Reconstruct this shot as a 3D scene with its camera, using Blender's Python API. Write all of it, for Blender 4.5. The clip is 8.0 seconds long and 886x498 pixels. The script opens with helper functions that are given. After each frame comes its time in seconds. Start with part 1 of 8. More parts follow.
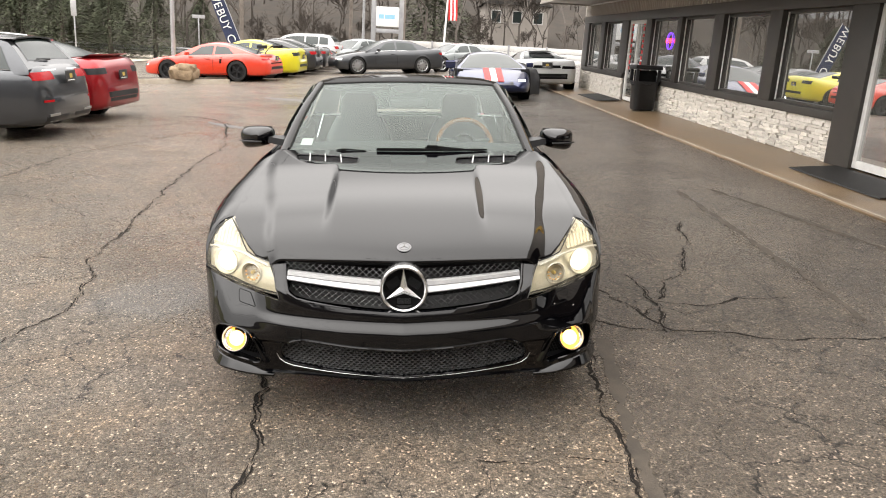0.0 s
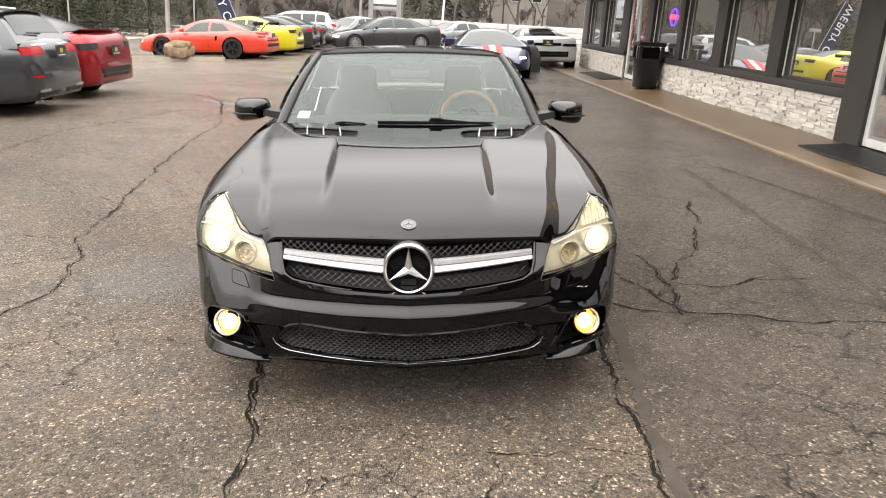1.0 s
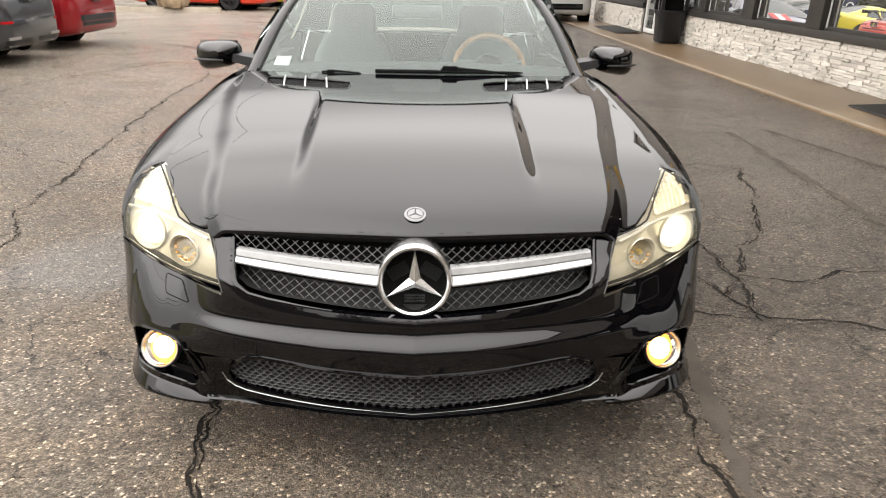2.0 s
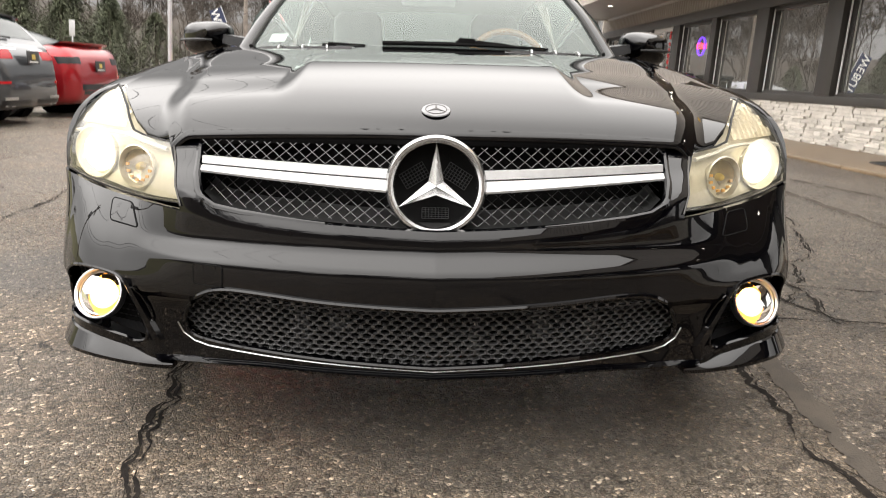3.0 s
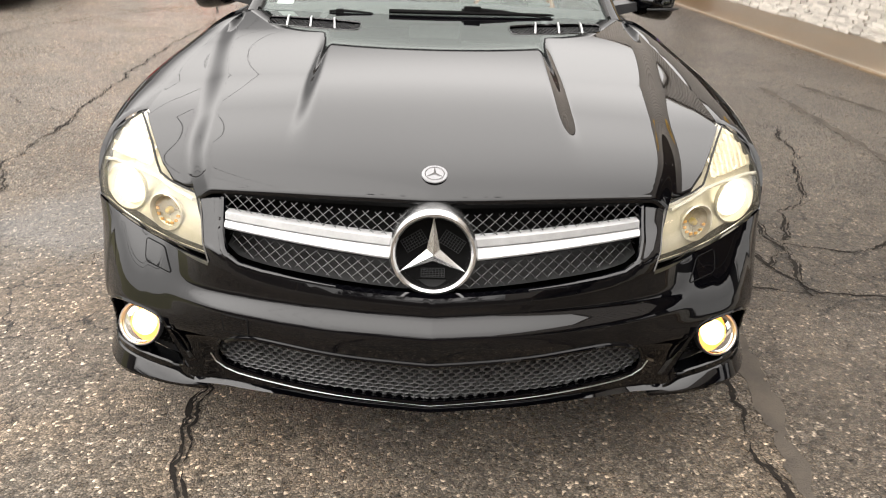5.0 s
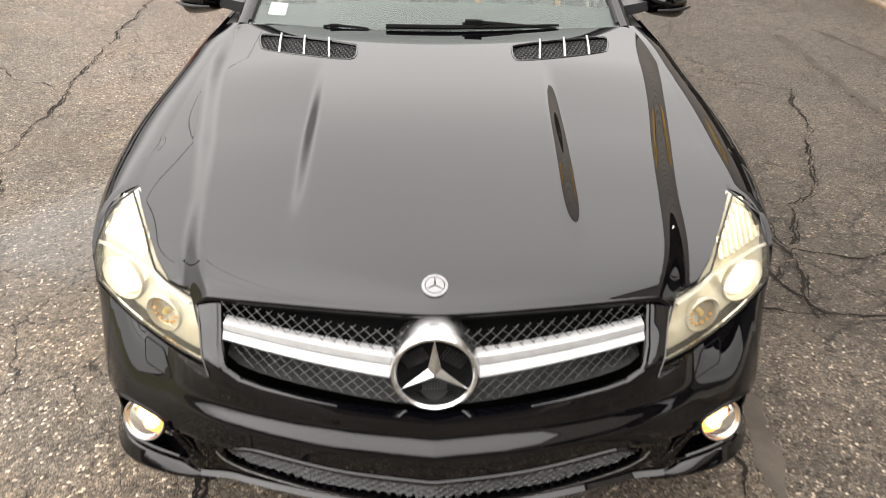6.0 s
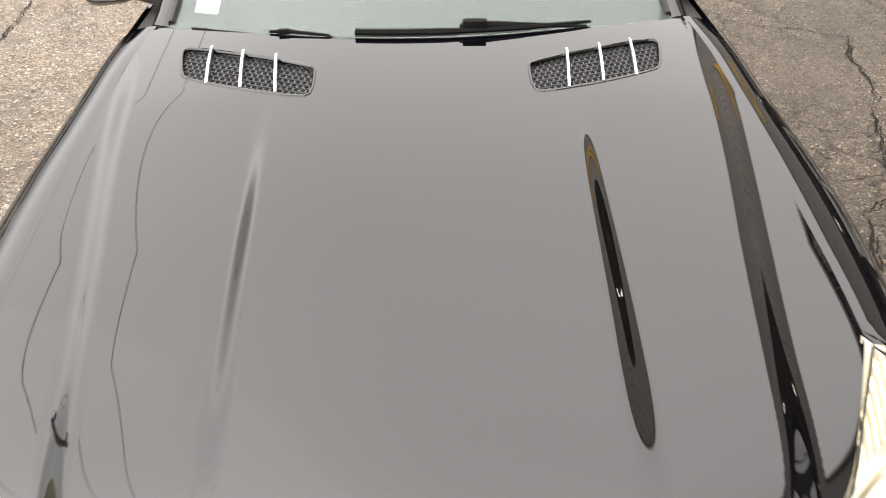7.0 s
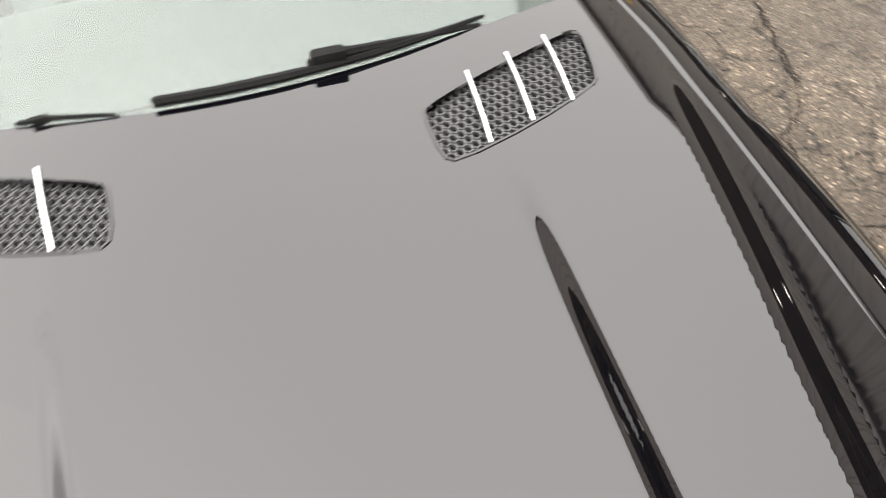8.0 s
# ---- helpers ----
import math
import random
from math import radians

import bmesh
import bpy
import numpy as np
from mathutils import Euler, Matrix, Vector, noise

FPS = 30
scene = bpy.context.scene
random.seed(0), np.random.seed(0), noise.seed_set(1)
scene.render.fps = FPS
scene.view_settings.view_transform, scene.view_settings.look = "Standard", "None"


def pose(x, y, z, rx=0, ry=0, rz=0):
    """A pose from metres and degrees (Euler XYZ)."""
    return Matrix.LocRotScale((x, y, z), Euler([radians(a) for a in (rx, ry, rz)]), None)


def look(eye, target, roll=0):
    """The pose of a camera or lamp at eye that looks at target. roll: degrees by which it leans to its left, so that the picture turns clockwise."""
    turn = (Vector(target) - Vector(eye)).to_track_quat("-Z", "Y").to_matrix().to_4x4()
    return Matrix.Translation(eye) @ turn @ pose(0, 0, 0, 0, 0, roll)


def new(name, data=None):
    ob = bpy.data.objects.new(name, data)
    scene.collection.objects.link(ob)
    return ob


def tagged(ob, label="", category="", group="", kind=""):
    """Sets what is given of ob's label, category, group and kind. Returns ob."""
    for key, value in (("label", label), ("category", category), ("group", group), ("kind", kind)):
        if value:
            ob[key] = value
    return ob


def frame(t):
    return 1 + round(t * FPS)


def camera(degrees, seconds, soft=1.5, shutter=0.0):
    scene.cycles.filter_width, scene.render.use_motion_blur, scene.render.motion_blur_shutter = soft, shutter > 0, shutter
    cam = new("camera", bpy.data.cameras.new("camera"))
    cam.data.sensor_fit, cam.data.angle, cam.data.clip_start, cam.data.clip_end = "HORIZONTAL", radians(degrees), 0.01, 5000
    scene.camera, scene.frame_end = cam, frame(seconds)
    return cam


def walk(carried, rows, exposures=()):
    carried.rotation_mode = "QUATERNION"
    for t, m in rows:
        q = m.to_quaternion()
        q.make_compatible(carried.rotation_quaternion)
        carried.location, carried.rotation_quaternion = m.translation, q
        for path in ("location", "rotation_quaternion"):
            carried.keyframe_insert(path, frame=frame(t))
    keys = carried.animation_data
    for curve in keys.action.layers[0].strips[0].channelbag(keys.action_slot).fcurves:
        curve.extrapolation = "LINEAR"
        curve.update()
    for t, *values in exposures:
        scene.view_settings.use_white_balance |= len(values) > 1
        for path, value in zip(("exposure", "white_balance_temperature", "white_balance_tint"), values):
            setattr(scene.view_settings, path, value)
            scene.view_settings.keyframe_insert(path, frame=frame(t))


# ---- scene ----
cam = camera(61.0, 8.0, soft=1.0, shutter=0.4)
# The lot falls 2.5 degrees away from the building; the car and the camera's way are given on the lot's own level.
SLOPE = 2.5
LOT = pose(0, 0, 0, 0, -SLOPE, 0)
PATH = [
    (0, (0.043, -2.663, 1.437), (0.117, -0.728, 0.938), 0.6),
    (0.5, (0.07, -2.711, 1.449), (0.152, -0.78, 0.932), 0.7),
    (1, (0.015, -2.475, 1.376), (0.095, -0.559, 0.829), 0.7),
    (2.3, (-0.006, -1.442, 1.115), (0.063, 0.444, 0.452), 1.2),
    (2.5, (-0.025, -1.353, 0.965), (0.048, 0.554, 0.366), 1.3),
    (3, (-0.033, -1.308, 0.739), (0.036, 0.651, 0.338), 1.3),
    (3.5, (-0.032, -1.32, 0.678), (0.031, 0.662, 0.423), 1.3),
    (4, (-0.035, -1.316, 0.686), (0.027, 0.665, 0.416), 1.2),
    (5.3, (-0.006, -1.38, 1.35), (0.031, 0.416, 0.47), 1.7),
    (5.5, (-0.013, -1.363, 1.43), (0.026, 0.417, 0.519), 1.4),
    (6, (-0.006, -1.15, 1.557), (0.023, 0.589, 0.569), 0.7),
    (6.3, (0.041, -0.931, 1.604), (0.057, 0.769, 0.549), 0.1),
    (6.5, (0.051, -0.769, 1.619), (0.066, 0.901, 0.519), -0.1),
    (7, (0.007, -0.33, 1.651), (0.043, 1.263, 0.442), -0.6),
    (7.5, (0.012, 0.072, 1.651), (0.086, 1.568, 0.326), -1.8),
    (8, (-0.004, 0.396, 1.67), (0.367, 1.711, 0.209), -3.5),
]
EXPOSURES = [(0, 1.34), (1.2, 1.36), (2.5, 1.46), (4.0, 1.46), (5.5, 1.58), (6.5, 1.70), (7.0, 2.00), (7.5, 2.32), (8, 2.44)]
walk(cam, [(t, LOT @ look(eye, target, roll)) for t, eye, target, roll in PATH], EXPOSURES)

# ---- light: an even overcast sky ----
world = bpy.data.worlds.new("overcast_sky")
scene.world = world
world.use_nodes = True
wn = world.node_tree.nodes
wl = world.node_tree.links
sky = wn.new("ShaderNodeTexSky")
sky.sky_type = "NISHITA"
sky.sun_disc = False
sky.sun_elevation, sky.sun_rotation = radians(35), radians(250)
sky.air_density, sky.dust_density, sky.ozone_density = 1.0, 6.0, 1.0
grey = wn.new("ShaderNodeHueSaturation")
grey.inputs["Saturation"].default_value = 0.10
wl.new(sky.outputs[0], grey.inputs["Color"])
# the cloud cover is palest overhead and dims towards the horizon
where = wn.new("ShaderNodeTexCoord")
axes = wn.new("ShaderNodeSeparateXYZ")
wl.new(where.outputs["Generated"], axes.inputs[0])


def rise(lo, hi, start, end):
    r = wn.new("ShaderNodeMapRange")
    r.interpolation_type = "SMOOTHSTEP"
    for k, v in (("From Min", lo), ("From Max", hi), ("To Min", start), ("To Max", end)):
        r.inputs[k].default_value = v
    wl.new(axes.outputs["Z"], r.inputs["Value"])
    return r.outputs[0]


total = wn.new("ShaderNodeMath")
total.operation = "ADD"
wl.new(rise(0.22, 0.44, 0.14, 1.10), total.inputs[0])
wl.new(rise(0.50, 1.0, 0.0, 0.84), total.inputs[1])
# and it is thinner on the open side of the lot, where the sun stands behind it
glow = total
for direction, most in (((-0.93, 0.0, 0.37), 0.44), ((-0.30, -0.76, 0.58), 0.50)):
    toward = wn.new("ShaderNodeVectorMath")
    toward.operation = "DOT_PRODUCT"
    toward.inputs[1].default_value = direction
    wl.new(where.outputs["Generated"], toward.inputs[0])
    veil = wn.new("ShaderNodeMapRange")
    veil.interpolation_type = "SMOOTHSTEP"
    for k, v in (("From Min", 0.35), ("From Max", 1.0), ("To Min", 0.0), ("To Max", most)):
        veil.inputs[k].default_value = v
    wl.new(toward.outputs["Value"], veil.inputs["Value"])
    brighter = wn.new("ShaderNodeMath")
    brighter.operation = "ADD"
    wl.new(glow.outputs[0], brighter.inputs[0])
    wl.new(veil.outputs[0], brighter.inputs[1])
    glow = brighter
cloud = wn.new("ShaderNodeMix")
cloud.data_type, cloud.blend_type = "RGBA", "MULTIPLY"
cloud.inputs["Factor"].default_value = 1.0
cloud.inputs["B"].default_value = (1.0, 0.962, 0.928, 1)
wl.new(glow.outputs[0], cloud.inputs["A"])
both = wn.new("ShaderNodeMix")
both.data_type, both.blend_type = "RGBA", "ADD"
both.inputs["Factor"].default_value = 0.01
wl.new(cloud.outputs["Result"], both.inputs["A"])
wl.new(grey.outputs[0], both.inputs["B"])
wl.new(both.outputs["Result"], wn["Background"].inputs["Color"])
wn["Background"].inputs["Strength"].default_value = 1.0
sun = new("sun", bpy.data.lights.new("sun", "SUN"))
sun.data.energy, sun.data.angle, sun.data.color = 0.12, radians(90), (1.0, 0.97, 0.92)
sun.matrix_world = look((-20, -7.5, 15), (0, 0, 0))

# ---- materials ----
def nodes_of(name):
    m = bpy.data.materials.new(name)
    m.use_nodes = True
    return m, m.node_tree.nodes, m.node_tree.links, m.node_tree.nodes["Principled BSDF"]


def ramp_mix(n, l, fac, low, high, c1, c2):
    """A colour that goes from c1 to c2 as fac goes from low to high."""
    mr = n.new("ShaderNodeMapRange")
    mr.inputs["From Min"].default_value, mr.inputs["From Max"].default_value = low, high
    l.new(fac, mr.inputs["Value"])
    mx = n.new("ShaderNodeMix")
    mx.data_type = "RGBA"
    l.new(mr.outputs[0], mx.inputs["Factor"])
    for socket, c in ((mx.inputs["A"], c1), (mx.inputs["B"], c2)):
        if isinstance(c, tuple):
            socket.default_value = (*c, 1)
        else:
            l.new(c, socket)
    return mx.outputs["Result"], mr.outputs[0]


def tex(n, l, kind, scale, coords="Object", **sockets):
    tc = n.new("ShaderNodeTexCoord")
    t = n.new("ShaderNodeTex" + kind)
    t.inputs["Scale"].default_value = scale
    for k, v in sockets.items():
        t.inputs[k].default_value = v
    l.new(tc.outputs[coords], t.inputs["Vector"])
    return t


def rough_mat(name, c1, c2, rough=0.7, metal=0.0, scale=8.0, bump=0.1, fine=120.0, spec=0.5, vary=0.0):
    """A surface that varies between two colours at two scales, with a fine relief."""
    m, n, l, p = nodes_of(name)
    big = tex(n, l, "Noise", scale, Detail=6.0, Roughness=0.6)
    small = tex(n, l, "Noise", fine, Detail=4.0)
    add = n.new("ShaderNodeMath")
    add.operation = "MULTIPLY_ADD"
    add.inputs[1].default_value = 0.4
    l.new(small.outputs[0], add.inputs[0])
    l.new(big.outputs[0], add.inputs[2])
    col, f = ramp_mix(n, l, add.outputs[0], 0.45, 0.95, c1, c2)
    if vary:
        info = n.new("ShaderNodeObjectInfo")
        mr = n.new("ShaderNodeMapRange")
        mr.inputs["To Min"].default_value, mr.inputs["To Max"].default_value = 1 - vary, 1 + vary
        l.new(info.outputs["Random"], mr.inputs["Value"])
        hs = n.new("ShaderNodeHueSaturation")
        l.new(mr.outputs[0], hs.inputs["Value"])
        l.new(col, hs.inputs["Color"])
        col = hs.outputs[0]
    l.new(col, p.inputs["Base Color"])
    rr = n.new("ShaderNodeMapRange")
    rr.inputs["To Min"].default_value, rr.inputs["To Max"].default_value = max(0.02, rough - 0.08), min(1, rough + 0.08)
    l.new(big.outputs[0], rr.inputs["Value"])
    l.new(rr.outputs[0], p.inputs["Roughness"])
    p.inputs["Metallic"].default_value = metal
    p.inputs["Specular IOR Level"].default_value = spec
    if bump:
        b = n.new("ShaderNodeBump")
        b.inputs["Strength"].default_value, b.inputs["Distance"].default_value = bump, 0.004
        l.new(small.outputs[0], b.inputs["Height"])
        l.new(b.outputs[0], p.inputs["Normal"])
    return m


def paint(name, c, coat_ior=1.6, flake=0.25, rough=0.35, dirt=0.0, spec=0.5):
    """Car paint: a metallic base under clear lacquer, with fine flakes and a faint film of dirt."""
    m, n, l, p = nodes_of(name)
    fl = tex(n, l, "Noise", 900.0, Detail=1.0)
    dark = tuple(v * 0.75 for v in c)
    col, _ = ramp_mix(n, l, fl.outputs[0], 0.35, 0.7, dark, c)
    l.new(col, p.inputs["Base Color"])
    p.inputs["Metallic"].default_value = flake
    film = tex(n, l, "Noise", 5.0, Detail=8.0)
    rr = n.new("ShaderNodeMapRange")
    rr.inputs["From Min"].default_value, rr.inputs["From Max"].default_value = 0.35, 0.75
    rr.inputs["To Min"].default_value, rr.inputs["To Max"].default_value = 0.015, 0.035 + dirt
    l.new(film.outputs[0], rr.inputs["Value"])
    l.new(rr.outputs[0], p.inputs["Coat Roughness"])
    p.inputs["Roughness"].default_value = rough
    p.inputs["Coat Weight"].default_value = 1.0
    p.inputs["Specular IOR Level"].default_value = spec
    p.inputs["Coat IOR"].default_value = coat_ior
    return m


def emitter(name, c, strength):
    m, n, l, p = nodes_of(name)
    p.inputs["Base Color"].default_value = (*c, 1)
    p.inputs["Emission Color"].default_value = (*c, 1)
    p.inputs["Emission Strength"].default_value = strength
    return m


def clear(name, tint, ior=1.5, haze=0.0, haze_colour=(0.8, 0.8, 0.75), rough=0.0, gloss=(1.0, 1.0, 1.0), even=False):
    """A thin pane: it lets light through, mirrors by its angle, and may be hazed."""
    m, n, l, p = nodes_of(name)
    n.remove(p)
    tr = n.new("ShaderNodeBsdfTransparent")
    tr.inputs[0].default_value = (*tint, 1)
    gl = n.new("ShaderNodeBsdfGlossy")
    gl.inputs["Roughness"].default_value = rough
    gl.inputs["Color"].default_value = (*gloss, 1)
    fr = n.new("ShaderNodeFresnel")
    fr.inputs["IOR"].default_value = ior
    mx = n.new("ShaderNodeMixShader")
    l.new(fr.outputs[0], mx.inputs[0])
    if haze:
        df = n.new("ShaderNodeBsdfDiffuse")
        df.inputs[0].default_value = (*haze_colour, 1)
        cloud = tex(n, l, "Noise", 14.0, Detail=5.0)
        mr = n.new("ShaderNodeMapRange")
        mr.inputs["From Min"].default_value, mr.inputs["From Max"].default_value = 0.3, 0.7
        mr.inputs["To Min"].default_value, mr.inputs["To Max"].default_value = haze * (0.95 if even else 0.5), haze * (1.05 if even else 1.4)
        l.new(cloud.outputs[0], mr.inputs["Value"])
        hz = n.new("ShaderNodeMixShader")
        l.new(mr.outputs[0], hz.inputs[0])
        l.new(tr.outputs[0], hz.inputs[1])
        l.new(df.outputs[0], hz.inputs[2])
        l.new(hz.outputs[0], mx.inputs[1])
    else:
        l.new(tr.outputs[0], mx.inputs[1])
    l.new(gl.outputs[0], mx.inputs[2])
    l.new(mx.outputs[0], n["Material Output"].inputs[0])
    return m


def math_node(n, l, op, a, b=None, c=None):
    m = n.new("ShaderNodeMath")
    m.operation = op
    for k, v in enumerate((a, b, c)):
        if v is None:
            continue
        if isinstance(v, (int, float)):
            m.inputs[k].default_value = v
        else:
            l.new(v, m.inputs[k])
    return m.outputs[0]


def span(n, l, v, lo, hi, to_lo, to_hi):
    m = n.new("ShaderNodeMapRange")
    for k, x in (("From Min", lo), ("From Max", hi), ("To Min", to_lo), ("To Max", to_hi)):
        m.inputs[k].default_value = x
    l.new(v, m.inputs["Value"])
    return m.outputs[0]


def asphalt_mat():
    """Old wet asphalt: stones in a dark binder with the shade between them painted in, worn tan and grey, fine cracks,
    damp and drying stretches; a darker pour towards the building.
    """
    m, n, l, p = nodes_of("wet_asphalt")
    broad = tex(n, l, "Noise", 0.30, Detail=7.0, Roughness=0.62)
    mid = tex(n, l, "Noise", 1.9, Detail=9.0, Roughness=0.70)
    grit = tex(n, l, "Noise", 170.0, Detail=4.0, Roughness=0.80)
    stone = tex(n, l, "Voronoi", 125.0)
    joint = n.new("ShaderNodeTexVoronoi")
    joint.feature = "DISTANCE_TO_EDGE"
    joint.inputs["Scale"].default_value = 125.0
    tc = n.new("ShaderNodeTexCoord")
    l.new(tc.outputs["Object"], joint.inputs["Vector"])
    xyz = n.new("ShaderNodeSeparateXYZ")
    l.new(tc.outputs["Object"], xyz.inputs[0])
    base, _ = ramp_mix(n, l, broad.outputs[0], 0.36, 0.64, (0.146, 0.120, 0.092), (0.196, 0.166, 0.133))
    worn, _ = ramp_mix(n, l, mid.outputs[0], 0.44, 0.74, base, (0.212, 0.160, 0.110))
    # the pour beside the seam: grey and coarse up to a cross joint, darker beyond it
    edge = math_node(n, l, "MULTIPLY_ADD", mid.outputs[0], 0.10, xyz.outputs["X"])
    edge = math_node(n, l, "MULTIPLY_ADD", xyz.outputs["Y"], -0.02, edge)
    grey_pour, _ = ramp_mix(n, l, mid.outputs[0], 0.40, 0.70, (0.122, 0.100, 0.078), (0.156, 0.126, 0.096))
    dark_pour, _ = ramp_mix(n, l, mid.outputs[0], 0.40, 0.70, (0.084, 0.068, 0.052), (0.124, 0.099, 0.073))
    cross = math_node(n, l, "MULTIPLY_ADD", mid.outputs[0], 0.12, xyz.outputs["Y"])
    pours, _ = ramp_mix(n, l, cross, 0.98, 1.05, grey_pour, dark_pour)
    both, _ = ramp_mix(n, l, edge, 0.93, 0.97, worn, pours)
    rgb = n.new("ShaderNodeSeparateColor")
    l.new(stone.outputs["Color"], rgb.inputs[0])
    bright = math_node(n, l, "MULTIPLY", span(n, l, rgb.outputs[0], 0.0, 1.0, 0.45, 1.50), span(n, l, grit.outputs[0], 0.36, 0.64, 0.35, 1.65))
    # joints darkened for the binder and for the shadow between stones
    bright = math_node(n, l, "MULTIPLY", bright, span(n, l, joint.outputs["Distance"], 0.0, 0.14, 0.30, 1.10))
    # single pale chips, pits with their shade painted dark, and blotches
    bright = math_node(n, l, "MULTIPLY_ADD", math_node(n, l, "GREATER_THAN", rgb.outputs[1], 0.955), 2.6, bright)
    hole = tex(n, l, "Voronoi", 26.0)
    bright = math_node(n, l, "MULTIPLY", bright, span(n, l, hole.outputs["Distance"], 0.10, 0.26, 0.30, 1.0))
    pits = tex(n, l, "Noise", 21.0, Detail=6.0, Roughness=0.75)
    blotch = tex(n, l, "Noise", 0.9, Detail=8.0, Roughness=0.65)
    bright = math_node(n, l, "MULTIPLY", bright, span(n, l, pits.outputs[0], 0.34, 0.60, 0.60, 1.22))
    bright = math_node(n, l, "MULTIPLY", bright, span(n, l, blotch.outputs[0], 0.36, 0.64, 0.86, 1.14))
    hs = n.new("ShaderNodeHueSaturation")
    l.new(bright, hs.inputs["Value"])
    l.new(both, hs.inputs["Color"])
    # fine cracks, in some stretches only
    warp = tex(n, l, "Noise", 2.4, Detail=6.0, Roughness=0.62)
    vm = n.new("ShaderNodeVectorMath")
    vm.operation = "MULTIPLY_ADD"
    vm.inputs[1].default_value = (0.4, 0.4, 0.4)
    l.new(warp.outputs["Color"], vm.inputs[0])
    l.new(tc.outputs["Object"], vm.inputs[2])
    cell = n.new("ShaderNodeTexVoronoi")
    cell.feature = "DISTANCE_TO_EDGE"
    cell.inputs["Scale"].default_value = 3.3
    l.new(vm.outputs[0], cell.inputs["Vector"])
    where = tex(n, l, "Noise", 0.55, Detail=3.0)
    side = math_node(n, l, "ADD", where.outputs[0], span(n, l, xyz.outputs["X"], 0.4, 1.6, -0.07, 0.06))
    # most of them in the tired stretch beside the seam
    near = n.new("ShaderNodeVectorMath")
    near.operation = "DISTANCE"
    near.inputs[1].default_value = (1.75, 1.75, 0.08)
    l.new(tc.outputs["Object"], near.inputs[0])
    side = math_node(n, l, "ADD", side, span(n, l, near.outputs["Value"], 0.4, 1.6, 0.11, 0.0))
    width = span(n, l, side, 0.46, 0.58, 0.0, 0.016)
    rag = math_node(n, l, "MULTIPLY", width, span(n, l, grit.outputs[0], 0.35, 0.65, 0.1, 1.6))
    crack = math_node(n, l, "LESS_THAN", cell.outputs["Distance"], rag)
    done, _ = ramp_mix(n, l, crack, 0.0, 1.0, hs.outputs[0], (0.012, 0.010, 0.008))
    l.new(done, p.inputs["Base Color"])
    damp = tex(n, l, "Noise", 0.5, Detail=6.0, Roughness=0.6)
    rough = math_node(n, l, "ADD", span(n, l, damp.outputs[0], 0.36, 0.64, 0.20, 0.44), span(n, l, rgb.outputs[2], 0.0, 1.0, -0.10, 0.14))
    l.new(rough, p.inputs["Roughness"])
    p.inputs["Specular IOR Level"].default_value = 0.34
    h = math_node(n, l, "MULTIPLY_ADD", span(n, l, joint.outputs["Distance"], 0.0, 0.25, 0.0, 1.0), 0.9, grit.outputs[0])
    h = math_node(n, l, "MULTIPLY_ADD", pits.outputs[0], 1.5, h)
    h = math_node(n, l, "MULTIPLY_ADD", crack, -1.6, h)
    b = n.new("ShaderNodeBump")
    b.inputs["Strength"].default_value, b.inputs["Distance"].default_value = 0.85, 0.008
    l.new(h, b.inputs["Height"])
    l.new(b.outputs[0], p.inputs["Normal"])
    # a film of rain on the stones, which glints where they tilt
    p.inputs["Coat Weight"].default_value, p.inputs["Coat IOR"].default_value = 0.5, 1.36
    p.inputs["Coat Roughness"].default_value = 0.10
    wet = n.new("ShaderNodeBump")
    wet.inputs["Strength"].default_value, wet.inputs["Distance"].default_value = 1.0, 0.012
    l.new(h, wet.inputs["Height"])
    l.new(wet.outputs[0], p.inputs["Coat Normal"])
    return m


def water_mat():
    """A thin film of rain water that feathers out at its edge."""
    m, n, l, p = nodes_of("standing_water")
    n.remove(p)
    tc = n.new("ShaderNodeTexCoord")
    xyz = n.new("ShaderNodeSeparateXYZ")
    l.new(tc.outputs["Object"], xyz.inputs[0])
    ragged = tex(n, l, "Noise", 2.6, Detail=6.0, Roughness=0.6)
    u = math_node(n, l, "MULTIPLY", math_node(n, l, "ADD", xyz.outputs["X"], 1.50), 1 / 0.42)
    v = math_node(n, l, "MULTIPLY", math_node(n, l, "ADD", xyz.outputs["Y"], -1.66), 1 / 0.50)
    d = math_node(n, l, "SQRT", math_node(n, l, "ADD", math_node(n, l, "POWER", u, 2.0), math_node(n, l, "POWER", v, 2.0)))
    d = math_node(n, l, "MULTIPLY_ADD", math_node(n, l, "SUBTRACT", ragged.outputs[0], 0.5), 1.3, d)
    wet = span(n, l, d, 0.55, 1.05, 1.0, 0.0)
    gl = n.new("ShaderNodeBsdfGlossy")
    gl.inputs["Roughness"].default_value = 0.10
    tr = n.new("ShaderNodeBsdfTransparent")
    fr = n.new("ShaderNodeFresnel")
    fr.inputs["IOR"].default_value = 1.33
    mx = n.new("ShaderNodeMixShader")
    l.new(math_node(n, l, "MULTIPLY", fr.outputs[0], wet), mx.inputs[0])
    l.new(tr.outputs[0], mx.inputs[1])
    l.new(gl.outputs[0], mx.inputs[2])
    l.new(mx.outputs[0], n["Material Output"].inputs[0])
    return m


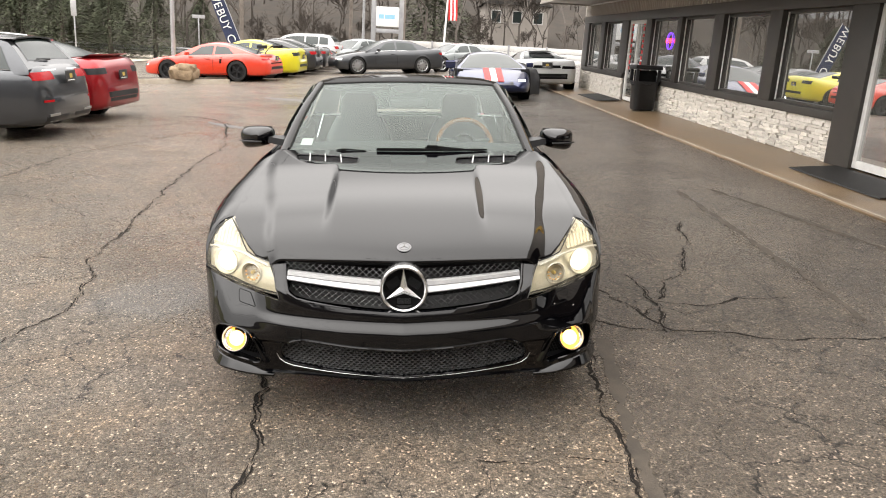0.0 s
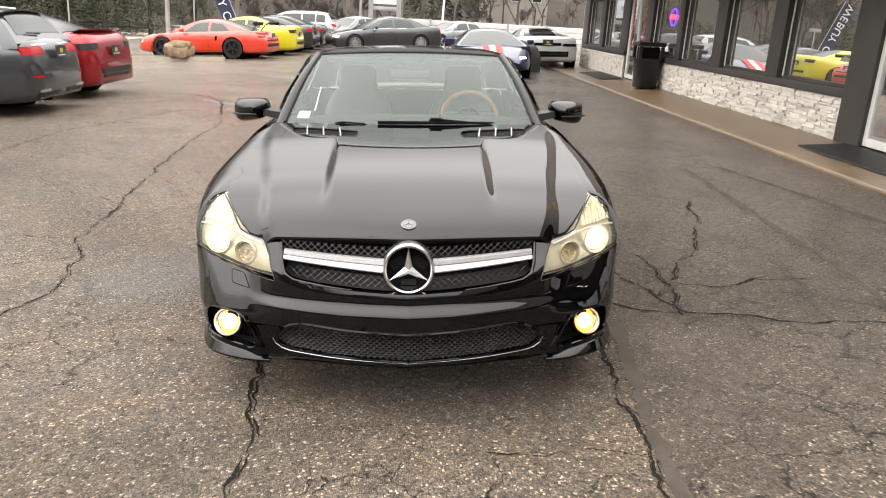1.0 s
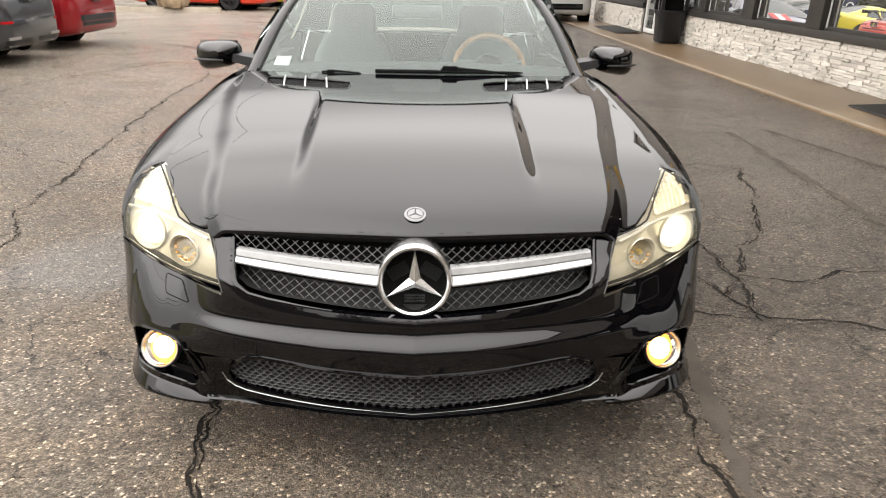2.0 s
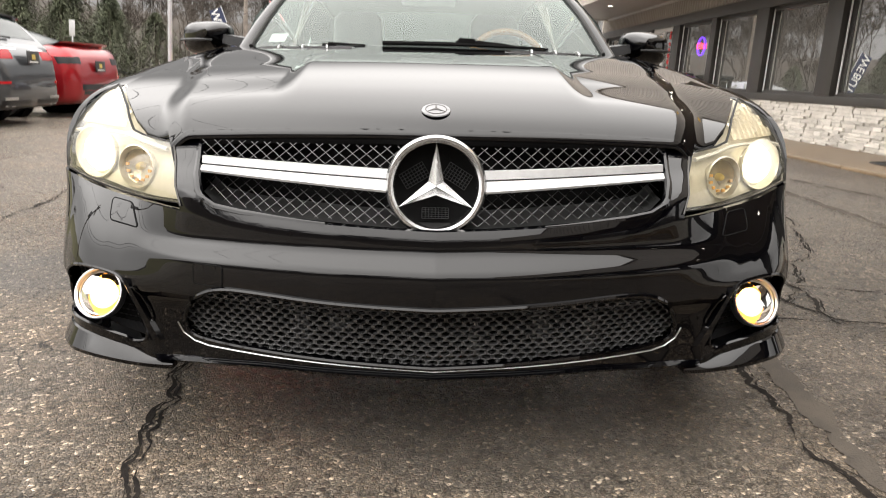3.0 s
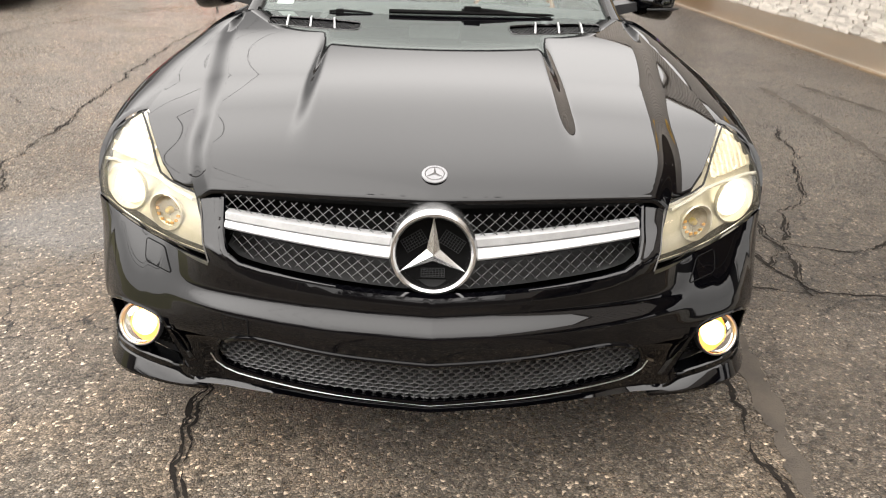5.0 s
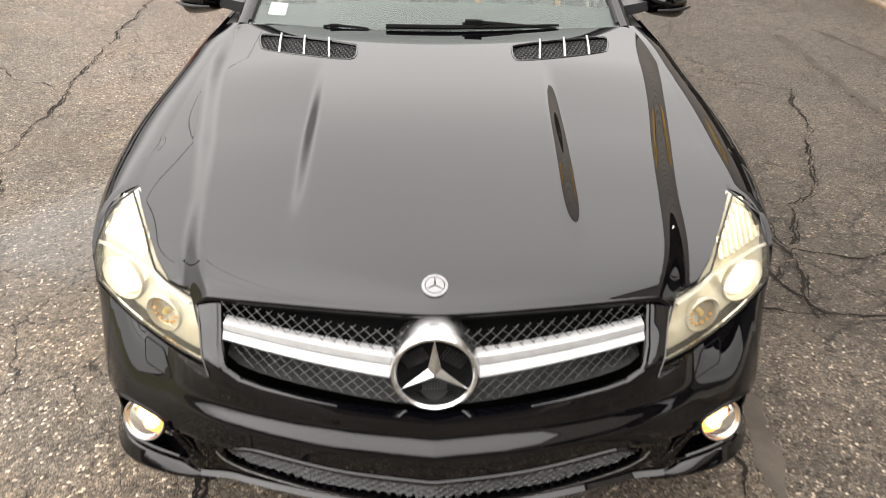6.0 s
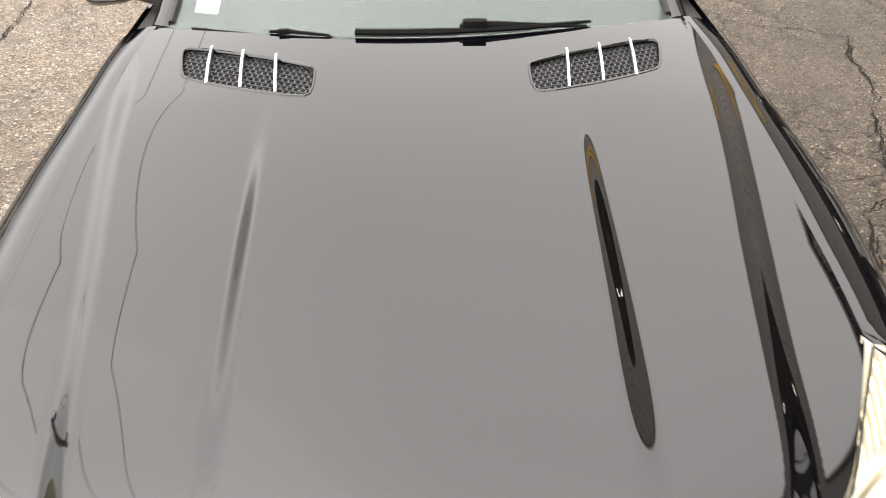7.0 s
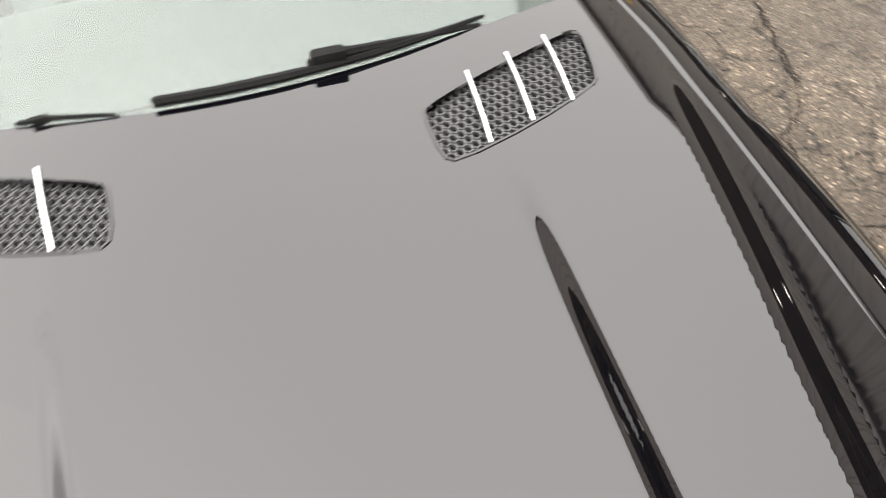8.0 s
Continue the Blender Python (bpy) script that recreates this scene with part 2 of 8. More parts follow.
M = {
    "asphalt": asphalt_mat(),
    "tarband": rough_mat("worn_tar_band", (0.034, 0.029, 0.024), (0.080, 0.066, 0.052), 0.78, scale=9, bump=0.9, fine=160, spec=0.2),
    "crack": rough_mat("open_crack", (0.006, 0.005, 0.005), (0.018, 0.015, 0.012), 0.9, scale=20, bump=0.5, spec=0.1),
    "patch": rough_mat("newer_asphalt", (0.045, 0.042, 0.040), (0.085, 0.080, 0.074), 0.42, scale=3, bump=0.9, fine=220),
    "concrete": rough_mat("stained_concrete", (0.075, 0.049, 0.026), (0.205, 0.142, 0.082), 0.34, scale=1.6, bump=0.4),
    "kerbstone": rough_mat("kerb_concrete", (0.30, 0.25, 0.19), (0.45, 0.40, 0.33), 0.7, scale=4, bump=0.4),
    "stone": rough_mat("white_ledge_stone", (0.48, 0.44, 0.385), (0.70, 0.66, 0.60), 0.8, scale=14, bump=0.8, fine=60, vary=0.22),
    "mortar": rough_mat("dark_joint", (0.10, 0.09, 0.08), (0.17, 0.16, 0.14), 0.9),
    "darktrim": rough_mat("dark_bronze_trim", (0.030, 0.027, 0.024), (0.050, 0.046, 0.042), 0.45, scale=3, bump=0.05),
    "siding": rough_mat("grey_metal_siding", (0.30, 0.27, 0.24), (0.36, 0.325, 0.29), 0.5, scale=2, bump=0.05),
    "soffit": rough_mat("grey_soffit", (0.32, 0.29, 0.26), (0.38, 0.345, 0.31), 0.5, scale=2, bump=0.05),
    "whitetrim": rough_mat("white_aluminium", (0.55, 0.54, 0.52), (0.70, 0.69, 0.67), 0.4, scale=5, bump=0.05),
    "rubber": rough_mat("black_rubber", (0.010, 0.010, 0.010), (0.022, 0.021, 0.020), 0.6, scale=20, bump=0.2, spec=0.25),
    "plastic": rough_mat("black_plastic", (0.010, 0.010, 0.011), (0.018, 0.018, 0.019), 0.38, scale=30, bump=0.15, spec=0.35),
    # near-black: paints deep shade in recesses, also used for plain black parts
    "dark": rough_mat("recess_shade_black", (0.003, 0.003, 0.003), (0.006, 0.006, 0.006), 0.8, spec=0.08),
    "chrome": rough_mat("chrome", (0.70, 0.71, 0.72), (0.80, 0.81, 0.82), 0.10, metal=1.0, scale=30, bump=0.0),
    "satin": rough_mat("satin_silver", (0.50, 0.50, 0.50), (0.62, 0.62, 0.62), 0.34, metal=1.0, scale=30, bump=0.03),
    "alloy": rough_mat("alloy_wheel", (0.45, 0.45, 0.46), (0.60, 0.60, 0.61), 0.3, metal=1.0, scale=30, bump=0.03),
    "blackalloy": rough_mat("black_alloy", (0.012, 0.012, 0.013), (0.03, 0.03, 0.032), 0.35, metal=0.3),
    "lampbowl": rough_mat("lamp_reflector", (0.46, 0.43, 0.35), (0.60, 0.57, 0.48), 0.35, metal=0.3, scale=20, bump=0.05),
    "innerbowl": rough_mat("fluted_reflector", (0.42, 0.38, 0.30), (0.58, 0.53, 0.42), 0.22, metal=0.7, scale=90, bump=0.3),
    "amber": rough_mat("amber_facet", (0.62, 0.30, 0.05), (0.75, 0.40, 0.08), 0.25),
    "leather": rough_mat("grey_leather", (0.10, 0.105, 0.105), (0.16, 0.165, 0.165), 0.5, scale=30, bump=0.2),
    "dash": rough_mat("dark_dashboard", (0.020, 0.022, 0.022), (0.035, 0.038, 0.038), 0.6, scale=30, bump=0.2),
    "wood": rough_mat("burl_wood", (0.14, 0.055, 0.015), (0.30, 0.13, 0.045), 0.25, scale=25, bump=0.05),
    "bark": rough_mat("bark", (0.060, 0.050, 0.042), (0.13, 0.112, 0.098), 0.9, scale=4, bump=0.6, vary=0.3),
    "twigs": rough_mat("bare_twigs", (0.040, 0.032, 0.026), (0.078, 0.064, 0.052), 0.95, scale=0.15, bump=0.0),
    "needles": rough_mat("evergreen_needles", (0.042, 0.052, 0.026), (0.088, 0.096, 0.052), 0.85, scale=0.9, bump=0.0),
    "hillside": rough_mat("leaf_litter", (0.015, 0.0115, 0.008), (0.048, 0.036, 0.025), 0.95, scale=0.7, bump=0.8, fine=7.0),
    "grass": rough_mat("winter_grass", (0.085, 0.085, 0.035), (0.17, 0.155, 0.075), 0.95, scale=0.4, bump=0.6, fine=30),
    "pole": rough_mat("weathered_pole_wood", (0.12, 0.10, 0.085), (0.24, 0.205, 0.175), 0.85, scale=3, bump=0.4),
    "galv": rough_mat("galvanised_steel", (0.30, 0.30, 0.31), (0.44, 0.44, 0.45), 0.5, metal=0.6, scale=4, bump=0.05),
    "boulder": rough_mat("tan_boulder", (0.10, 0.066, 0.036), (0.26, 0.185, 0.11), 0.85, scale=5, bump=0.9, fine=40),
    "white": rough_mat("white_paint", (0.66, 0.66, 0.65), (0.80, 0.80, 0.79), 0.5, scale=3, bump=0.05),
    "red": rough_mat("red_vinyl", (0.50, 0.02, 0.02), (0.62, 0.03, 0.03), 0.5),
    "navy": rough_mat("navy_cloth", (0.015, 0.02, 0.05), (0.03, 0.04, 0.09), 0.8),
    "yellow": rough_mat("yellow_sign", (0.75, 0.42, 0.02), (0.85, 0.50, 0.03), 0.45),
    "taillight": rough_mat("red_lamp_lens", (0.26, 0.004, 0.007), (0.36, 0.007, 0.010), 0.22, spec=0.2, scale=40, bump=0.05),
    "plate": rough_mat("dark_plate", (0.02, 0.02, 0.02), (0.04, 0.04, 0.04), 0.4),
    "tinted": rough_mat("dark_car_glass", (0.020, 0.027, 0.026), (0.034, 0.043, 0.041), 0.08, scale=2, bump=0.0, spec=0.5),
    # the low light of the room is put into this dark grey
    "room": rough_mat("showroom_dim_tone", (0.06, 0.058, 0.055), (0.11, 0.105, 0.10), 0.8, scale=0.8, bump=0.0),
    "cloth": rough_mat("dark_cover_cloth", (0.03, 0.03, 0.031), (0.06, 0.06, 0.062), 0.85, scale=6, bump=0.5),
    "wire": rough_mat("black_mesh", (0.035, 0.035, 0.036), (0.06, 0.06, 0.06), 0.28, metal=0.5, scale=30, bump=0.0),
    "black": paint("black_paint", (0.0008, 0.0008, 0.0013), 1.46, 0.0, 0.4, spec=0.0),
    "p_grey": paint("grey_paint", (0.062, 0.066, 0.073), 1.5, 0.7, 0.28),
    "p_red": paint("red_paint", (0.34, 0.006, 0.012), 1.5, 0.6, 0.30),
    "p_orange": paint("orange_paint", (0.62, 0.035, 0.008), 1.5, 0.0),
    "p_yellow": paint("yellow_paint", (0.62, 0.56, 0.008), 1.5, 0.0),
    "p_black": paint("far_black_paint", (0.012, 0.012, 0.013), 1.5, 0.2),
    "p_white": paint("white_paint_gloss", (0.50, 0.50, 0.49), 1.5, 0.0),
    "p_dgrey": paint("dark_grey_paint", (0.050, 0.053, 0.058), 1.5, 0.7, 0.30),
    "p_blue": paint("blue_paint", (0.030, 0.040, 0.11), 1.5, 0.7, 0.30),
    "p_silver": paint("silver_paint", (0.22, 0.24, 0.24), 1.5, 0.35),
    # even diffuse haze on these two panes paints in brightness their reflections lack
    "windscreen": clear("windscreen_glass", (0.66, 0.75, 0.71), 1.50, haze=0.030, even=True, haze_colour=(0.80, 0.88, 0.84), gloss=(0.74, 0.80, 0.77)),
    "shopglass": clear("shop_window_glass", (0.55, 0.58, 0.56), 7.0, haze=0.15, even=True, haze_colour=(0.74, 0.73, 0.66)),
    "lens": clear("aged_lamp_lens", (0.96, 0.93, 0.83), 1.5, haze=0.065, haze_colour=(0.80, 0.75, 0.58)),
    "foglens": clear("fog_lamp_lens", (0.97, 0.95, 0.90), 1.45),
    "xenon": emitter("xenon_lamp", (1.0, 0.95, 0.84), 0.85),
    "halogen": emitter("halogen_lamp", (1.0, 0.62, 0.22), 2.2),
    "spot": emitter("soffit_spot", (1.0, 0.90, 0.78), 6.0),
    "neon_red": emitter("neon_red", (1.0, 0.06, 0.08), 1.3),
    "neon_blue": emitter("neon_violet", (0.20, 0.06, 1.0), 0.8),
    "carlamp": emitter("car_lamp", (1.0, 0.97, 0.90), 6.0),
    "ledge": rough_mat("grille_ledge_plastic", (0.018, 0.018, 0.018), (0.030, 0.030, 0.030), 0.45, scale=30, bump=0.1),
    "silverpaint": rough_mat("silver_painted_plastic", (0.34, 0.34, 0.34), (0.42, 0.42, 0.42), 0.42, metal=0.45, scale=40, bump=0.02),
    "hexmesh": rough_mat("intake_plastic_mesh", (0.055, 0.055, 0.056), (0.085, 0.085, 0.086), 0.30, metal=0.2, scale=30, bump=0.0),
    "polished": rough_mat("polished_silver", (0.60, 0.60, 0.60), (0.70, 0.70, 0.70), 0.24, metal=1.0, scale=30, bump=0.0),
    "fogbowl": rough_mat("fog_reflector", (0.80, 0.46, 0.13), (0.92, 0.56, 0.19), 0.3, metal=0.5, scale=40, bump=0.05),
    "ventmesh": rough_mat("vent_plastic_mesh", (0.020, 0.020, 0.021), (0.034, 0.034, 0.035), 0.40, scale=30, bump=0.0),
    "badge": rough_mat("badge_face", (0.15, 0.15, 0.155), (0.19, 0.19, 0.195), 0.4, metal=0.0, scale=60, bump=0.0),
    "brass": rough_mat("yellow_print", (0.42, 0.30, 0.06), (0.55, 0.40, 0.09), 0.5),
}

# ---- building helpers ----
def part(name, bm, material, parent=None, label="", sharp=35, smooth=True):
    """Links a bmesh as one mesh object under parent."""
    me = bpy.data.meshes.new(name)
    bm.normal_update()
    bm.to_mesh(me)
    bm.free()
    return finish(name, me, material, parent, label, sharp, smooth)


def finish(name, me, material, parent=None, label="", sharp=35, smooth=True):
    me.materials.append(material)
    if smooth and len(me.polygons):
        me.polygons.foreach_set("use_smooth", [True] * len(me.polygons))
        me.set_sharp_from_angle(angle=radians(sharp))
    ob = new(name, me)
    ob.parent = parent
    if label:
        ob["label"] = label
    return ob


def empty(name, m=None, label="", category="", group="", kind=""):
    ob = new(name)
    ob.empty_display_size = 0.2
    if m is not None:
        ob.matrix_world = m
    return tagged(ob, label, category, group, kind)


def box(bm, x0, x1, y0, y1, z0, z1, bevel=0.0, m=None):
    made = bmesh.ops.create_cube(bm, size=1.0)["verts"]
    for v in made:
        v.co = Vector((x0 + (v.co.x + 0.5) * (x1 - x0), y0 + (v.co.y + 0.5) * (y1 - y0), z0 + (v.co.z + 0.5) * (z1 - z0)))
        if m is not None:
            v.co = m @ v.co
    if bevel:
        edges = {e for v in made for e in v.link_edges}
        bmesh.ops.bevel(bm, geom=list(edges), offset=bevel, segments=2, affect="EDGES", profile=0.6)
    return bm


def boxed(x0, x1, y0, y1, z0, z1, bevel=0.0, m=None):
    return box(bmesh.new(), x0, x1, y0, y1, z0, z1, bevel, m)


def tube(bm, points, radius, sides=8, closed=False, caps=True):
    """A round rod along points; radius may be one number or one for each point."""
    pts = [Vector(p) for p in points]
    n = len(pts)
    rad = [radius] * n if isinstance(radius, (int, float)) else list(radius)
    rings = []
    up = Vector((0, 0, 1))
    for i, p in enumerate(pts):
        a = pts[(i - 1) % n] if closed or i > 0 else p
        b = pts[(i + 1) % n] if closed or i < n - 1 else p
        d = (b - a).normalized()
        side = d.cross(up)
        if side.length < 1e-3:
            side = d.cross(Vector((0, 1, 0)))
        side.normalize()
        over = side.cross(d)
        rings.append([bm.verts.new(p + rad[i] * (math.cos(2 * math.pi * k / sides) * side + math.sin(2 * math.pi * k / sides) * over)) for k in range(sides)])
    for i in range(n if closed else n - 1):
        r, s = rings[i], rings[(i + 1) % n]
        for k in range(sides):
            bm.faces.new((r[k], r[(k + 1) % sides], s[(k + 1) % sides], s[k]))
    if caps and not closed:
        bm.faces.new(rings[0][::-1])
        bm.faces.new(rings[-1])
    return bm


def lathe(bm, profile, steps=32, m=None, span=1.0):
    """Turns (radius, height) pairs about z."""
    rings = []
    for r, h in profile:
        ring = []
        for k in range(steps):
            a = 2 * math.pi * span * k / steps
            co = Vector((r * math.cos(a), r * math.sin(a), h))
            ring.append(bm.verts.new(m @ co if m is not None else co))
        rings.append(ring)
    for r, s in zip(rings, rings[1:]):
        for k in range(steps):
            bm.faces.new((r[k], r[(k + 1) % steps], s[(k + 1) % steps], s[k]))
    return bm


def grid_mesh(rows, bm=None, closed=False):
    """A sheet of quads through rows of points."""
    bm = bm or bmesh.new()
    vs = [[bm.verts.new(p) for p in row] for row in rows]
    for a, b in zip(vs, vs[1:]):
        k = len(a)
        for i in range(k if closed else k - 1):
            try:
                bm.faces.new((a[i], a[(i + 1) % k], b[(i + 1) % k], b[i]))
            except ValueError:
                pass
    return bm


def sm(t):
    t = min(1.0, max(0.0, t))
    return t * t * (3 - 2 * t)


class Curve:
    """A natural cubic through (x, y) pairs, straight beyond its ends."""

    def __init__(self, *pairs):
        self.x = np.array([p[0] for p in pairs], float)
        self.y = np.array([p[1] for p in pairs], float)
        n, h = len(pairs), np.diff(self.x)
        a, r = np.eye(n), np.zeros(n)
        for i in range(1, n - 1):
            a[i, i - 1 : i + 2] = h[i - 1], 2 * (h[i - 1] + h[i]), h[i]
            r[i] = 6 * ((self.y[i + 1] - self.y[i]) / h[i] - (self.y[i] - self.y[i - 1]) / h[i - 1])
        self.m, self.h = np.linalg.solve(a, r), h

    def __call__(self, v):
        v0 = min(max(v, self.x[0]), self.x[-1])
        i = min(len(self.h) - 1, max(0, int(np.searchsorted(self.x, v0)) - 1))
        h, m, x, y = self.h[i], self.m, self.x, self.y
        a, b = (x[i + 1] - v0) / h, (v0 - x[i]) / h
        out = a * y[i] + b * y[i + 1] + ((a**3 - a) * m[i] + (b**3 - b) * m[i + 1]) * h * h / 6
        if v != v0:
            slope = (y[i + 1] - y[i]) / h + (-(3 * a * a - 1) * m[i] + (3 * b * b - 1) * m[i + 1]) * h / 6
            out += slope * (v - v0)
        return float(out)


def resample(loop, step):
    """Points no further than step apart round a closed loop of 2D points."""
    out = []
    for i, p in enumerate(loop):
        q = loop[(i + 1) % len(loop)]
        k = max(1, math.ceil(math.hypot(q[0] - p[0], q[1] - p[1]) / step))
        out += [(p[0] + (q[0] - p[0]) * j / k, p[1] + (q[1] - p[1]) * j / k) for j in range(k)]
    return out


def rounded(loop, times=2):
    """Chaikin's corner cutting on a closed loop."""
    for _ in range(times):
        out = []
        for i, p in enumerate(loop):
            q = loop[(i + 1) % len(loop)]
            out += [(0.75 * p[0] + 0.25 * q[0], 0.75 * p[1] + 0.25 * q[1]), (0.25 * p[0] + 0.75 * q[0], 0.25 * p[1] + 0.75 * q[1])]
        loop = out
    return loop


def inside(pts, loop):
    """Which of the points lie in the closed loop."""
    pts, n = np.asarray(pts, float), len(loop)
    hit = np.zeros(len(pts), bool)
    for i in range(n):
        (x0, y0), (x1, y1) = loop[i], loop[(i + 1) % n]
        if y0 == y1:
            continue
        cross = (pts[:, 1] > min(y0, y1)) & (pts[:, 1] <= max(y0, y1))
        hit ^= cross & (pts[:, 0] < x0 + (pts[:, 1] - y0) * (x1 - x0) / (y1 - y0))
    return hit


def near_loop(pts, loop, gap):
    pts = np.asarray(pts, float)
    close = np.zeros(len(pts), bool)
    for i in range(len(loop)):
        a, b = np.array(loop[i]), np.array(loop[(i + 1) % len(loop)])
        d = b - a
        t = np.clip(((pts - a) @ d) / max(1e-12, d @ d), 0, 1)
        close |= np.linalg.norm(pts - a - t[:, None] * d, axis=1) < gap
    return close


def panel(outline, holes, step, field, rim=None, seams=()):
    """A curved sheet: a flat outline with holes, filled with small triangles and lifted by field; rim: the way in which its edges are turned in."""
    from mathutils.geometry import delaunay_2d_cdt

    loops = [resample(l, step) for l in (outline, *holes)]
    xs, ys = [p[0] for p in loops[0]], [p[1] for p in loops[0]]
    gx, gy = np.meshgrid(np.arange(min(xs), max(xs), step), np.arange(min(ys), max(ys), step))
    gx = gx + (np.arange(gx.shape[0]) % 2)[:, None] * step * 0.5
    pts = np.column_stack([gx.ravel(), gy.ravel()])
    keep = inside(pts, loops[0])
    for l in loops[1:]:
        keep &= ~inside(pts, l)
    for l in loops:
        keep &= ~near_loop(pts, l, step * 0.5)
    for l in seams:
        keep &= ~near_loop(pts, [*l, *l[::-1]], step * 0.5)
    pts = pts[keep]
    verts, edges = [], []
    for l in loops:
        k = len(verts)
        verts += [Vector(p) for p in l]
        edges += [(k + i, k + (i + 1) % len(l)) for i in range(len(l))]
    for l in seams:
        k = len(verts)
        verts += [Vector(p) for p in l]
        edges += [(k + i, k + i + 1) for i in range(len(l) - 1)]
    verts += [Vector(p) for p in pts]
    co, _, faces, *_ = delaunay_2d_cdt(verts, edges, [], 0, 1e-6)
    mid = np.array([[sum(co[i][j] for i in f) / len(f) for j in (0, 1)] for f in faces])
    good = inside(mid, loops[0])
    for l in loops[1:]:
        good &= ~inside(mid, l)
    bm = bmesh.new()
    vs = [bm.verts.new(field(c[0], c[1])) for c in co]
    for f, ok in zip(faces, good):
        if ok:
            bm.faces.new([vs[i] for i in f])
    bmesh.ops.delete(bm, geom=[v for v in bm.verts if not v.link_faces], context="VERTS")
    if rim is not None:
        border = [e for e in bm.edges if len(e.link_faces) == 1]
        made = bmesh.ops.extrude_edge_only(bm, edges=border)["geom"]
        for v in made:
            if isinstance(v, bmesh.types.BMVert):
                v.co += Vector(rim)
    bmesh.ops.recalc_face_normals(bm, faces=bm.faces[:])
    return bm


def facing(bm, way):
    """Turns the sheet so that its faces look the given way on the whole."""
    bm.normal_update()
    if sum((f.normal.dot(Vector(way)) * f.calc_area() for f in bm.faces)) < 0:
        bmesh.ops.reverse_faces(bm, faces=bm.faces[:])
    return bm


def mirrored(points):
    """A closed loop from the half of it on the positive side, from the middle line round to the middle line."""
    return list(points) + [(-x, y) for x, y in reversed(points) if abs(x) > 1e-6]


def text_bars(name, body, size, material, m, parent=None, depth=0.004):
    """Raised letters in the built-in font, as a mesh."""
    cu = bpy.data.curves.new(name, "FONT")
    cu.body, cu.size, cu.extrude, cu.align_x, cu.align_y = body, size, depth, "CENTER", "CENTER"
    tmp = bpy.data.objects.new(name, cu)
    scene.collection.objects.link(tmp)
    me = bpy.data.meshes.new_from_object(tmp.evaluated_get(bpy.context.evaluated_depsgraph_get()))
    bpy.data.objects.remove(tmp)
    me.name = name
    me.materials.clear()
    ob = finish(name, me, material, parent, smooth=False)
    ob.matrix_basis = m
    return ob

# ---- the ground and the building ----
TAN = math.tan(radians(SLOPE))


def ground_z(x, y):
    """The lot's height: it falls away from the building and rises slowly with the distance."""
    cx = max(-14.0, min(9.0, x))
    swell = 0.07 * sm((-x - 2.9) / 1.5) * sm((y - 4.0) / 3.0) * (1 - sm((y - 14.0) / 6.0))
    return cx * TAN + 0.021 * (min(max(y - 0.5, 0.0), 45.0)) + swell


def on_lot(x, y, heading):
    """A pose on the lot; heading: degrees, 0 looks to -y."""
    return Matrix.Translation((x, y, ground_z(x, y))) @ pose(0, 0, 0, math.degrees(math.atan(0.021)) if y > 0.5 else 0, -SLOPE if x > -14 else 0, 0) @ pose(0, 0, 0, 0, 0, heading)


def build_ground():
    xs = [-700, -300, -120, -60, -35, -25, -20, -14, -9, -6, -4.4, -4.2, -4, -3.8, -3.6, -3.4, -3.2, -3, -2.9, 0, 4, 9, 15, 30, 60, 120, 300, 700]
    ys = [-300, -120, -50, -20, -8, 0.5, 4, 4.5, 5, 5.5, 6, 6.5, 7, 8, 10, 14, 15, 16, 17, 18, 19, 20, 24, 34, 45.5, 60, 90, 160, 300, 900]
    bm = grid_mesh([[(x, y, ground_z(x, y)) for x in xs] for y in ys])
    tagged(part("ground", facing(bm, (0, 0, 1)), M["asphalt"], sharp=180), "old cracked wet asphalt of a sloping car lot", "ground", kind="structure")


build_ground()


def strip(bm, pts, widths, lift=0.005):
    """A thin ribbon on the lot along points, of the given widths."""
    rows = []
    for i, (x, y) in enumerate(pts):
        ax, ay = pts[max(0, i - 1)]
        bx, by = pts[min(len(pts) - 1, i + 1)]
        d = math.hypot(bx - ax, by - ay) or 1
        nx, ny = -(by - ay) / d, (bx - ax) / d
        w = widths[i] / 2
        rows.append([(x + nx * s * w, y + ny * s * w, ground_z(x + nx * s * w, y + ny * s * w) + lift) for s in (-1, 1)])
    return grid_mesh(rows, bm)


def wander(points, step, jitter, seed):
    """A jagged line through points."""
    rnd = random.Random(seed)
    out = []
    for (x0, y0), (x1, y1) in zip(points, points[1:]):
        k = max(1, int(math.hypot(x1 - x0, y1 - y0) / step))
        for j in range(k):
            t = j / k
            out.append((x0 + (x1 - x0) * t + rnd.uniform(-jitter, jitter), y0 + (y1 - y0) * t + rnd.uniform(-jitter, jitter)))
    out.append(points[-1])
    return out


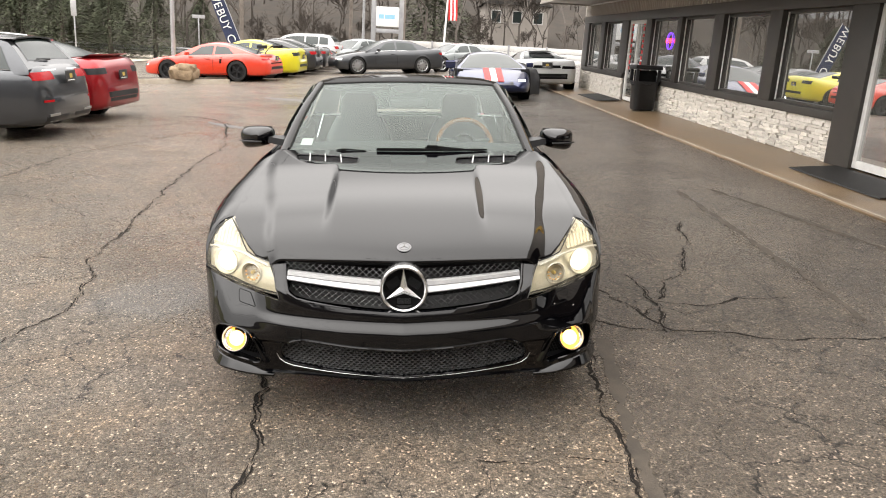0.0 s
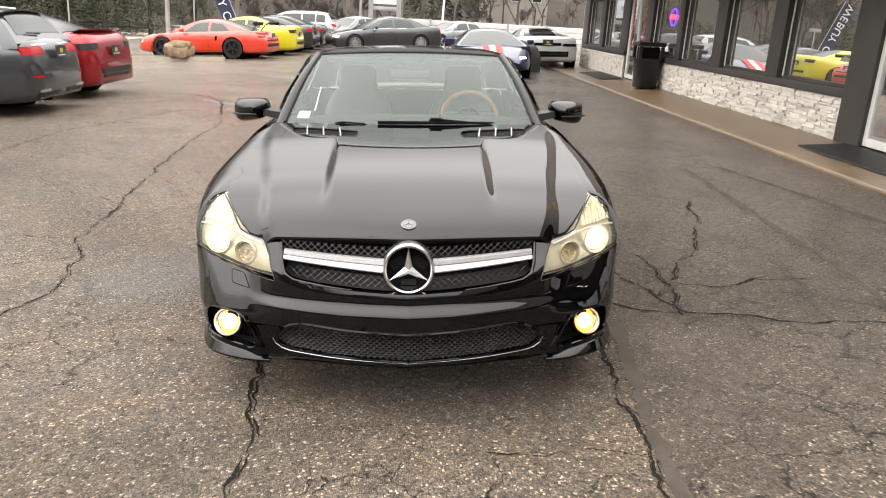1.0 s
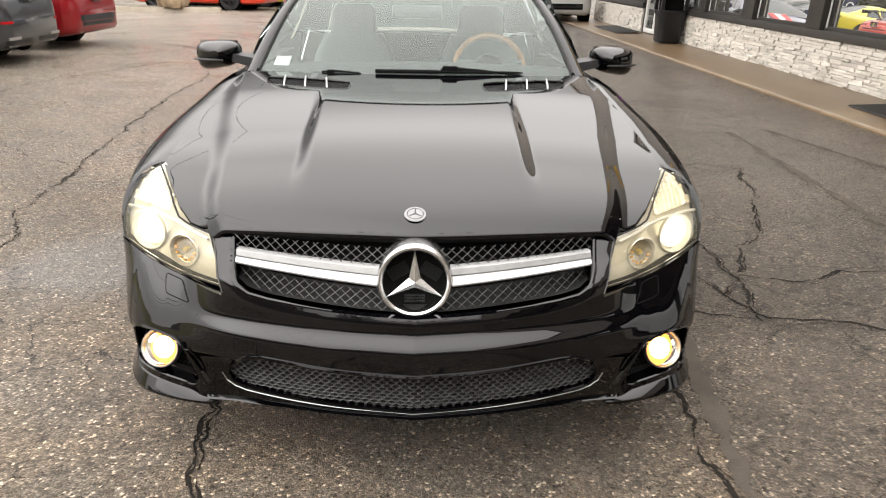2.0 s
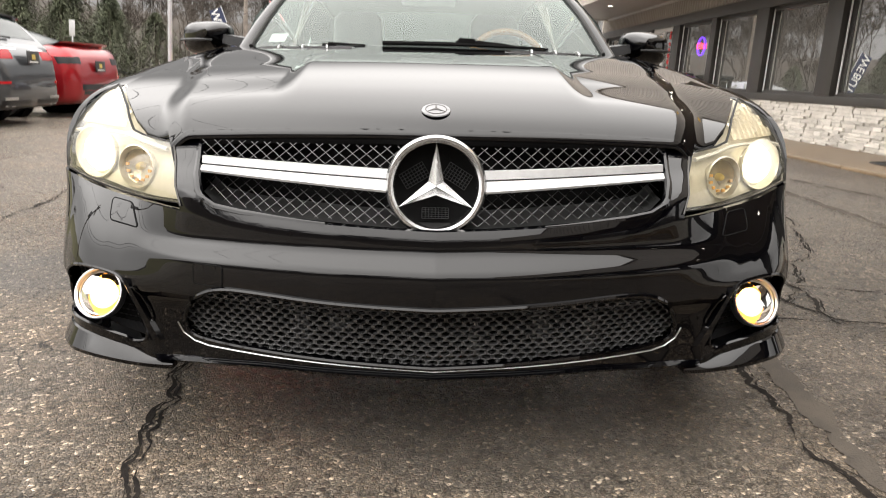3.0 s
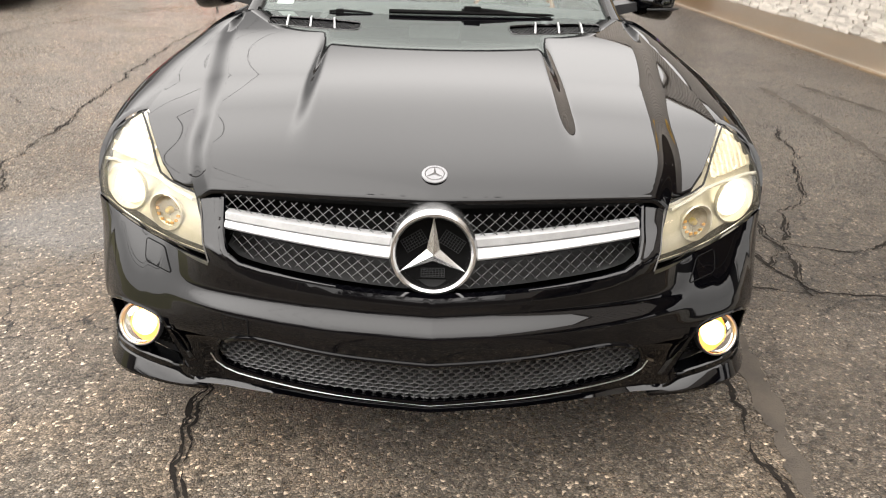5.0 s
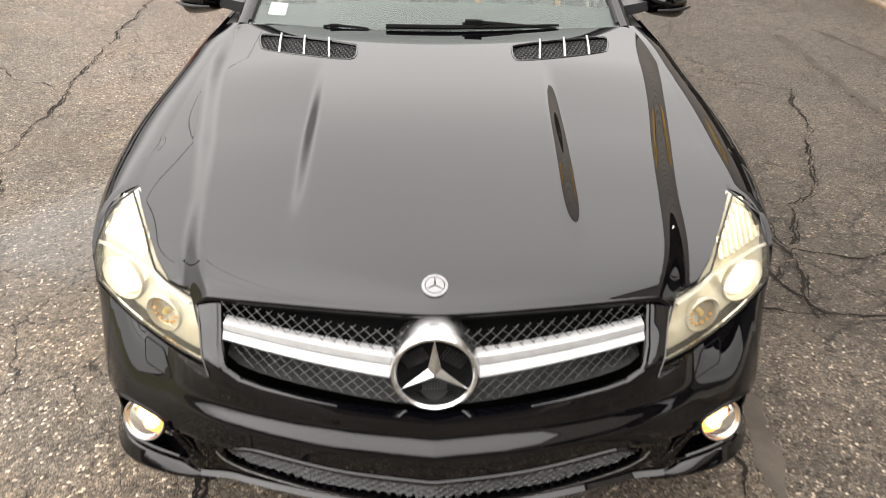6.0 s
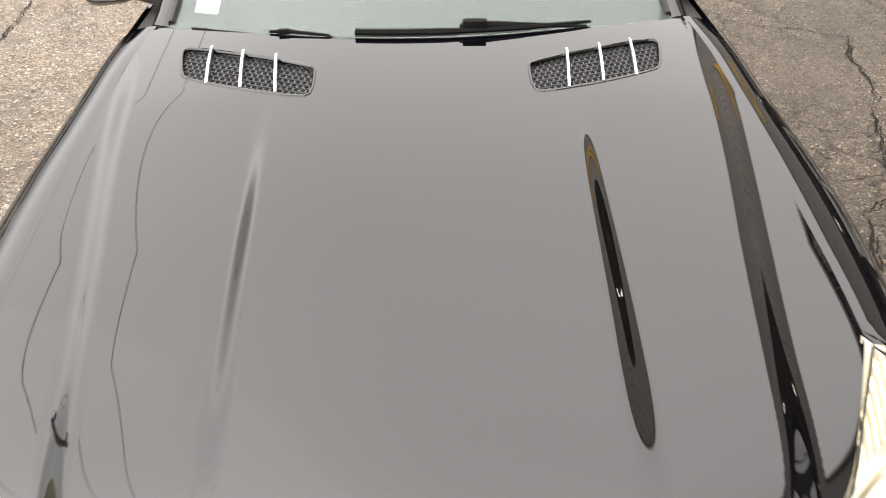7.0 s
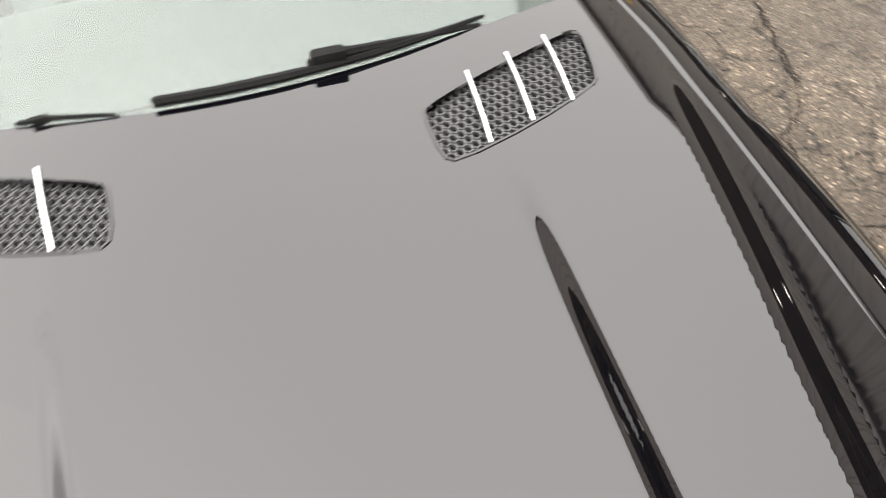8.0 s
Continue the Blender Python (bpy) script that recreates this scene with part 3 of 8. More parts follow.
def cracks():
    """The long open cracks in the asphalt."""
    lines = [
        ([(-0.60, 1.2), (-0.67, 0.56), (-0.62, 0.27), (-0.58, -0.06), (-0.56, -0.40), (-0.60, -0.9), (-0.56, -1.5)], 0.014),
        ([(0.90, 0.95), (0.87, 0.60), (0.85, 0.35), (0.83, 0.04), (0.83, -0.13), (0.82, -0.44), (0.85, -1.0), (0.83, -1.8)], 0.014),
        ([(1.0, 1.98), (1.18, 1.74), (1.34, 1.34), (1.42, 1.08), (1.76, 1.08), (2.01, 0.96), (2.54, 1.0), (3.3, 0.9)], 0.016),
        ([(1.45, 2.08), (1.48, 1.51), (1.37, 1.21), (1.39, 1.07)], 0.015),
        ([(1.34, 1.34), (1.5, 1.57), (1.72, 1.47), (1.98, 1.63), (2.3, 1.62)], 0.013),
        ([(1.5, 1.57), (1.67, 1.96), (1.79, 2.07), (2.09, 2.78), (2.34, 3.7)], 0.014),
        ([(1.12, 1.85), (1.30, 2.2), (1.25, 2.7), (1.5, 3.2)], 0.012),
        ([(1.02, 1.3), (1.2, 1.15), (1.40, 1.09)], 0.013),
        ([(-2.63, 8.08), (-2.61, 6.45), (-2.5, 5.12), (-2.33, 3.74), (-2.25, 3.15), (-2.21, 2.45), (-2.03, 2.07), (-1.93, 1.54), (-1.98, 1.19), (-2.04, 0.96), (-2.3, 0.5)], 0.0125),
        ([(-3.96, 4.66), (-3.38, 4.42), (-2.78, 3.73), (-2.40, 3.53)], 0.009),
        ([(-4.35, 5.4), (-4.2, 6.97), (-3.9, 7.89), (-3.54, 9.31)], 0.012),
        ([(-2.21, 2.45), (-2.6, 2.5), (-3.2, 2.2)], 0.009),
        ([(-2.03, 2.07), (-2.5, 1.8), (-3.0, 1.75)], 0.008),
        ([(-2.63, 8.08), (-3.0, 9.6), (-3.3, 11.0)], 0.03),
        ([(-4.3, 11.5), (-3.6, 11.3), (-3.0, 10.3)], 0.05),
        ([(-4.3, 13.8), (-3.5, 13.6), (-3.1, 13.2)], 0.06),
        ([(0.28, -0.20), (0.48, -0.22), (0.66, -0.19), (0.82, -0.23)], 0.007),
        ([(2.3, 3.58), (1.69, 3.9), (1.4, 4.3)], 0.010),
    ]
    root = empty("asphalt_cracks", None, "jagged open cracks in the wet asphalt of the lot", "cracks", kind="structure")
    for k, (pts, w) in enumerate(lines):
        fine = w < 0.03
        way = wander(wander(pts, 0.13, 0.026, k), 0.045, 0.011, k + 31) if fine else wander(pts, 0.3, 0.03, k)
        for j in range(3 if w >= 0.012 and fine else 1):
            line = wander([(x + 0.6 * w * j * (-1) ** j, y) for x, y in way], 0.013 if fine else 0.08, 0.0040 if fine else 0.02, k + 200 * j)
            rnd = random.Random(k + 50 + j)
            gap = [1.25 * w * max(0.04, 0.45 + 0.9 * noise.noise(Vector((i * 0.11, k * 3.1, j * 5.7))) + rnd.uniform(-0.22, 0.22) - 0.38 * (j > 0)) for i in range(len(line))]
            part("crack", facing(strip(bmesh.new(), line, gap, 0.004 - 0.0006 * j), (0, 0, 1)), M["crack"], root, smooth=False)


cracks()


def lot_patches():
    def blob(name, label, pts, material, lift, category):
        loop = resample(rounded(pts, 2), 0.15)
        bm = bmesh.new()
        bm.faces.new([bm.verts.new((x, y, ground_z(x, y) + lift)) for x, y in loop])
        bmesh.ops.triangulate(bm, faces=bm.faces[:])
        tagged(part(name, facing(bm, (0, 0, 1)), material, smooth=False), label, category, kind="structure")

    tarline = wander([(1.02, 1.0), (0.97, 0.62), (0.93, 0.3), (0.885, 0.0), (0.86, -0.4), (0.88, -1.0), (0.86, -1.8)], 0.03, 0.010, 4)
    tagged(part("tar_seam", facing(strip(bmesh.new(), tarline, [0.056 + 0.050 * noise.noise(Vector((i * 0.23, 7.3, 0))) + 0.02 * noise.noise(Vector((i * 0.9, 2.1, 0))) for i in range(len(tarline))], 0.003), (0, 0, 1)), M["tarband"], smooth=False), "dark tar seam sealed along an asphalt joint", "tar seam", kind="structure")
    for k, pts in enumerate([[(2.76, 4.95), (2.7, 3.48), (2.65, 2.62), (2.64, 1.95), (2.56, 1.24)], [(3.12, 5.12), (3.4, 3.81), (3.59, 2.77), (3.7, 1.6)]]):
        line = wander(pts, 0.06, 0.014, 90 + k)
        tagged(part("tar_band", facing(strip(bmesh.new(), line, [0.045 + 0.05 * noise.noise(Vector((i * 0.31, k * 4.7, 1.5))) for i in range(len(line))], 0.003), (0, 0, 1)), M["tarband"], smooth=False), "dark worn tar band on the asphalt", "tar band", kind="structure")
    blob("asphalt_patch", "dark rectangular asphalt repair patch", [(-2.3, 15.6), (-3.6, 16.2), (-3.87, 16.9), (-2.4, 16.3)], M["patch"], 0.003, "asphalt patch")
    blob("asphalt_patch", "small dark asphalt repair patch", [(-2.8, 10.1), (-3.5, 10.6), (-3.7, 11.0), (-2.9, 10.5)], M["patch"], 0.003, "asphalt patch")
    blob("puddle", "thin film of rain water on the asphalt", [(-0.95, 0.95), (-0.95, 2.35), (-2.1, 2.35), (-2.1, 0.95)], water_mat(), 0.005, "puddle")


lot_patches()

WALL, KERB = 5.25, 4.12
Y0, Y1 = -9.0, 21.6


def walk_z(x, y):
    return ground_z(KERB, y) + 0.032 + max(0.0, x - KERB - 0.12) * 0.08


def sidewalk():
    ys = np.linspace(Y0 - 3, 24, 28)
    bm = bmesh.new()
    grid_mesh([[(KERB + 0.12, y, ground_z(KERB, y) - 0.1), (KERB + 0.12, y, walk_z(KERB + 0.12, y)), (WALL + 0.4, y, walk_z(WALL, y))] for y in ys], bm)
    tagged(part("pavement", facing(bm, (0, 0, 1)), M["concrete"], smooth=False), "wet brown-stained concrete walkway along the building", "pavement", kind="structure")
    kerb = empty("kerb", None, "low worn concrete kerb edging the walkway", "kerb", kind="structure")
    y = Y0 - 3
    while y < 24:
        e = min(24, y + 3.0)
        bm = bmesh.new()
        rows = []
        for yy in (y + 0.006, e - 0.006):
            g = ground_z(KERB, yy)
            rows.append([(KERB, yy, g - 0.1), (KERB, yy, g + 0.018), (KERB + 0.014, yy, g + 0.030), (KERB + 0.12, yy, g + 0.032), (KERB + 0.12, yy, g - 0.1)])
        grid_mesh(rows, bm, closed=True)
        for k in (0, 5):
            bm.verts.ensure_lookup_table()
            bm.faces.new([bm.verts[k + i] for i in range(5)])
        bmesh.ops.recalc_face_normals(bm, faces=bm.faces[:])
        part("kerbstone", bm, M["concrete"], kerb)
        y = e
    rows = [[(KERB + 0.012, yy, ground_z(KERB, yy) + 0.0335), (KERB + 0.036, yy, ground_z(KERB, yy) + 0.0345)] for yy in np.linspace(Y0 - 3, 24, 28)]
    part("edge_line", facing(grid_mesh(rows), (0, 0, 1)), M["kerbstone"], kerb, "pale worn edge line", smooth=False)
    for y0, y1, lab in ((16.2, 18.6, "dark rubber mat before the far door"), (4.4, 6.25, "dark rubber mat before the near door")):
        bm = bmesh.new()
        rows = [[(x, y, walk_z(x, y) + h) for x, h in ((4.55, 0.0), (4.56, 0.012), (5.14, 0.012), (5.15, 0.0))] for y in np.linspace(y0, y1, 5)]
        tagged(part("door_mat", facing(grid_mesh(rows, bm), (0, 0, 1)), M["rubber"], smooth=False), lab, "door mat")


sidewalk()

SILL0, SILL1, HEAD0, HEAD1, SOFFIT, TOP = 0.945, 1.055, 2.335, 2.525, 2.86, 4.95
# the whole front rises with the lot along its length
RISE = 0.0245
UPHILL = Matrix.Translation((0, 8, 1)) @ pose(0, 0, 0, math.degrees(math.atan(RISE)), 0, 0) @ Matrix.Translation((0, -8, -1))
WINDOWS = [(19.38, 20.98), (17.18, 18.95), (12.92, 14.66), (11.0, 12.68), (8.84, 10.58), (6.66, 8.45), (1.0, 2.8), (-1.3, 0.5), (-3.6, -1.8), (-5.9, -4.1)]
DOORS = [(15.08, 16.55), (3.9, 6.12)]


def building():
    wall = empty("wall_shopfront", None, "grey showroom front with dark-framed windows and white stone below", "wall", kind="structure")
    # stone base in stretches between the doors, its ledge stones as pieces
    spans = [(Y1, 16.75), (14.95, 6.2), (3.7, Y0)]
    for a, b in spans:
        z0 = min(walk_z(WALL, v) - RISE * (v - 8) for v in (a, b)) - 0.1
        part("base_wall", boxed(WALL + 0.03, WALL + 0.30, b, a, z0, SILL0 - 0.01), M["mortar"], wall, smooth=False)
        part("sill", boxed(WALL - 0.03, WALL + 0.30, b, a, SILL0, SILL1, 0.008), M["darktrim"], wall)
    # posts between the openings
    edges = sorted([v for w in WINDOWS + DOORS for v in w] + [Y0, Y1])
    for a, b in zip(edges[::2], edges[1::2]):
        if b - a < 0.02:
            continue
        low = walk_z(WALL, a) - 0.05 if any(abs(a - d[1]) < 0.02 or abs(b - d[0]) < 0.02 for d in DOORS) else SILL1
        z0 = low if b - a < 0.6 or low > 1 else SILL1
        part("post", boxed(WALL - 0.045, WALL + 0.24, a, b, z0, HEAD0, 0.006), M["darktrim"], wall)
    part("head_trim", boxed(WALL - 0.06, WALL + 0.24, Y0, Y1, HEAD0, HEAD1, 0.008), M["darktrim"], wall)
    # ribbed siding above the windows
    def ribs(x, z0, z1, y0, y1, pitch, out):
        rows0, rows1 = [], []
        y = y0
        while y < y1:
            for dy, dx in ((0.0, 0.0), (pitch * 0.62, 0.0), (pitch * 0.72, out), (pitch * 0.9, out)):
                if y + dy <= y1:
                    rows0.append((x - dx, y + dy, z0))
                    rows1.append((x - dx, y + dy, z1))
            y += pitch
        return grid_mesh([rows0, rows1])
    part("siding", facing(ribs(WALL - 0.02, HEAD1, SOFFIT, Y0, Y1, 0.14, 0.022), (-1, 0, 0)), M["siding"], wall, smooth=False)
    tagged(part("wall_upper", boxed(WALL, WALL + 0.3, Y0, Y1, HEAD1 - 0.1, TOP - 0.1), M["siding"], smooth=False), "plain upper wall behind the overhang", "wall", kind="structure")
    over = empty("overhang", None, "grey ribbed metal fascia and soffit with downlights", "overhang", kind="structure")
    FX = 3.68
    part("soffit", boxed(FX + 0.02, WALL - 0.02, Y0, 20.9, SOFFIT, SOFFIT + 0.06), M["soffit"], over, smooth=False)
    part("soffit_trim", boxed(WALL - 0.09, WALL - 0.03, Y0, 20.88, SOFFIT - 0.03, SOFFIT - 0.002), M["whitetrim"], over, smooth=False)
    part("fascia", facing(ribs(FX, SOFFIT - 0.04, TOP, Y0, 20.9, 0.16, 0.02), (-1, 0, 0)), M["siding"], over, smooth=False)
    part("fascia_end", boxed(FX + 0.002, WALL, 20.9, 20.95, SOFFIT - 0.04, TOP), M["siding"], over, smooth=False)
    part("fascia_lip", boxed(FX - 0.03, FX + 0.03, Y0, 20.94, SOFFIT - 0.06, SOFFIT - 0.02), M["soffit"], over, smooth=False)
    part("coping", boxed(FX - 0.05, FX + 0.25, Y0, 20.98, TOP, TOP + 0.06), M["soffit"], over, smooth=False)
    tagged(part("roof", boxed(FX + 0.25, 16, Y0, Y1, TOP - 0.12, TOP - 0.02), M["soffit"], smooth=False), "flat roof of the showroom", "roof", kind="structure")
    for k in range(11):
        y = 17.2 - 1.92 * k
        lamp = empty("downlight", Matrix.Translation((4.32, y, SOFFIT)), "small round recessed downlight, lit", "downlight", "downlights in the soffit")
        part("trim_ring", lathe(bmesh.new(), [(0.055, -0.002), (0.085, -0.008), (0.09, 0.0)], 20), M["whitetrim"], lamp)
        part("lamp", lathe(bmesh.new(), [(0.0, -0.003), (0.055, -0.003)], 20), M["spot"], lamp)
    # windows
    for i, (a, b) in enumerate(WINDOWS):
        win = empty(f"window_{i + 1}", Matrix.Translation((WALL, (a + b) / 2, SILL1)), "large dark-framed showroom window mirroring the lot", "window", kind="structure")
        w, h = (b - a) / 2, HEAD0 - SILL1
        for nm, y0, y1, z0, z1 in (("jamb", -w, -w + 0.05, 0, h), ("jamb", w - 0.05, w, 0, h), ("rail", -w + 0.05, w - 0.05, 0, 0.05), ("rail", -w + 0.05, w - 0.05, h - 0.05, h)):
            part(nm, boxed(0.03, 0.13, y0, y1, z0, z1, 0.004), M["darktrim"], win)
        part("bright_bead", boxed(0.018, 0.034, w - 0.062, w - 0.046, 0.03, h - 0.03), M["whitetrim"], win, smooth=False)
        pane = part("pane", boxed(0.075, 0.083, -w + 0.04, w - 0.04, 0.04, h - 0.04), M["shopglass"], win, smooth=False)
        pane.visible_shadow = False
    for i, (a, b) in enumerate(DOORS):
        z0 = walk_z(WALL, (a + b) / 2) - RISE * ((a + b) / 2 - 8)
        door = empty(f"door_{i + 1}", Matrix.Translation((WALL, (a + b) / 2, z0)), "glazed aluminium shop door", "door", kind="structure")
        w, h = (b - a) / 2, HEAD0 - z0
        fr = M["whitetrim"]
        for nm, y0, y1, c0, c1 in (("stile", -w, -w + 0.08, 0, h), ("stile", w - 0.08, w, 0, h), ("stile", -0.04, 0.04, 0.09, h - 0.09), ("rail", -w + 0.08, w - 0.08, 0, 0.09), ("rail", -w + 0.08, w - 0.08, h - 0.09, h)):
            part(nm, boxed(0.0, 0.06, y0, y1, c0, c1, 0.004), fr, door)
        for y0, y1 in ((-w + 0.07, -0.03), (0.03, w - 0.07)):
            part("pane", boxed(0.026, 0.034, y0, y1, 0.08, h - 0.08), M["shopglass"], door, smooth=False).visible_shadow = False
        part("door_handle", tube(bmesh.new(), [(-0.01, 0.10, 0.85), (-0.05, 0.10, 0.87), (-0.05, 0.10, 1.2), (-0.01, 0.10, 1.22)], 0.012), M["galv"], door)
        if i == 0:
            rnd = random.Random(3)
            for y0 in (-w + 0.32, w - 0.2):
                for k in range(9):
                    part("lettering_bar", boxed(0.018, 0.024, y0 - 0.05, y0 + 0.05, 0.75 + k * 0.13, 0.75 + k * 0.13 + rnd.uniform(0.06, 0.1)), M["red"], door, "red vinyl lettering on the door glass", smooth=False)
    # the room behind, its dimness painted as one dark grey
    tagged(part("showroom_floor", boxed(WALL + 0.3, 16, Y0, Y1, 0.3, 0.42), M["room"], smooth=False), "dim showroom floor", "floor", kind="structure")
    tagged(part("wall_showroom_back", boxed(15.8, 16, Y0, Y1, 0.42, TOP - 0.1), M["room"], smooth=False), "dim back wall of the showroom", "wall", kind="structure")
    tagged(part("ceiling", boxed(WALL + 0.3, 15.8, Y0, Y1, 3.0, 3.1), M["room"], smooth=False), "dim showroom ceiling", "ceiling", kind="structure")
    tagged(part("wall_north", boxed(WALL + 0.002, 16, Y1, Y1 + 0.25, 0.3, TOP), M["siding"], smooth=False), "grey end wall of the showroom", "wall", kind="structure")
    tagged(part("wall_south", boxed(WALL + 0.002, 16, Y0 - 0.25, Y0, 0.0, TOP), M["siding"], smooth=False), "grey end wall of the showroom", "wall", kind="structure")
    return wall


before = set(scene.objects)
shop_wall = building()
for ob in set(scene.objects) - before:
    if ob.parent is None:
        ob.matrix_basis = UPHILL @ ob.matrix_basis


def neon_open():
    sign = empty("open_sign", UPHILL @ Matrix.Translation((WALL + 0.06, 13.6, 1.87)) @ pose(0, 0, 0, 90, 0, -90), "round neon sign, red letters in a violet ring", "neon sign")
    part("ring", tube(bmesh.new(), [(0.185 * math.cos(a), 0.17 * math.sin(a), 0) for a in np.linspace(0, 2 * math.pi, 40, endpoint=False)], 0.009, 6, closed=True), M["neon_blue"], sign)
    text_bars("letters", "OPEN", 0.14, M["neon_red"], pose(0, 0, 0.02), sign)


neon_open()


def fascia_sign():
    """The yellow plate on the fascia that the bonnet mirrors."""
    sign = empty("fascia_sign", UPHILL @ Matrix.Translation((3.655, 5.6, 3.95)), "yellow hexagonal sign plate on the fascia", "sign")
    loop = [(-0.46, 0.0), (-0.30, 0.34), (0.30, 0.34), (0.46, 0.0), (0.30, -0.34), (-0.30, -0.34)]
    bm = bmesh.new()
    for x in (-0.03, 0.0):
        bm.faces.new([bm.verts.new((x, y, z)) for y, z in loop])
    grid_mesh([[(x, y, z) for y, z in loop] for x in (-0.03, 0.0)], bm, closed=True)
    bmesh.ops.recalc_face_normals(bm, faces=bm.faces[:])
    part("plate", bm, M["yellow"], sign, smooth=False)
    for k in range(3):
        part("bar", boxed(-0.04, -0.03, -0.18, 0.18, 0.10 - 0.11 * k, 0.15 - 0.11 * k), M["darktrim"], sign, smooth=False)


fascia_sign()


def waste_bin():
    m = Matrix.Translation((4.93, 13.75, walk_z(4.9, 13.75))) @ Matrix.Diagonal((0.86, 0.80, 0.93, 1))
    b = empty("waste_bin", m, "black plastic litter bin with a slotted hood on the walkway", "bin")
    bm = bmesh.new()
    prof = [(0.24, 0.0), (0.27, 0.04), (0.30, 0.55), (0.33, 0.6), (0.33, 0.66)]
    rows = []
    for r, z in prof:
        rows.append([(r * (abs(math.cos(a)) ** 0.5) * (1 if math.cos(a) >= 0 else -1), r * (abs(math.sin(a)) ** 0.5) * (1 if math.sin(a) >= 0 else -1), z) for a in np.linspace(0, 2 * math.pi, 28, endpoint=False)])
    grid_mesh(rows, bm, closed=True)
    part("body", bm, M["plastic"], b)
    for sx in (-1, 1):
        for sy in (-1, 1):
            part("hood_post", boxed(sx * 0.27 - 0.04, sx * 0.27 + 0.04, sy * 0.27 - 0.04, sy * 0.27 + 0.04, 0.66, 0.92, 0.01), M["plastic"], b)
    part("lid", boxed(-0.34, 0.34, -0.34, 0.34, 0.92, 1.02, 0.04), M["plastic"], b)
    part("liner", boxed(-0.22, 0.22, -0.22, 0.22, 0.5, 0.9), M["dark"], b, smooth=False)
    part("bag_edge", tube(bmesh.new(), [(0.345 * math.cos(a), 0.345 * math.sin(a), 0.6 + 0.03 * math.sin(5 * a)) for a in np.linspace(0, 2 * math.pi, 30, endpoint=False)], 0.018, 6, closed=True), M["rubber"], b)


waste_bin()

# ---- the black roadster ----
car = empty("roadster", LOT, "glossy black two-seat hardtop roadster, lamps lit, on wet asphalt", "car")

C_TOP = Curve((0.138, 0.694), (0.25, 0.7345), (0.35, 0.762), (0.5, 0.796), (0.7, 0.828), (0.9, 0.851), (1.2, 0.8785), (1.5, 0.9065), (1.75, 0.929))
X_STEP = Curve((0.2, 0.478), (0.29, 0.508), (0.54, 0.548), (0.80, 0.590), (0.95, 0.618), (1.6, 0.712))


def hood_front(x):
    return 0.138 + 0.090 * (min(abs(x), 0.75) / 0.504) ** 1.4


def top_z(x, y):
    """Height of bonnet and wing tops."""
    ax = abs(x)
    f = hood_front(x) - 0.138
    d = max(0.0, y - 0.138 - f)
    z = C_TOP(y - f * math.exp(-d / 0.25))
    edge = X_STEP(y)
    m = min(ax, edge)
    z -= (0.060 - 0.022 * sm((y - 0.2) / 1.2)) * m * m + 0.035 * (ax - m) + 0.25 * max(0.0, ax - 0.71) ** 2
    z -= 0.020 * math.exp(-d / 0.028)
    dome = 0.0190 * sm((y - 0.22) / 0.32) * (1 - sm((y - 0.80) / 0.52))
    z -= dome * sm((ax - (0.285 + 0.05 * min(1.0, max(0.0, (y - 0.3) / 0.88)))) / (0.046 + 0.017 * (1 - sm((y - 0.3) / 0.8))))
    z -= (0.0140 * (1 - sm((y - 1.20) / 0.46)) + 0.032 * math.exp(-max(0.0, y - 0.24) / 0.12)) * sm((ax - edge) / 0.070)
    return z


SHUT = [(0.547, 0.268), (0.60, 0.298), (0.642, 0.355), (0.695, 0.462), (0.728, 0.535), (0.750, 0.585), (0.752, 0.75), (0.752, 1.0), (0.750, 1.25), (0.742, 1.48), (0.728, 1.66)]
VENT = [(0.258, 1.296), (0.260, 1.402), (0.270, 1.420), (0.36, 1.462), (0.48, 1.508), (0.590, 1.546), (0.612, 1.541), (0.612, 1.516), (0.588, 1.408), (0.568, 1.386), (0.43, 1.324), (0.280, 1.278)]


def hood_y(x, w):
    """From the bonnet's own length w to y: the rows follow its front edge and lie closer there."""
    f = hood_front(x) - hood_front(0)
    return hood_front(0) + w * w / (w + 0.07) + f * math.exp(-w / 0.33)


def hood_w(x, y):
    a, b = 0.0, 2.0
    for _ in range(40):
        m = (a + b) / 2
        a, b = (m, b) if hood_y(x, m) < y else (a, m)
    return a


def hood():
    half = [(x, hood_front(x)) for x in np.linspace(0.0, 0.53, 19)] + SHUT
    half += [(x, 1.560 + 0.122 * (x / 0.728) ** 1.8) for x in np.linspace(0.70, 0.0, 16)]
    half = [(x, hood_w(x, y)) for x, y in half]
    hole = [(x, hood_w(x, y)) for x, y in resample(rounded(VENT, 1), 0.03)]
    bm = panel(mirrored(half), [hole, [(-x, y) for x, y in hole]], 0.0075, lambda x, w: (x, hood_y(x, w), top_z(x, hood_y(x, w))), (0, 0.004, -0.018))
    ob = part("bonnet", facing(bm, (0, 0, 1)), M["black"], car, "black bonnet with raised centre and two vents", sharp=50)
    # normals of the pressed sheet itself, so that the paint mirrors cleanly
    normals = []
    for v in ob.data.vertices:
        x, y, z = v.co
        if abs(z - top_z(x, y)) < 0.0004:
            e = 0.002
            normals.append(Vector((-(top_z(x + e, y) - top_z(x - e, y)) / (2 * e), -(top_z(x, y + e) - top_z(x, y - e)) / (2 * e), 1)).normalized())
        else:
            normals.append(v.normal.copy())
    ob.data.normals_split_custom_set_from_vertices(normals)


hood()


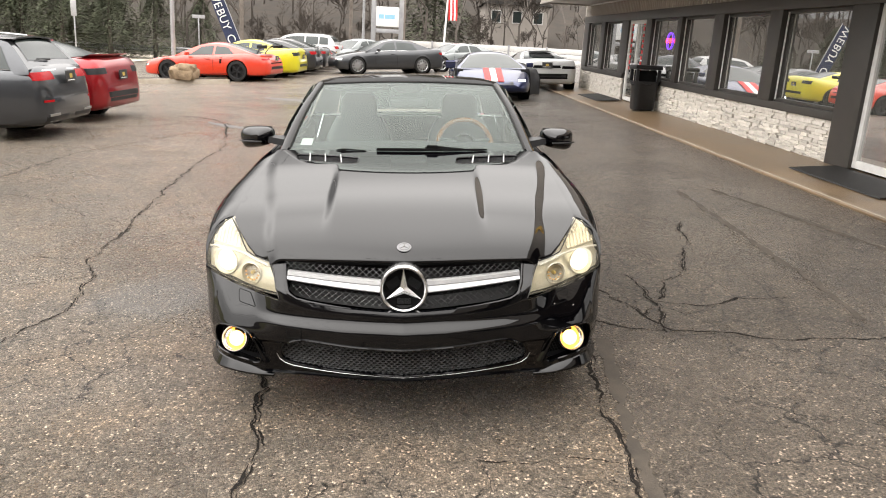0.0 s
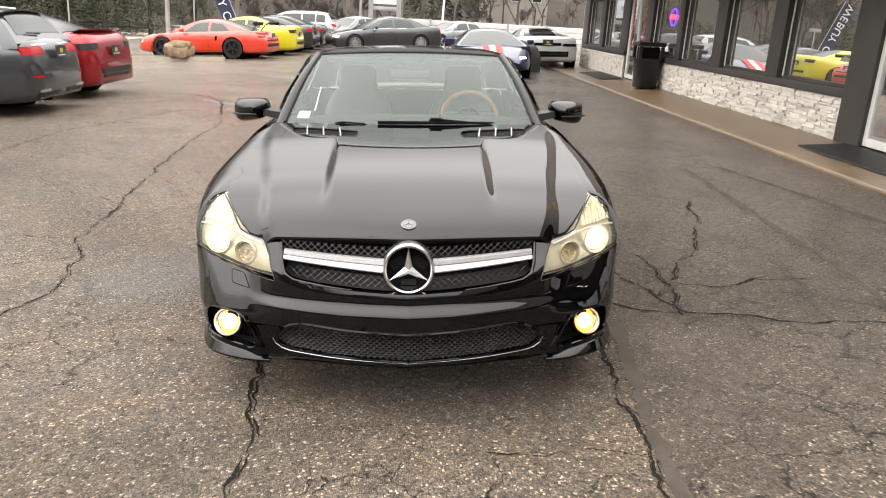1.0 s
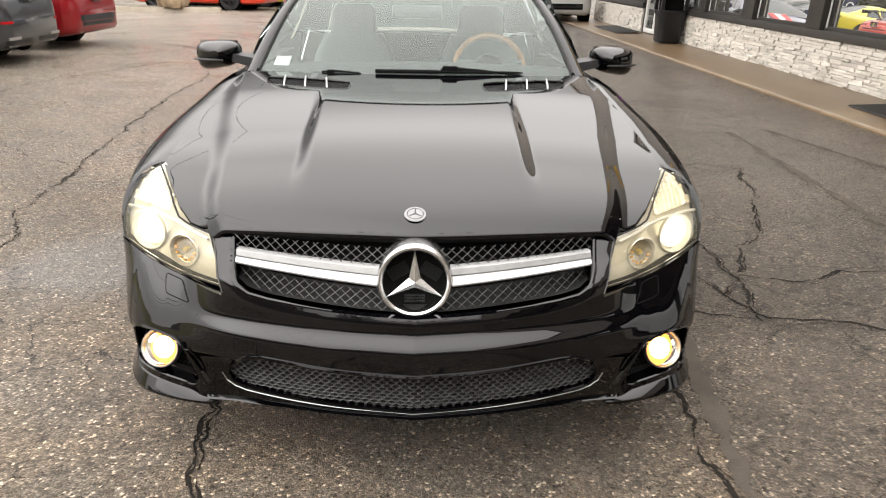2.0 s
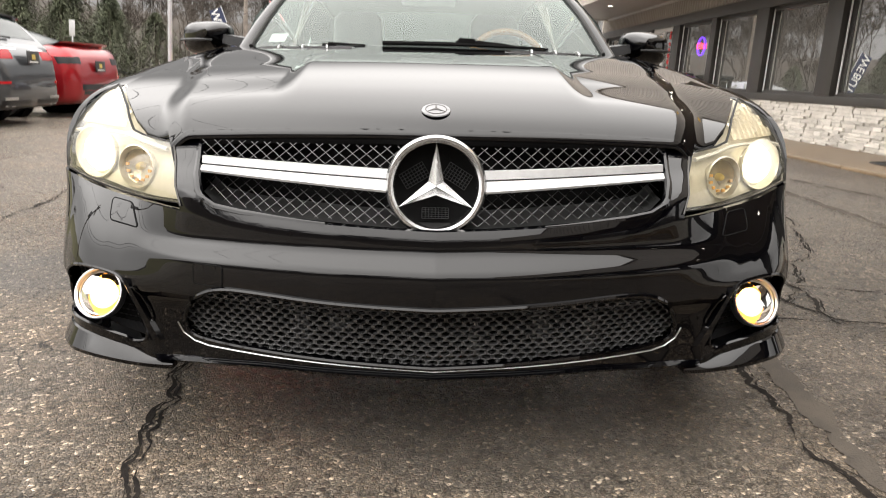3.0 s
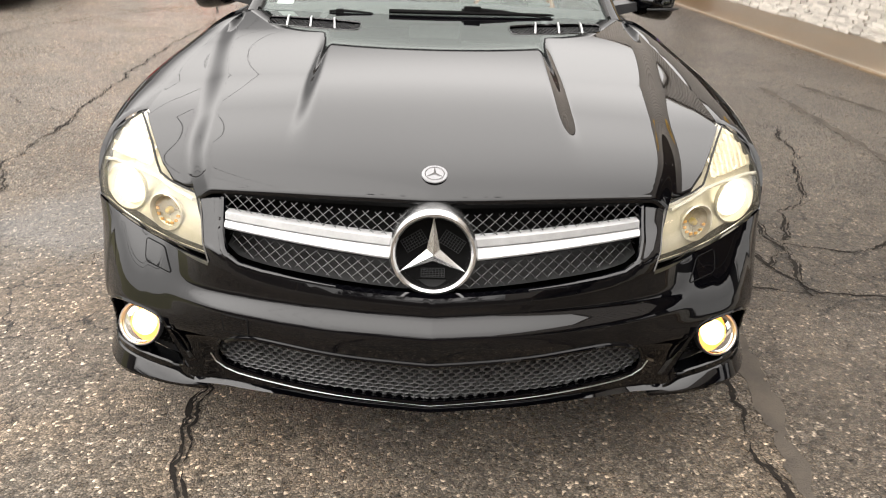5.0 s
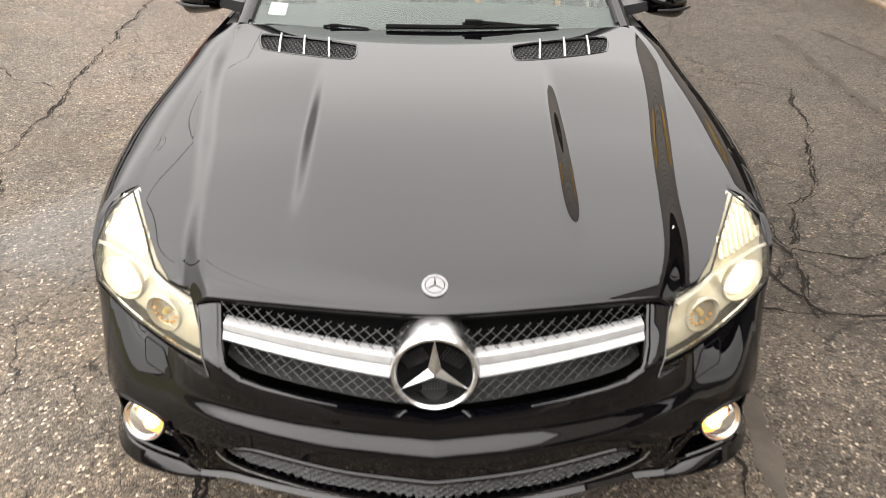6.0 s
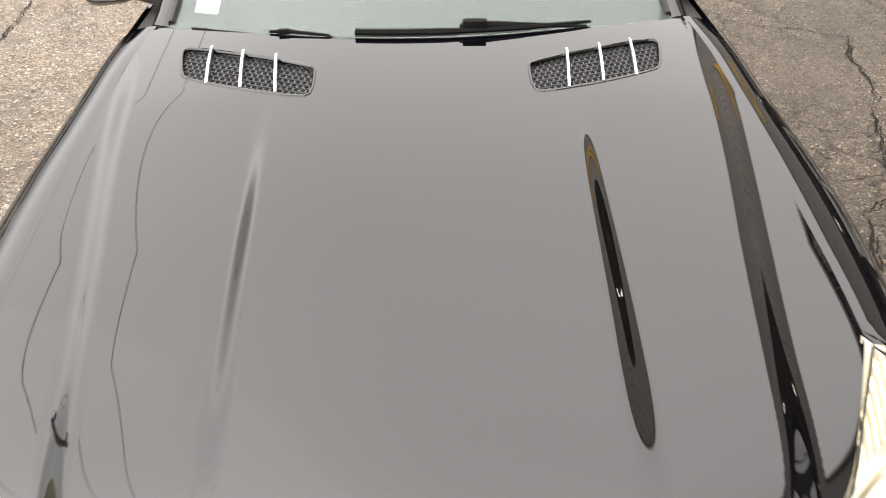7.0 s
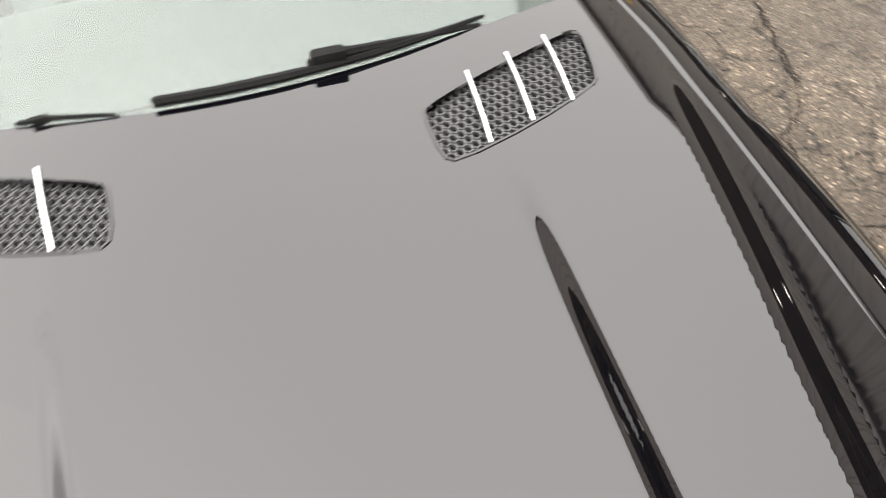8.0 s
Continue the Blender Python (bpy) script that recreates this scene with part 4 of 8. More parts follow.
def vents():
    for s in (-1, 1):
        # the vent's floor is a near-black sheet in place of shade
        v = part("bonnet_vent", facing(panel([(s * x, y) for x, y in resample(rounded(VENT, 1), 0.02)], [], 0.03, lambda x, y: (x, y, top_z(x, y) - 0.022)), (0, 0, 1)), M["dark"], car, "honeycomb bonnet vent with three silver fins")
        bm = bmesh.new()
        loop = rounded(VENT, 1)
        r = 0.0090
        for j in range(19):
            for i in range(28):
                cx, cy = 0.245 + i * r * 1.74 + (j % 2) * r * 0.87, 1.26 + j * r * 1.5 * 1.3
                cy += 0.36 * (cx - 0.26)
                if not inside([(cx, cy)], loop)[0]:
                    continue
                pts = [(cx + r * math.cos(a), cy + 1.3 * r * math.sin(a)) for a in np.linspace(math.pi / 6, 2 * math.pi + math.pi / 6, 6, endpoint=False)]
                inn = [(cx + 0.78 * r * math.cos(a), cy + 1.3 * 0.78 * r * math.sin(a)) for a in np.linspace(math.pi / 6, 2 * math.pi + math.pi / 6, 6, endpoint=False)]
                z = top_z(cx, cy) - 0.009
                o, q = [bm.verts.new((s * x, y, z)) for x, y in pts], [bm.verts.new((s * x, y, z)) for x, y in inn]
                dn = [bm.verts.new((s * x, y, z - 0.006)) for x, y in inn]
                for k in range(6):
                    bm.faces.new((o[k], o[(k + 1) % 6], q[(k + 1) % 6], q[k]))
                    bm.faces.new((q[k], q[(k + 1) % 6], dn[(k + 1) % 6], dn[k]))
        part("honeycomb", bm, M["ventmesh"], v, smooth=False)
        ring = [(s * x, y, top_z(x, y) - 0.002) for x, y in resample(rounded(VENT, 1), 0.02)]
        part("surround", tube(bmesh.new(), ring, 0.0045, 6, closed=True), M["black"], v)
        for x in (0.345, 0.432, 0.518):
            y0 = 1.262 + 0.33 * (x - 0.26) + 0.012
            pts = [(s * (x + 0.022 * t), y0 + t * 0.185, top_z(x, y0 + t * 0.185) + 0.003 + 0.006 * math.sin(math.pi * t)) for t in np.linspace(0, 1, 7)]
            bm = bmesh.new()
            grid_mesh([[(px - 0.0030, py, pz - 0.012), (px - 0.0030, py, pz), (px + 0.0030, py, pz), (px + 0.0030, py, pz - 0.012)] for px, py, pz in pts], bm, closed=True)
            bmesh.ops.holes_fill(bm, edges=bm.edges[:])
            bmesh.ops.recalc_face_normals(bm, faces=bm.faces[:])
            part("fin", bm, M["satin"], v, "bright silver fin")


vents()

# the lamp units: y over (x, z), a quadratic through their corners
_L = np.array([(0.752, 0.747, 0.560), (0.695, 0.705, 0.452), (0.643, 0.652, 0.345), (0.550, 0.631, 0.257), (0.502, 0.524, 0.168), (0.66, 0.530, 0.285), (0.838, 0.560, 0.452), (0.842, 0.60, 0.470), (0.812, 0.695, 0.525), (0.70, 0.60, 0.335)])
_q = np.linalg.lstsq(np.column_stack([np.ones(len(_L)), _L[:, 0], _L[:, 1], _L[:, 0] ** 2, _L[:, 0] * _L[:, 1], _L[:, 1] ** 2]), _L[:, 2], rcond=None)[0]


def lamp_y(x, z):
    x = abs(x)
    return float(_q @ np.array([1, x, z, x * x, x * z, z * z]))


# the bumper follows a line round the nose; each height sets it back
NOSE = [(0.0, -0.035), (0.1, -0.022), (0.2, -0.006), (0.3, 0.018), (0.4, 0.050), (0.5, 0.090), (0.6, 0.137), (0.68, 0.183), (0.75, 0.240), (0.796, 0.305), (0.829, 0.385), (0.850, 0.465), (0.867, 0.555), (0.882, 0.66), (0.894, 0.80)]
_fine = [(x, Curve(*NOSE[:10])(x)) for x in np.linspace(0, 0.78, 60)]
_side = Curve(*[(y, x) for x, y in NOSE[7:]])
_fine += [(_side(y), y) for y in np.linspace(_fine[-1][1] + 0.006, 0.80, 50)]
_arc = np.concatenate([[0], np.cumsum([math.hypot(b[0] - a[0], b[1] - a[1]) for a, b in zip(_fine, _fine[1:])])])
_fx, _fy = np.array([p[0] for p in _fine]), np.array([p[1] for p in _fine])
_bz = (0.18, 0.25, 0.325, 0.345, 0.358, 0.40, 0.426, 0.431, 0.457, 0.462, 0.484, 0.488, 0.503, 0.53, 0.57, 0.66)
_bd = (0.034, 0.028, 0.018, 0.010, -0.002, -0.001, 0.001, 0.003, 0.027, 0.0305, 0.0320, 0.0335, 0.0405, 0.064, 0.105, 0.175)
_lip = Curve((0.0, 0.0), (0.10, 0.002), (0.20, 0.006), (0.29, 0.011), (0.36, 0.018), (0.41, 0.030), (0.455, 0.046), (0.52, 0.055), (0.60, 0.055))


def BACK(z):
    return float(np.interp(z, _bz, _bd))


def along(x):
    """How far along the nose line a point x off the middle lies."""
    return float(np.interp(abs(x), _fx, _arc)) * (1 if x >= 0 else -1)


def along_y(y):
    return float(np.interp(y, _fy, _arc))


def nose(s, z):
    a = abs(s)
    x, y = float(np.interp(a, _arc, _fx)), float(np.interp(a, _arc, _fy))
    fade = 1 - 0.55 * sm((x - 0.80) / 0.08)
    tuck = 0.035 * sm((0.30 - z) / 0.12) * sm((x - 0.7) / 0.15)
    # the lip round the grille rises towards the lamps
    rise_by = _lip(min(x, 0.6))
    level = z
    if z > 0.503 + rise_by:
        level = z - rise_by * max(0.0, 1 - (z - 0.503 - rise_by) / 0.09)
    elif z > 0.457:
        level = 0.457 + (z - 0.457) * 0.046 / (0.046 + rise_by)
    y += BACK(level) * fade
    # the lower intake sits under the face
    y += 0.027 * (1 - sm((x - 0.46) / 0.12)) * sm((0.362 - z) / 0.022)
    # below the lamps the skin rounds over into the lamps' lower edge
    w = sm((x - 0.45) / 0.17) * (1 - sm((x - 0.845) / 0.03)) * sm((z - 0.36) / 0.05)
    if w:
        foot = float(np.interp(x, (0.50, 0.66, 0.75, 0.838), (0.523, 0.530, 0.542, 0.560)))
        start = float(np.interp(a, _arc, _fy)) + BACK(0.36) * fade
        t = min(1.0, max(0.0, (z - 0.36) / (foot - 0.36)))
        y += (start + (lamp_y(x, max(z, foot)) - 0.002 - start) * t**1.7 - y) * w
    return Vector(((x - tuck) * (1 if s >= 0 else -1), y, z))


GRILLE = [(0.0, 0.500), (0.10, 0.502), (0.20, 0.506), (0.29, 0.511), (0.36, 0.516), (0.412, 0.524), (0.444, 0.541), (0.460, 0.576), (0.470, 0.625), (0.474, 0.650), (0.470, 0.662)]
LOWER = [(0.0, 0.366), (0.19, 0.37), (0.33, 0.38), (0.4, 0.38), (0.445, 0.361), (0.478, 0.327), (0.49, 0.294), (0.478, 0.267), (0.44, 0.257), (0.3, 0.248), (0.15, 0.241), (0.0, 0.238)]
FOG = [(0.604, 0.378), (0.66, 0.387), (0.735, 0.386), (0.768, 0.365), (0.782, 0.31), (0.775, 0.268), (0.70, 0.250), (0.63, 0.238), (0.575, 0.240), (0.566, 0.262), (0.580, 0.32)]
LAMP = [(0.752, 0.747), (0.722, 0.726), (0.690, 0.700), (0.664, 0.672), (0.643, 0.652), (0.61, 0.643), (0.536, 0.633), (0.511, 0.585), (0.481, 0.522), (0.58, 0.524), (0.66, 0.530), (0.75, 0.542), (0.838, 0.560), (0.842, 0.60), (0.836, 0.645), (0.812, 0.695), (0.785, 0.727)]


def bumper():
    arch = [(along_y(0.93 - math.sqrt(0.365**2 - (z - 0.33) ** 2)), z) for z in np.linspace(0.20, 0.56, 10)]
    half = [(0.0, 0.225), (along(0.3), 0.227), (along(0.5), 0.214), (along(0.6), 0.197), (along(0.75), 0.190)] + arch
    half += [(along_y(0.50), 0.556)] + [(along(x), z - 0.006) for x, z in ((0.80, 0.552), (0.75, 0.542), (0.66, 0.530), (0.58, 0.524), (0.484, 0.520))]
    half += [(along(0.489), 0.545), (along(0.506), 0.585), (along(0.526), 0.632), (along(0.518), 0.648), (along(0.50), 0.656)]
    half += [(along(x), z) for x, z in reversed(GRILLE)]
    low = mirrored([(along(x), z) for x, z in LOWER])
    holes = [rounded(low, 1)]
    for s in (-1, 1):
        holes.append(rounded([(s * along(x), z) for x, z in FOG], 2))
    # the prow: a crease down the middle, above and below the lower intake
    seams = [[(0.0, z) for z in np.linspace(0.372, 0.494, 16)]]
    bm = panel(mirrored(half), holes, 0.0085, nose, (0, 0.022, 0), seams)
    ob = part("front_bumper", facing(bm, (0, -1, 0)), M["black"], car, "black front bumper with a creased prow", sharp=50)
    for e in ob.data.edges:
        if all(abs(ob.data.vertices[i].co.x) < 1e-5 for i in e.vertices):
            e.use_edge_sharp = True
    return ob


front = bumper()


def on_nose(loop, out=0.001):
    pts = []
    for s, z in loop:
        p = nose(s, z)
        pts.append((p.x, p.y - out, p.z))
    return pts


def bumper_details():
    # lower intake: hexagonal mesh, bright edge strip, near-black back with its shade painted in
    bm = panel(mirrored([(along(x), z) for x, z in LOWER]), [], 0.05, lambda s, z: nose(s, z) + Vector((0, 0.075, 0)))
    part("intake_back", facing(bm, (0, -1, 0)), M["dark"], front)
    bm = bmesh.new()
    loop = mirrored([(along(x), z) for x, z in LOWER])
    dx, dz = 0.0228, 0.0098
    for j in range(15):
        for i in range(-26, 27):
            cx, cz = (i + 0.5 * (j % 2)) * dx, 0.243 + j * dz
            if not inside([(cx, cz)], loop)[0]:
                continue
            turn = np.linspace(math.pi / 6, math.pi * 13 / 6, 6, endpoint=False)
            ring = [(cx + 0.01325 * math.cos(a), cz + 0.00655 * math.sin(a)) for a in turn]
            inn = [(cx + 0.0090 * math.cos(a), cz + 0.0049 * math.sin(a)) for a in turn]
            lay = []
            for pts, back in ((ring, 0.016), (inn, 0.018), (inn, 0.032)):
                lay.append([bm.verts.new(nose(*p) + Vector((0, back, 0))) for p in pts])
            for a, b in zip(lay, lay[1:]):
                for k in range(6):
                    bm.faces.new((a[k], a[(k + 1) % 6], b[(k + 1) % 6], b[k]))
    tagged(part("intake_mesh", bm, M["hexmesh"], front, smooth=False), kind="stuff")
    for x0, x1, z0, z1 in ((0.30, 0.33, 0.25, 0.32), (-0.27, -0.24, 0.26, 0.34), (0.19, 0.225, 0.27, 0.35), (0.07, 0.09, 0.25, 0.33), (-0.2, -0.16, 0.29, 0.34)):
        part("radiator_bracket", boxed(x0, x1, nose(along((x0 + x1) / 2), z0).y + 0.036, nose(along((x0 + x1) / 2), z0).y + 0.046, z0, z1, 0.002), M["galv"], front)
    line = [(along(x), z) for x, z in [(0.502, 0.290), (0.492, 0.268), (0.470, 0.252), (0.44, 0.2455), (0.30, 0.239), (0.15, 0.2345), (0.0, 0.2320)]]
    full = line + [(-s, z) for s, z in reversed(line[:-1])]
    dense = []
    for a, b in zip(full, full[1:]):
        dense += [(a[0] + (b[0] - a[0]) * t, a[1] + (b[1] - a[1]) * t) for t in np.linspace(0, 1, 8, endpoint=False)]
    dense.append(full[-1])
    # thin silver tube imitates the highlight along the black plastic's lower edge
    part("chrome_strip", tube(bmesh.new(), on_nose(dense, 0.001), 0.0016, 6), M["satin"], front)
    rim = [nose(a, z) + Vector((0, -0.001, 0)) for a, z in resample(rounded(mirrored([(along(x), z) for x, z in LOWER]), 2), 0.02)]
    part("intake_rim", tube(bmesh.new(), rim, 0.0055, 8, closed=True), M["black"], front, "glossy black rim round the lower intake")
    # lip under the strip
    rows = []
    for x in np.linspace(-0.55, 0.55, 41):
        p = nose(along(x), 0.225 - 0.011 * sm((abs(x) - 0.3) / 0.2))
        rows.append([p + Vector((0, 0.0, 0.004)), p + Vector((0, -0.012, -0.004)), p + Vector((0, 0.0, -0.012)), p + Vector((0, 0.10, -0.006))])
    part("lip", facing(grid_mesh(rows), (0, -1, 0)), M["black"], front)
    # fine outlines: washer flaps and the towing-eye cover
    for s in (-1, 1):
        flap = [(0.668, 0.516), (0.612, 0.512), (0.584, 0.470), (0.660, 0.476)]
        loop = rounded(resample([(s * along(x), z) for x, z in flap], 0.025), 2)
        part("washer_flap", facing(panel(loop, [], 0.012, lambda a, z: nose(a, z) + Vector((0, -0.0016, 0)), (0, 0.004, 0)), (0, -1, 0)), M["black"], front)
        part("flap_gap", tube(bmesh.new(), on_nose(loop, 0.0004), 0.0017, 5, closed=True), M["dark"], front)
    cover = rounded(resample([(-along(0.448), 0.424), (-along(0.390), 0.422), (-along(0.390), 0.384), (-along(0.448), 0.385)], 0.016), 2)
    part("tow_cover", facing(panel(cover, [], 0.012, lambda a, z: nose(a, z) + Vector((0, -0.0016, 0)), (0, 0.004, 0)), (0, -1, 0)), M["black"], front)
    part("cover_gap", tube(bmesh.new(), on_nose(cover, 0.0004), 0.0019, 5, closed=True), M["dark"], front)
    # fog pockets with lamps, fins and corner blades
    for s in (-1, 1):
        pocket = facing(panel([(s * along(x), z) for x, z in rounded(FOG, 2)], [], 0.02, lambda a, z: nose(a, z) + Vector((0, 0.05, 0))), (0, -1, 0))
        part("fog_pocket", pocket, M["plastic"], front)
        bm = bmesh.new()
        for j in range(9):
            for i in range(14):
                x, z = 0.575 + i * 0.0125 + (j % 2) * 0.006, 0.268 + j * 0.0125
                if inside([(x, z)], FOG)[0]:
                    p = nose(s * along(x), z) + Vector((0, 0.045, 0))
                    box(bm, p.x - 0.0045, p.x + 0.0045, p.y, p.y + 0.004, p.z - 0.0045, p.z + 0.0045)
        tagged(part("pocket_mesh", bm, M["dark"], front, smooth=False), kind="stuff")
        m = Matrix.Translation((s * 0.680, 0.200, 0.328)) @ pose(0, 0, 0, 0, 0, s * 15) @ pose(0, 0, 0, 70, 0, 0) @ Matrix.Diagonal((1.09, 1.04, 1.0, 1.0))
        fog = part("fog_lamp", lathe(bmesh.new(), [(0.050, -0.012), (0.0515, 0.002), (0.0500, 0.006), (0.0470, 0.006), (0.0455, 0.001)], 36, m), M["alloy"], car, "lit round fog lamp with a silver ring")
        part("lens", lathe(bmesh.new(), [(0.0, 0.008), (0.02, 0.007), (0.035, 0.004), (0.045, -0.002)], 32, m), M["foglens"], fog).visible_shadow = False
        part("reflector", lathe(bmesh.new(), [(0.045, -0.004), (0.036, -0.022), (0.018, -0.034), (0.0, -0.036)], 32, m), M["fogbowl"], fog)
        part("bulb", lathe(bmesh.new(), [(0.0, -0.001), (0.014, -0.002), (0.025, -0.006), (0.030, -0.014), (0.022, -0.030)], 24, m), M["halogen"], fog)
        # slanted fin beside the pocket, with a small blanked duct in it
        a, b = nose(s * along(0.600), 0.375), nose(s * along(0.548), 0.250)
        rows = []
        for t in np.linspace(0, 1, 13):
            p = a.lerp(b, t)
            w = 0.010 + 0.012 * t
            rows.append([p + Vector((-s * w, 0.028, 0)), p + Vector((-s * w * 0.75, -0.003, 0)), p + Vector((-s * w * 0.35, -0.010, 0)), p + Vector((s * w * 0.25, -0.011, 0)), p + Vector((s * w * 0.6, -0.005, 0)), p + Vector((s * w, 0.03, 0))])
        part("fin", facing(grid_mesh(rows), (0, -1, 0)), M["black"], front)
        duct = rounded([(0.578, 0.362), (0.594, 0.358), (0.566, 0.292), (0.546, 0.290)], 1)
        duct = [nose(s * along(x), z) + Vector((0, -0.004, 0)) for x, z in resample(duct, 0.01)]
        part("duct_edge", tube(bmesh.new(), duct, 0.0022, 6, closed=True), M["black"], front)
        # rim round the fog pocket
        edge = [nose(s * along(x), z) + Vector((0, -0.0005, 0)) for x, z in resample(rounded(FOG, 2), 0.02)]
        part("pocket_rim", tube(bmesh.new(), edge, 0.004, 6, closed=True), M["black"], front)
        # corner blade: a shelf that stands out below the pocket and wraps round the corner
        bx = Curve((0.0, 0.520), (0.22, 0.600), (0.45, 0.685), (0.62, 0.745), (0.74, 0.778), (0.87, 0.806), (1.0, 0.828))
        by = Curve((0.0, 0.140), (0.22, 0.146), (0.45, 0.166), (0.62, 0.200), (0.74, 0.245), (0.87, 0.315), (1.0, 0.400))
        rows = []
        for t in np.linspace(0, 1, 31):
            p = Vector((bx(t), by(t)))
            d = Vector((bx(t + 0.01) - bx(t - 0.01), by(t + 0.01) - by(t - 0.01))).normalized()
            n = Vector((d.y, -d.x))
            h0 = 0.188 + 0.020 * sm(t / 0.7)
            h1 = 0.212 + 0.030 * sm(t / 0.3) + 0.034 * sm((t - 0.1) / 0.6)
            out = 0.017 * sm(t / 0.25)

            def at(k, z):
                return (s * (p.x - n.x * k), p.y - n.y * k, z)

            g = min(0.024, 0.45 * (h1 - h0))
            rows.append([at(0.075, h1 - 0.012), at(out + 0.009, h1 - 0.002), at(out + 0.004, h1), at(out, h1 - 0.003), at(out + 0.003, h1 - g + 0.002), at(out - 0.001, h1 - g - 0.001), at(0.002, h0 + 0.012), at(0.0, h0 + 0.008), at(0.002, h0), at(0.075, h0 + 0.002)])
        bm = grid_mesh(rows, closed=True)
        bm.verts.ensure_lookup_table()
        bm.faces.new([bm.verts[k] for k in range(10)])
        bm.faces.new([bm.verts[len(bm.verts) - 10 + k] for k in range(10)])
        bmesh.ops.recalc_face_normals(bm, faces=bm.faces[:])
        part("corner_blade", bm, M["black"], front, "black corner blade below the fog lamp", sharp=24)


bumper_details()


def grille_y(x):
    return 0.075 + 0.113 * (abs(x) / 0.4575) ** 1.5


def grille():
    root = empty("grille")
    root.parent = car
    opening = mirrored(GRILLE + [(0.30, 0.672), (0.0, 0.680)])
    # near-black sheet paints the shade behind the mesh
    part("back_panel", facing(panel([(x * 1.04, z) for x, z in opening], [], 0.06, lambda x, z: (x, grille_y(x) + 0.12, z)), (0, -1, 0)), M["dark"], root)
    bm = bmesh.new()
    pitch = 0.0262
    for slope in (1, -1):
        for k in range(-34, 35):
            pts = []
            for t in np.linspace(-0.16, 0.16, 81):
                x, z = k * pitch + slope * t, 0.585 + t * 0.80
                ok = z < 0.645 and inside([(x, z)], opening)[0] and math.hypot(x, (z - 0.576)) > 0.085
                if ok:
                    pts.append((x, grille_y(x) + 0.018 + 0.003 * slope - 0.42 * (0.60 - z), z))
                elif len(pts) > 1:
                    tube(bm, pts, 0.00095, 4)
                    pts = []
                else:
                    pts = []
            if len(pts) > 1:
                tube(bm, pts, 0.00095, 4)
    tagged(part("grille_mesh", bm, M["wire"], root, "black diamond wire mesh"), kind="stuff")
    for s in (-1, 1):
        rows, low = [], []
        for x in np.linspace(0.082, 0.456, 20):
            t = (x - 0.082) / 0.374
            y, top, mid, bot = grille_y(x) - 0.012, 0.602 + 0.011 * t, 0.5845 + 0.013 * t, 0.560 + 0.022 * t
            rows.append([(s * x, y + 0.045, top - 0.002), (s * x, y + 0.014, top), (s * x, y + 0.010, top - 0.001), (s * x, y + 0.0055, mid + 0.0014), (s * x, y + 0.02, mid + 0.0008)])
            low.append([(s * x, y + 0.02, mid - 0.0008), (s * x, y + 0.003, mid - 0.0014), (s * x, y - 0.010, bot + 0.005), (s * x, y - 0.009, bot + 0.001), (s * x, y + 0.03, bot + 0.002)])
        part("bar", facing(grid_mesh(rows), (0, -1, 0.4)), M["silverpaint"], root, "satin silver crossbar, upper face")
        part("bar_lower", facing(grid_mesh(low), (0, -1, 0)), M["silverpaint"], root, "bright silver crossbar, lower face")
        # bright edge beside the lamp
        part("side_strip", tube(bmesh.new(), [nose(s * along(x), z) + Vector((0, -0.003, 0)) for x, z in ((0.482, 0.523), (0.497, 0.56), (0.513, 0.60), (0.529, 0.632))], 0.0018, 6), M["darktrim"], root)
    rows = [[(x, grille_y(x) + dy, Curve(*GRILLE[:9])(abs(x)) + dz) for x in np.linspace(-0.45, 0.45, 41)] for dy, dz in ((-0.02, -0.004), (0.02, 0.002), (0.075, 0.016))]
    part("grille_ledge", facing(grid_mesh(rows), (0, -0.5, 1)), M["ledge"], root, "grey plastic shelf behind the lower mesh")
    for s in (-1, 1):
        side = GRILLE[2:] + [(0.40, 0.672)]
        line = [(p[0] + (q[0] - p[0]) * t, p[1] + (q[1] - p[1]) * t) for p, q in zip(side, side[1:]) for t in (0, 0.25, 0.5, 0.75)]
        part("grille_surround", tube(bmesh.new(), [nose(s * along(x), z) + Vector((0, 0.008, 0)) for x, z in line], [0.003 + 0.0055 * sm(i / 8) for i in range(len(line))], 10), M["black"], root, "rounded glossy black grille surround")
    # near-black tube stands in for the shadow under the bonnet's front edge
    part("bonnet_lip_shade", tube(bmesh.new(), [(x, hood_front(x) + 0.016, top_z(x, hood_front(x)) - 0.022) for x in np.linspace(-0.47, 0.47, 31)], 0.009, 6), M["dark"], root)
    # the round emblem and its three-armed star
    m = Matrix.Translation((0, 0.056, 0.576)) @ pose(0, 0, 0, 86, 0, 0)
    part("emblem_ring", lathe(bmesh.new(), [(0.092, -0.09), (0.0935, -0.02), (0.0925, -0.004), (0.088, 0.003), (0.083, 0.003), (0.0785, -0.002), (0.077, -0.016), (0.077, -0.05)], 64, m), M["polished"], root, "silver emblem ring")
    # near-black disc paints the shade inside the ring
    part("emblem_shade_back", lathe(bmesh.new(), [(0.0, -0.045), (0.078, -0.045)], 40, m), M["dark"], root)
    bm = bmesh.new()
    tip, waist = 0.079, 0.0165
    hub = bm.verts.new(m @ Vector((0, 0, 0.004)))
    under = bm.verts.new(m @ Vector((0, 0, -0.018)))
    outer = []
    for k in range(6):
        a = math.pi / 2 + k * math.pi / 3
        r = tip if k % 2 == 0 else waist
        outer.append(bm.verts.new(m @ Vector((r * math.cos(a), r * math.sin(a), -0.008 if k % 2 == 0 else -0.010))))
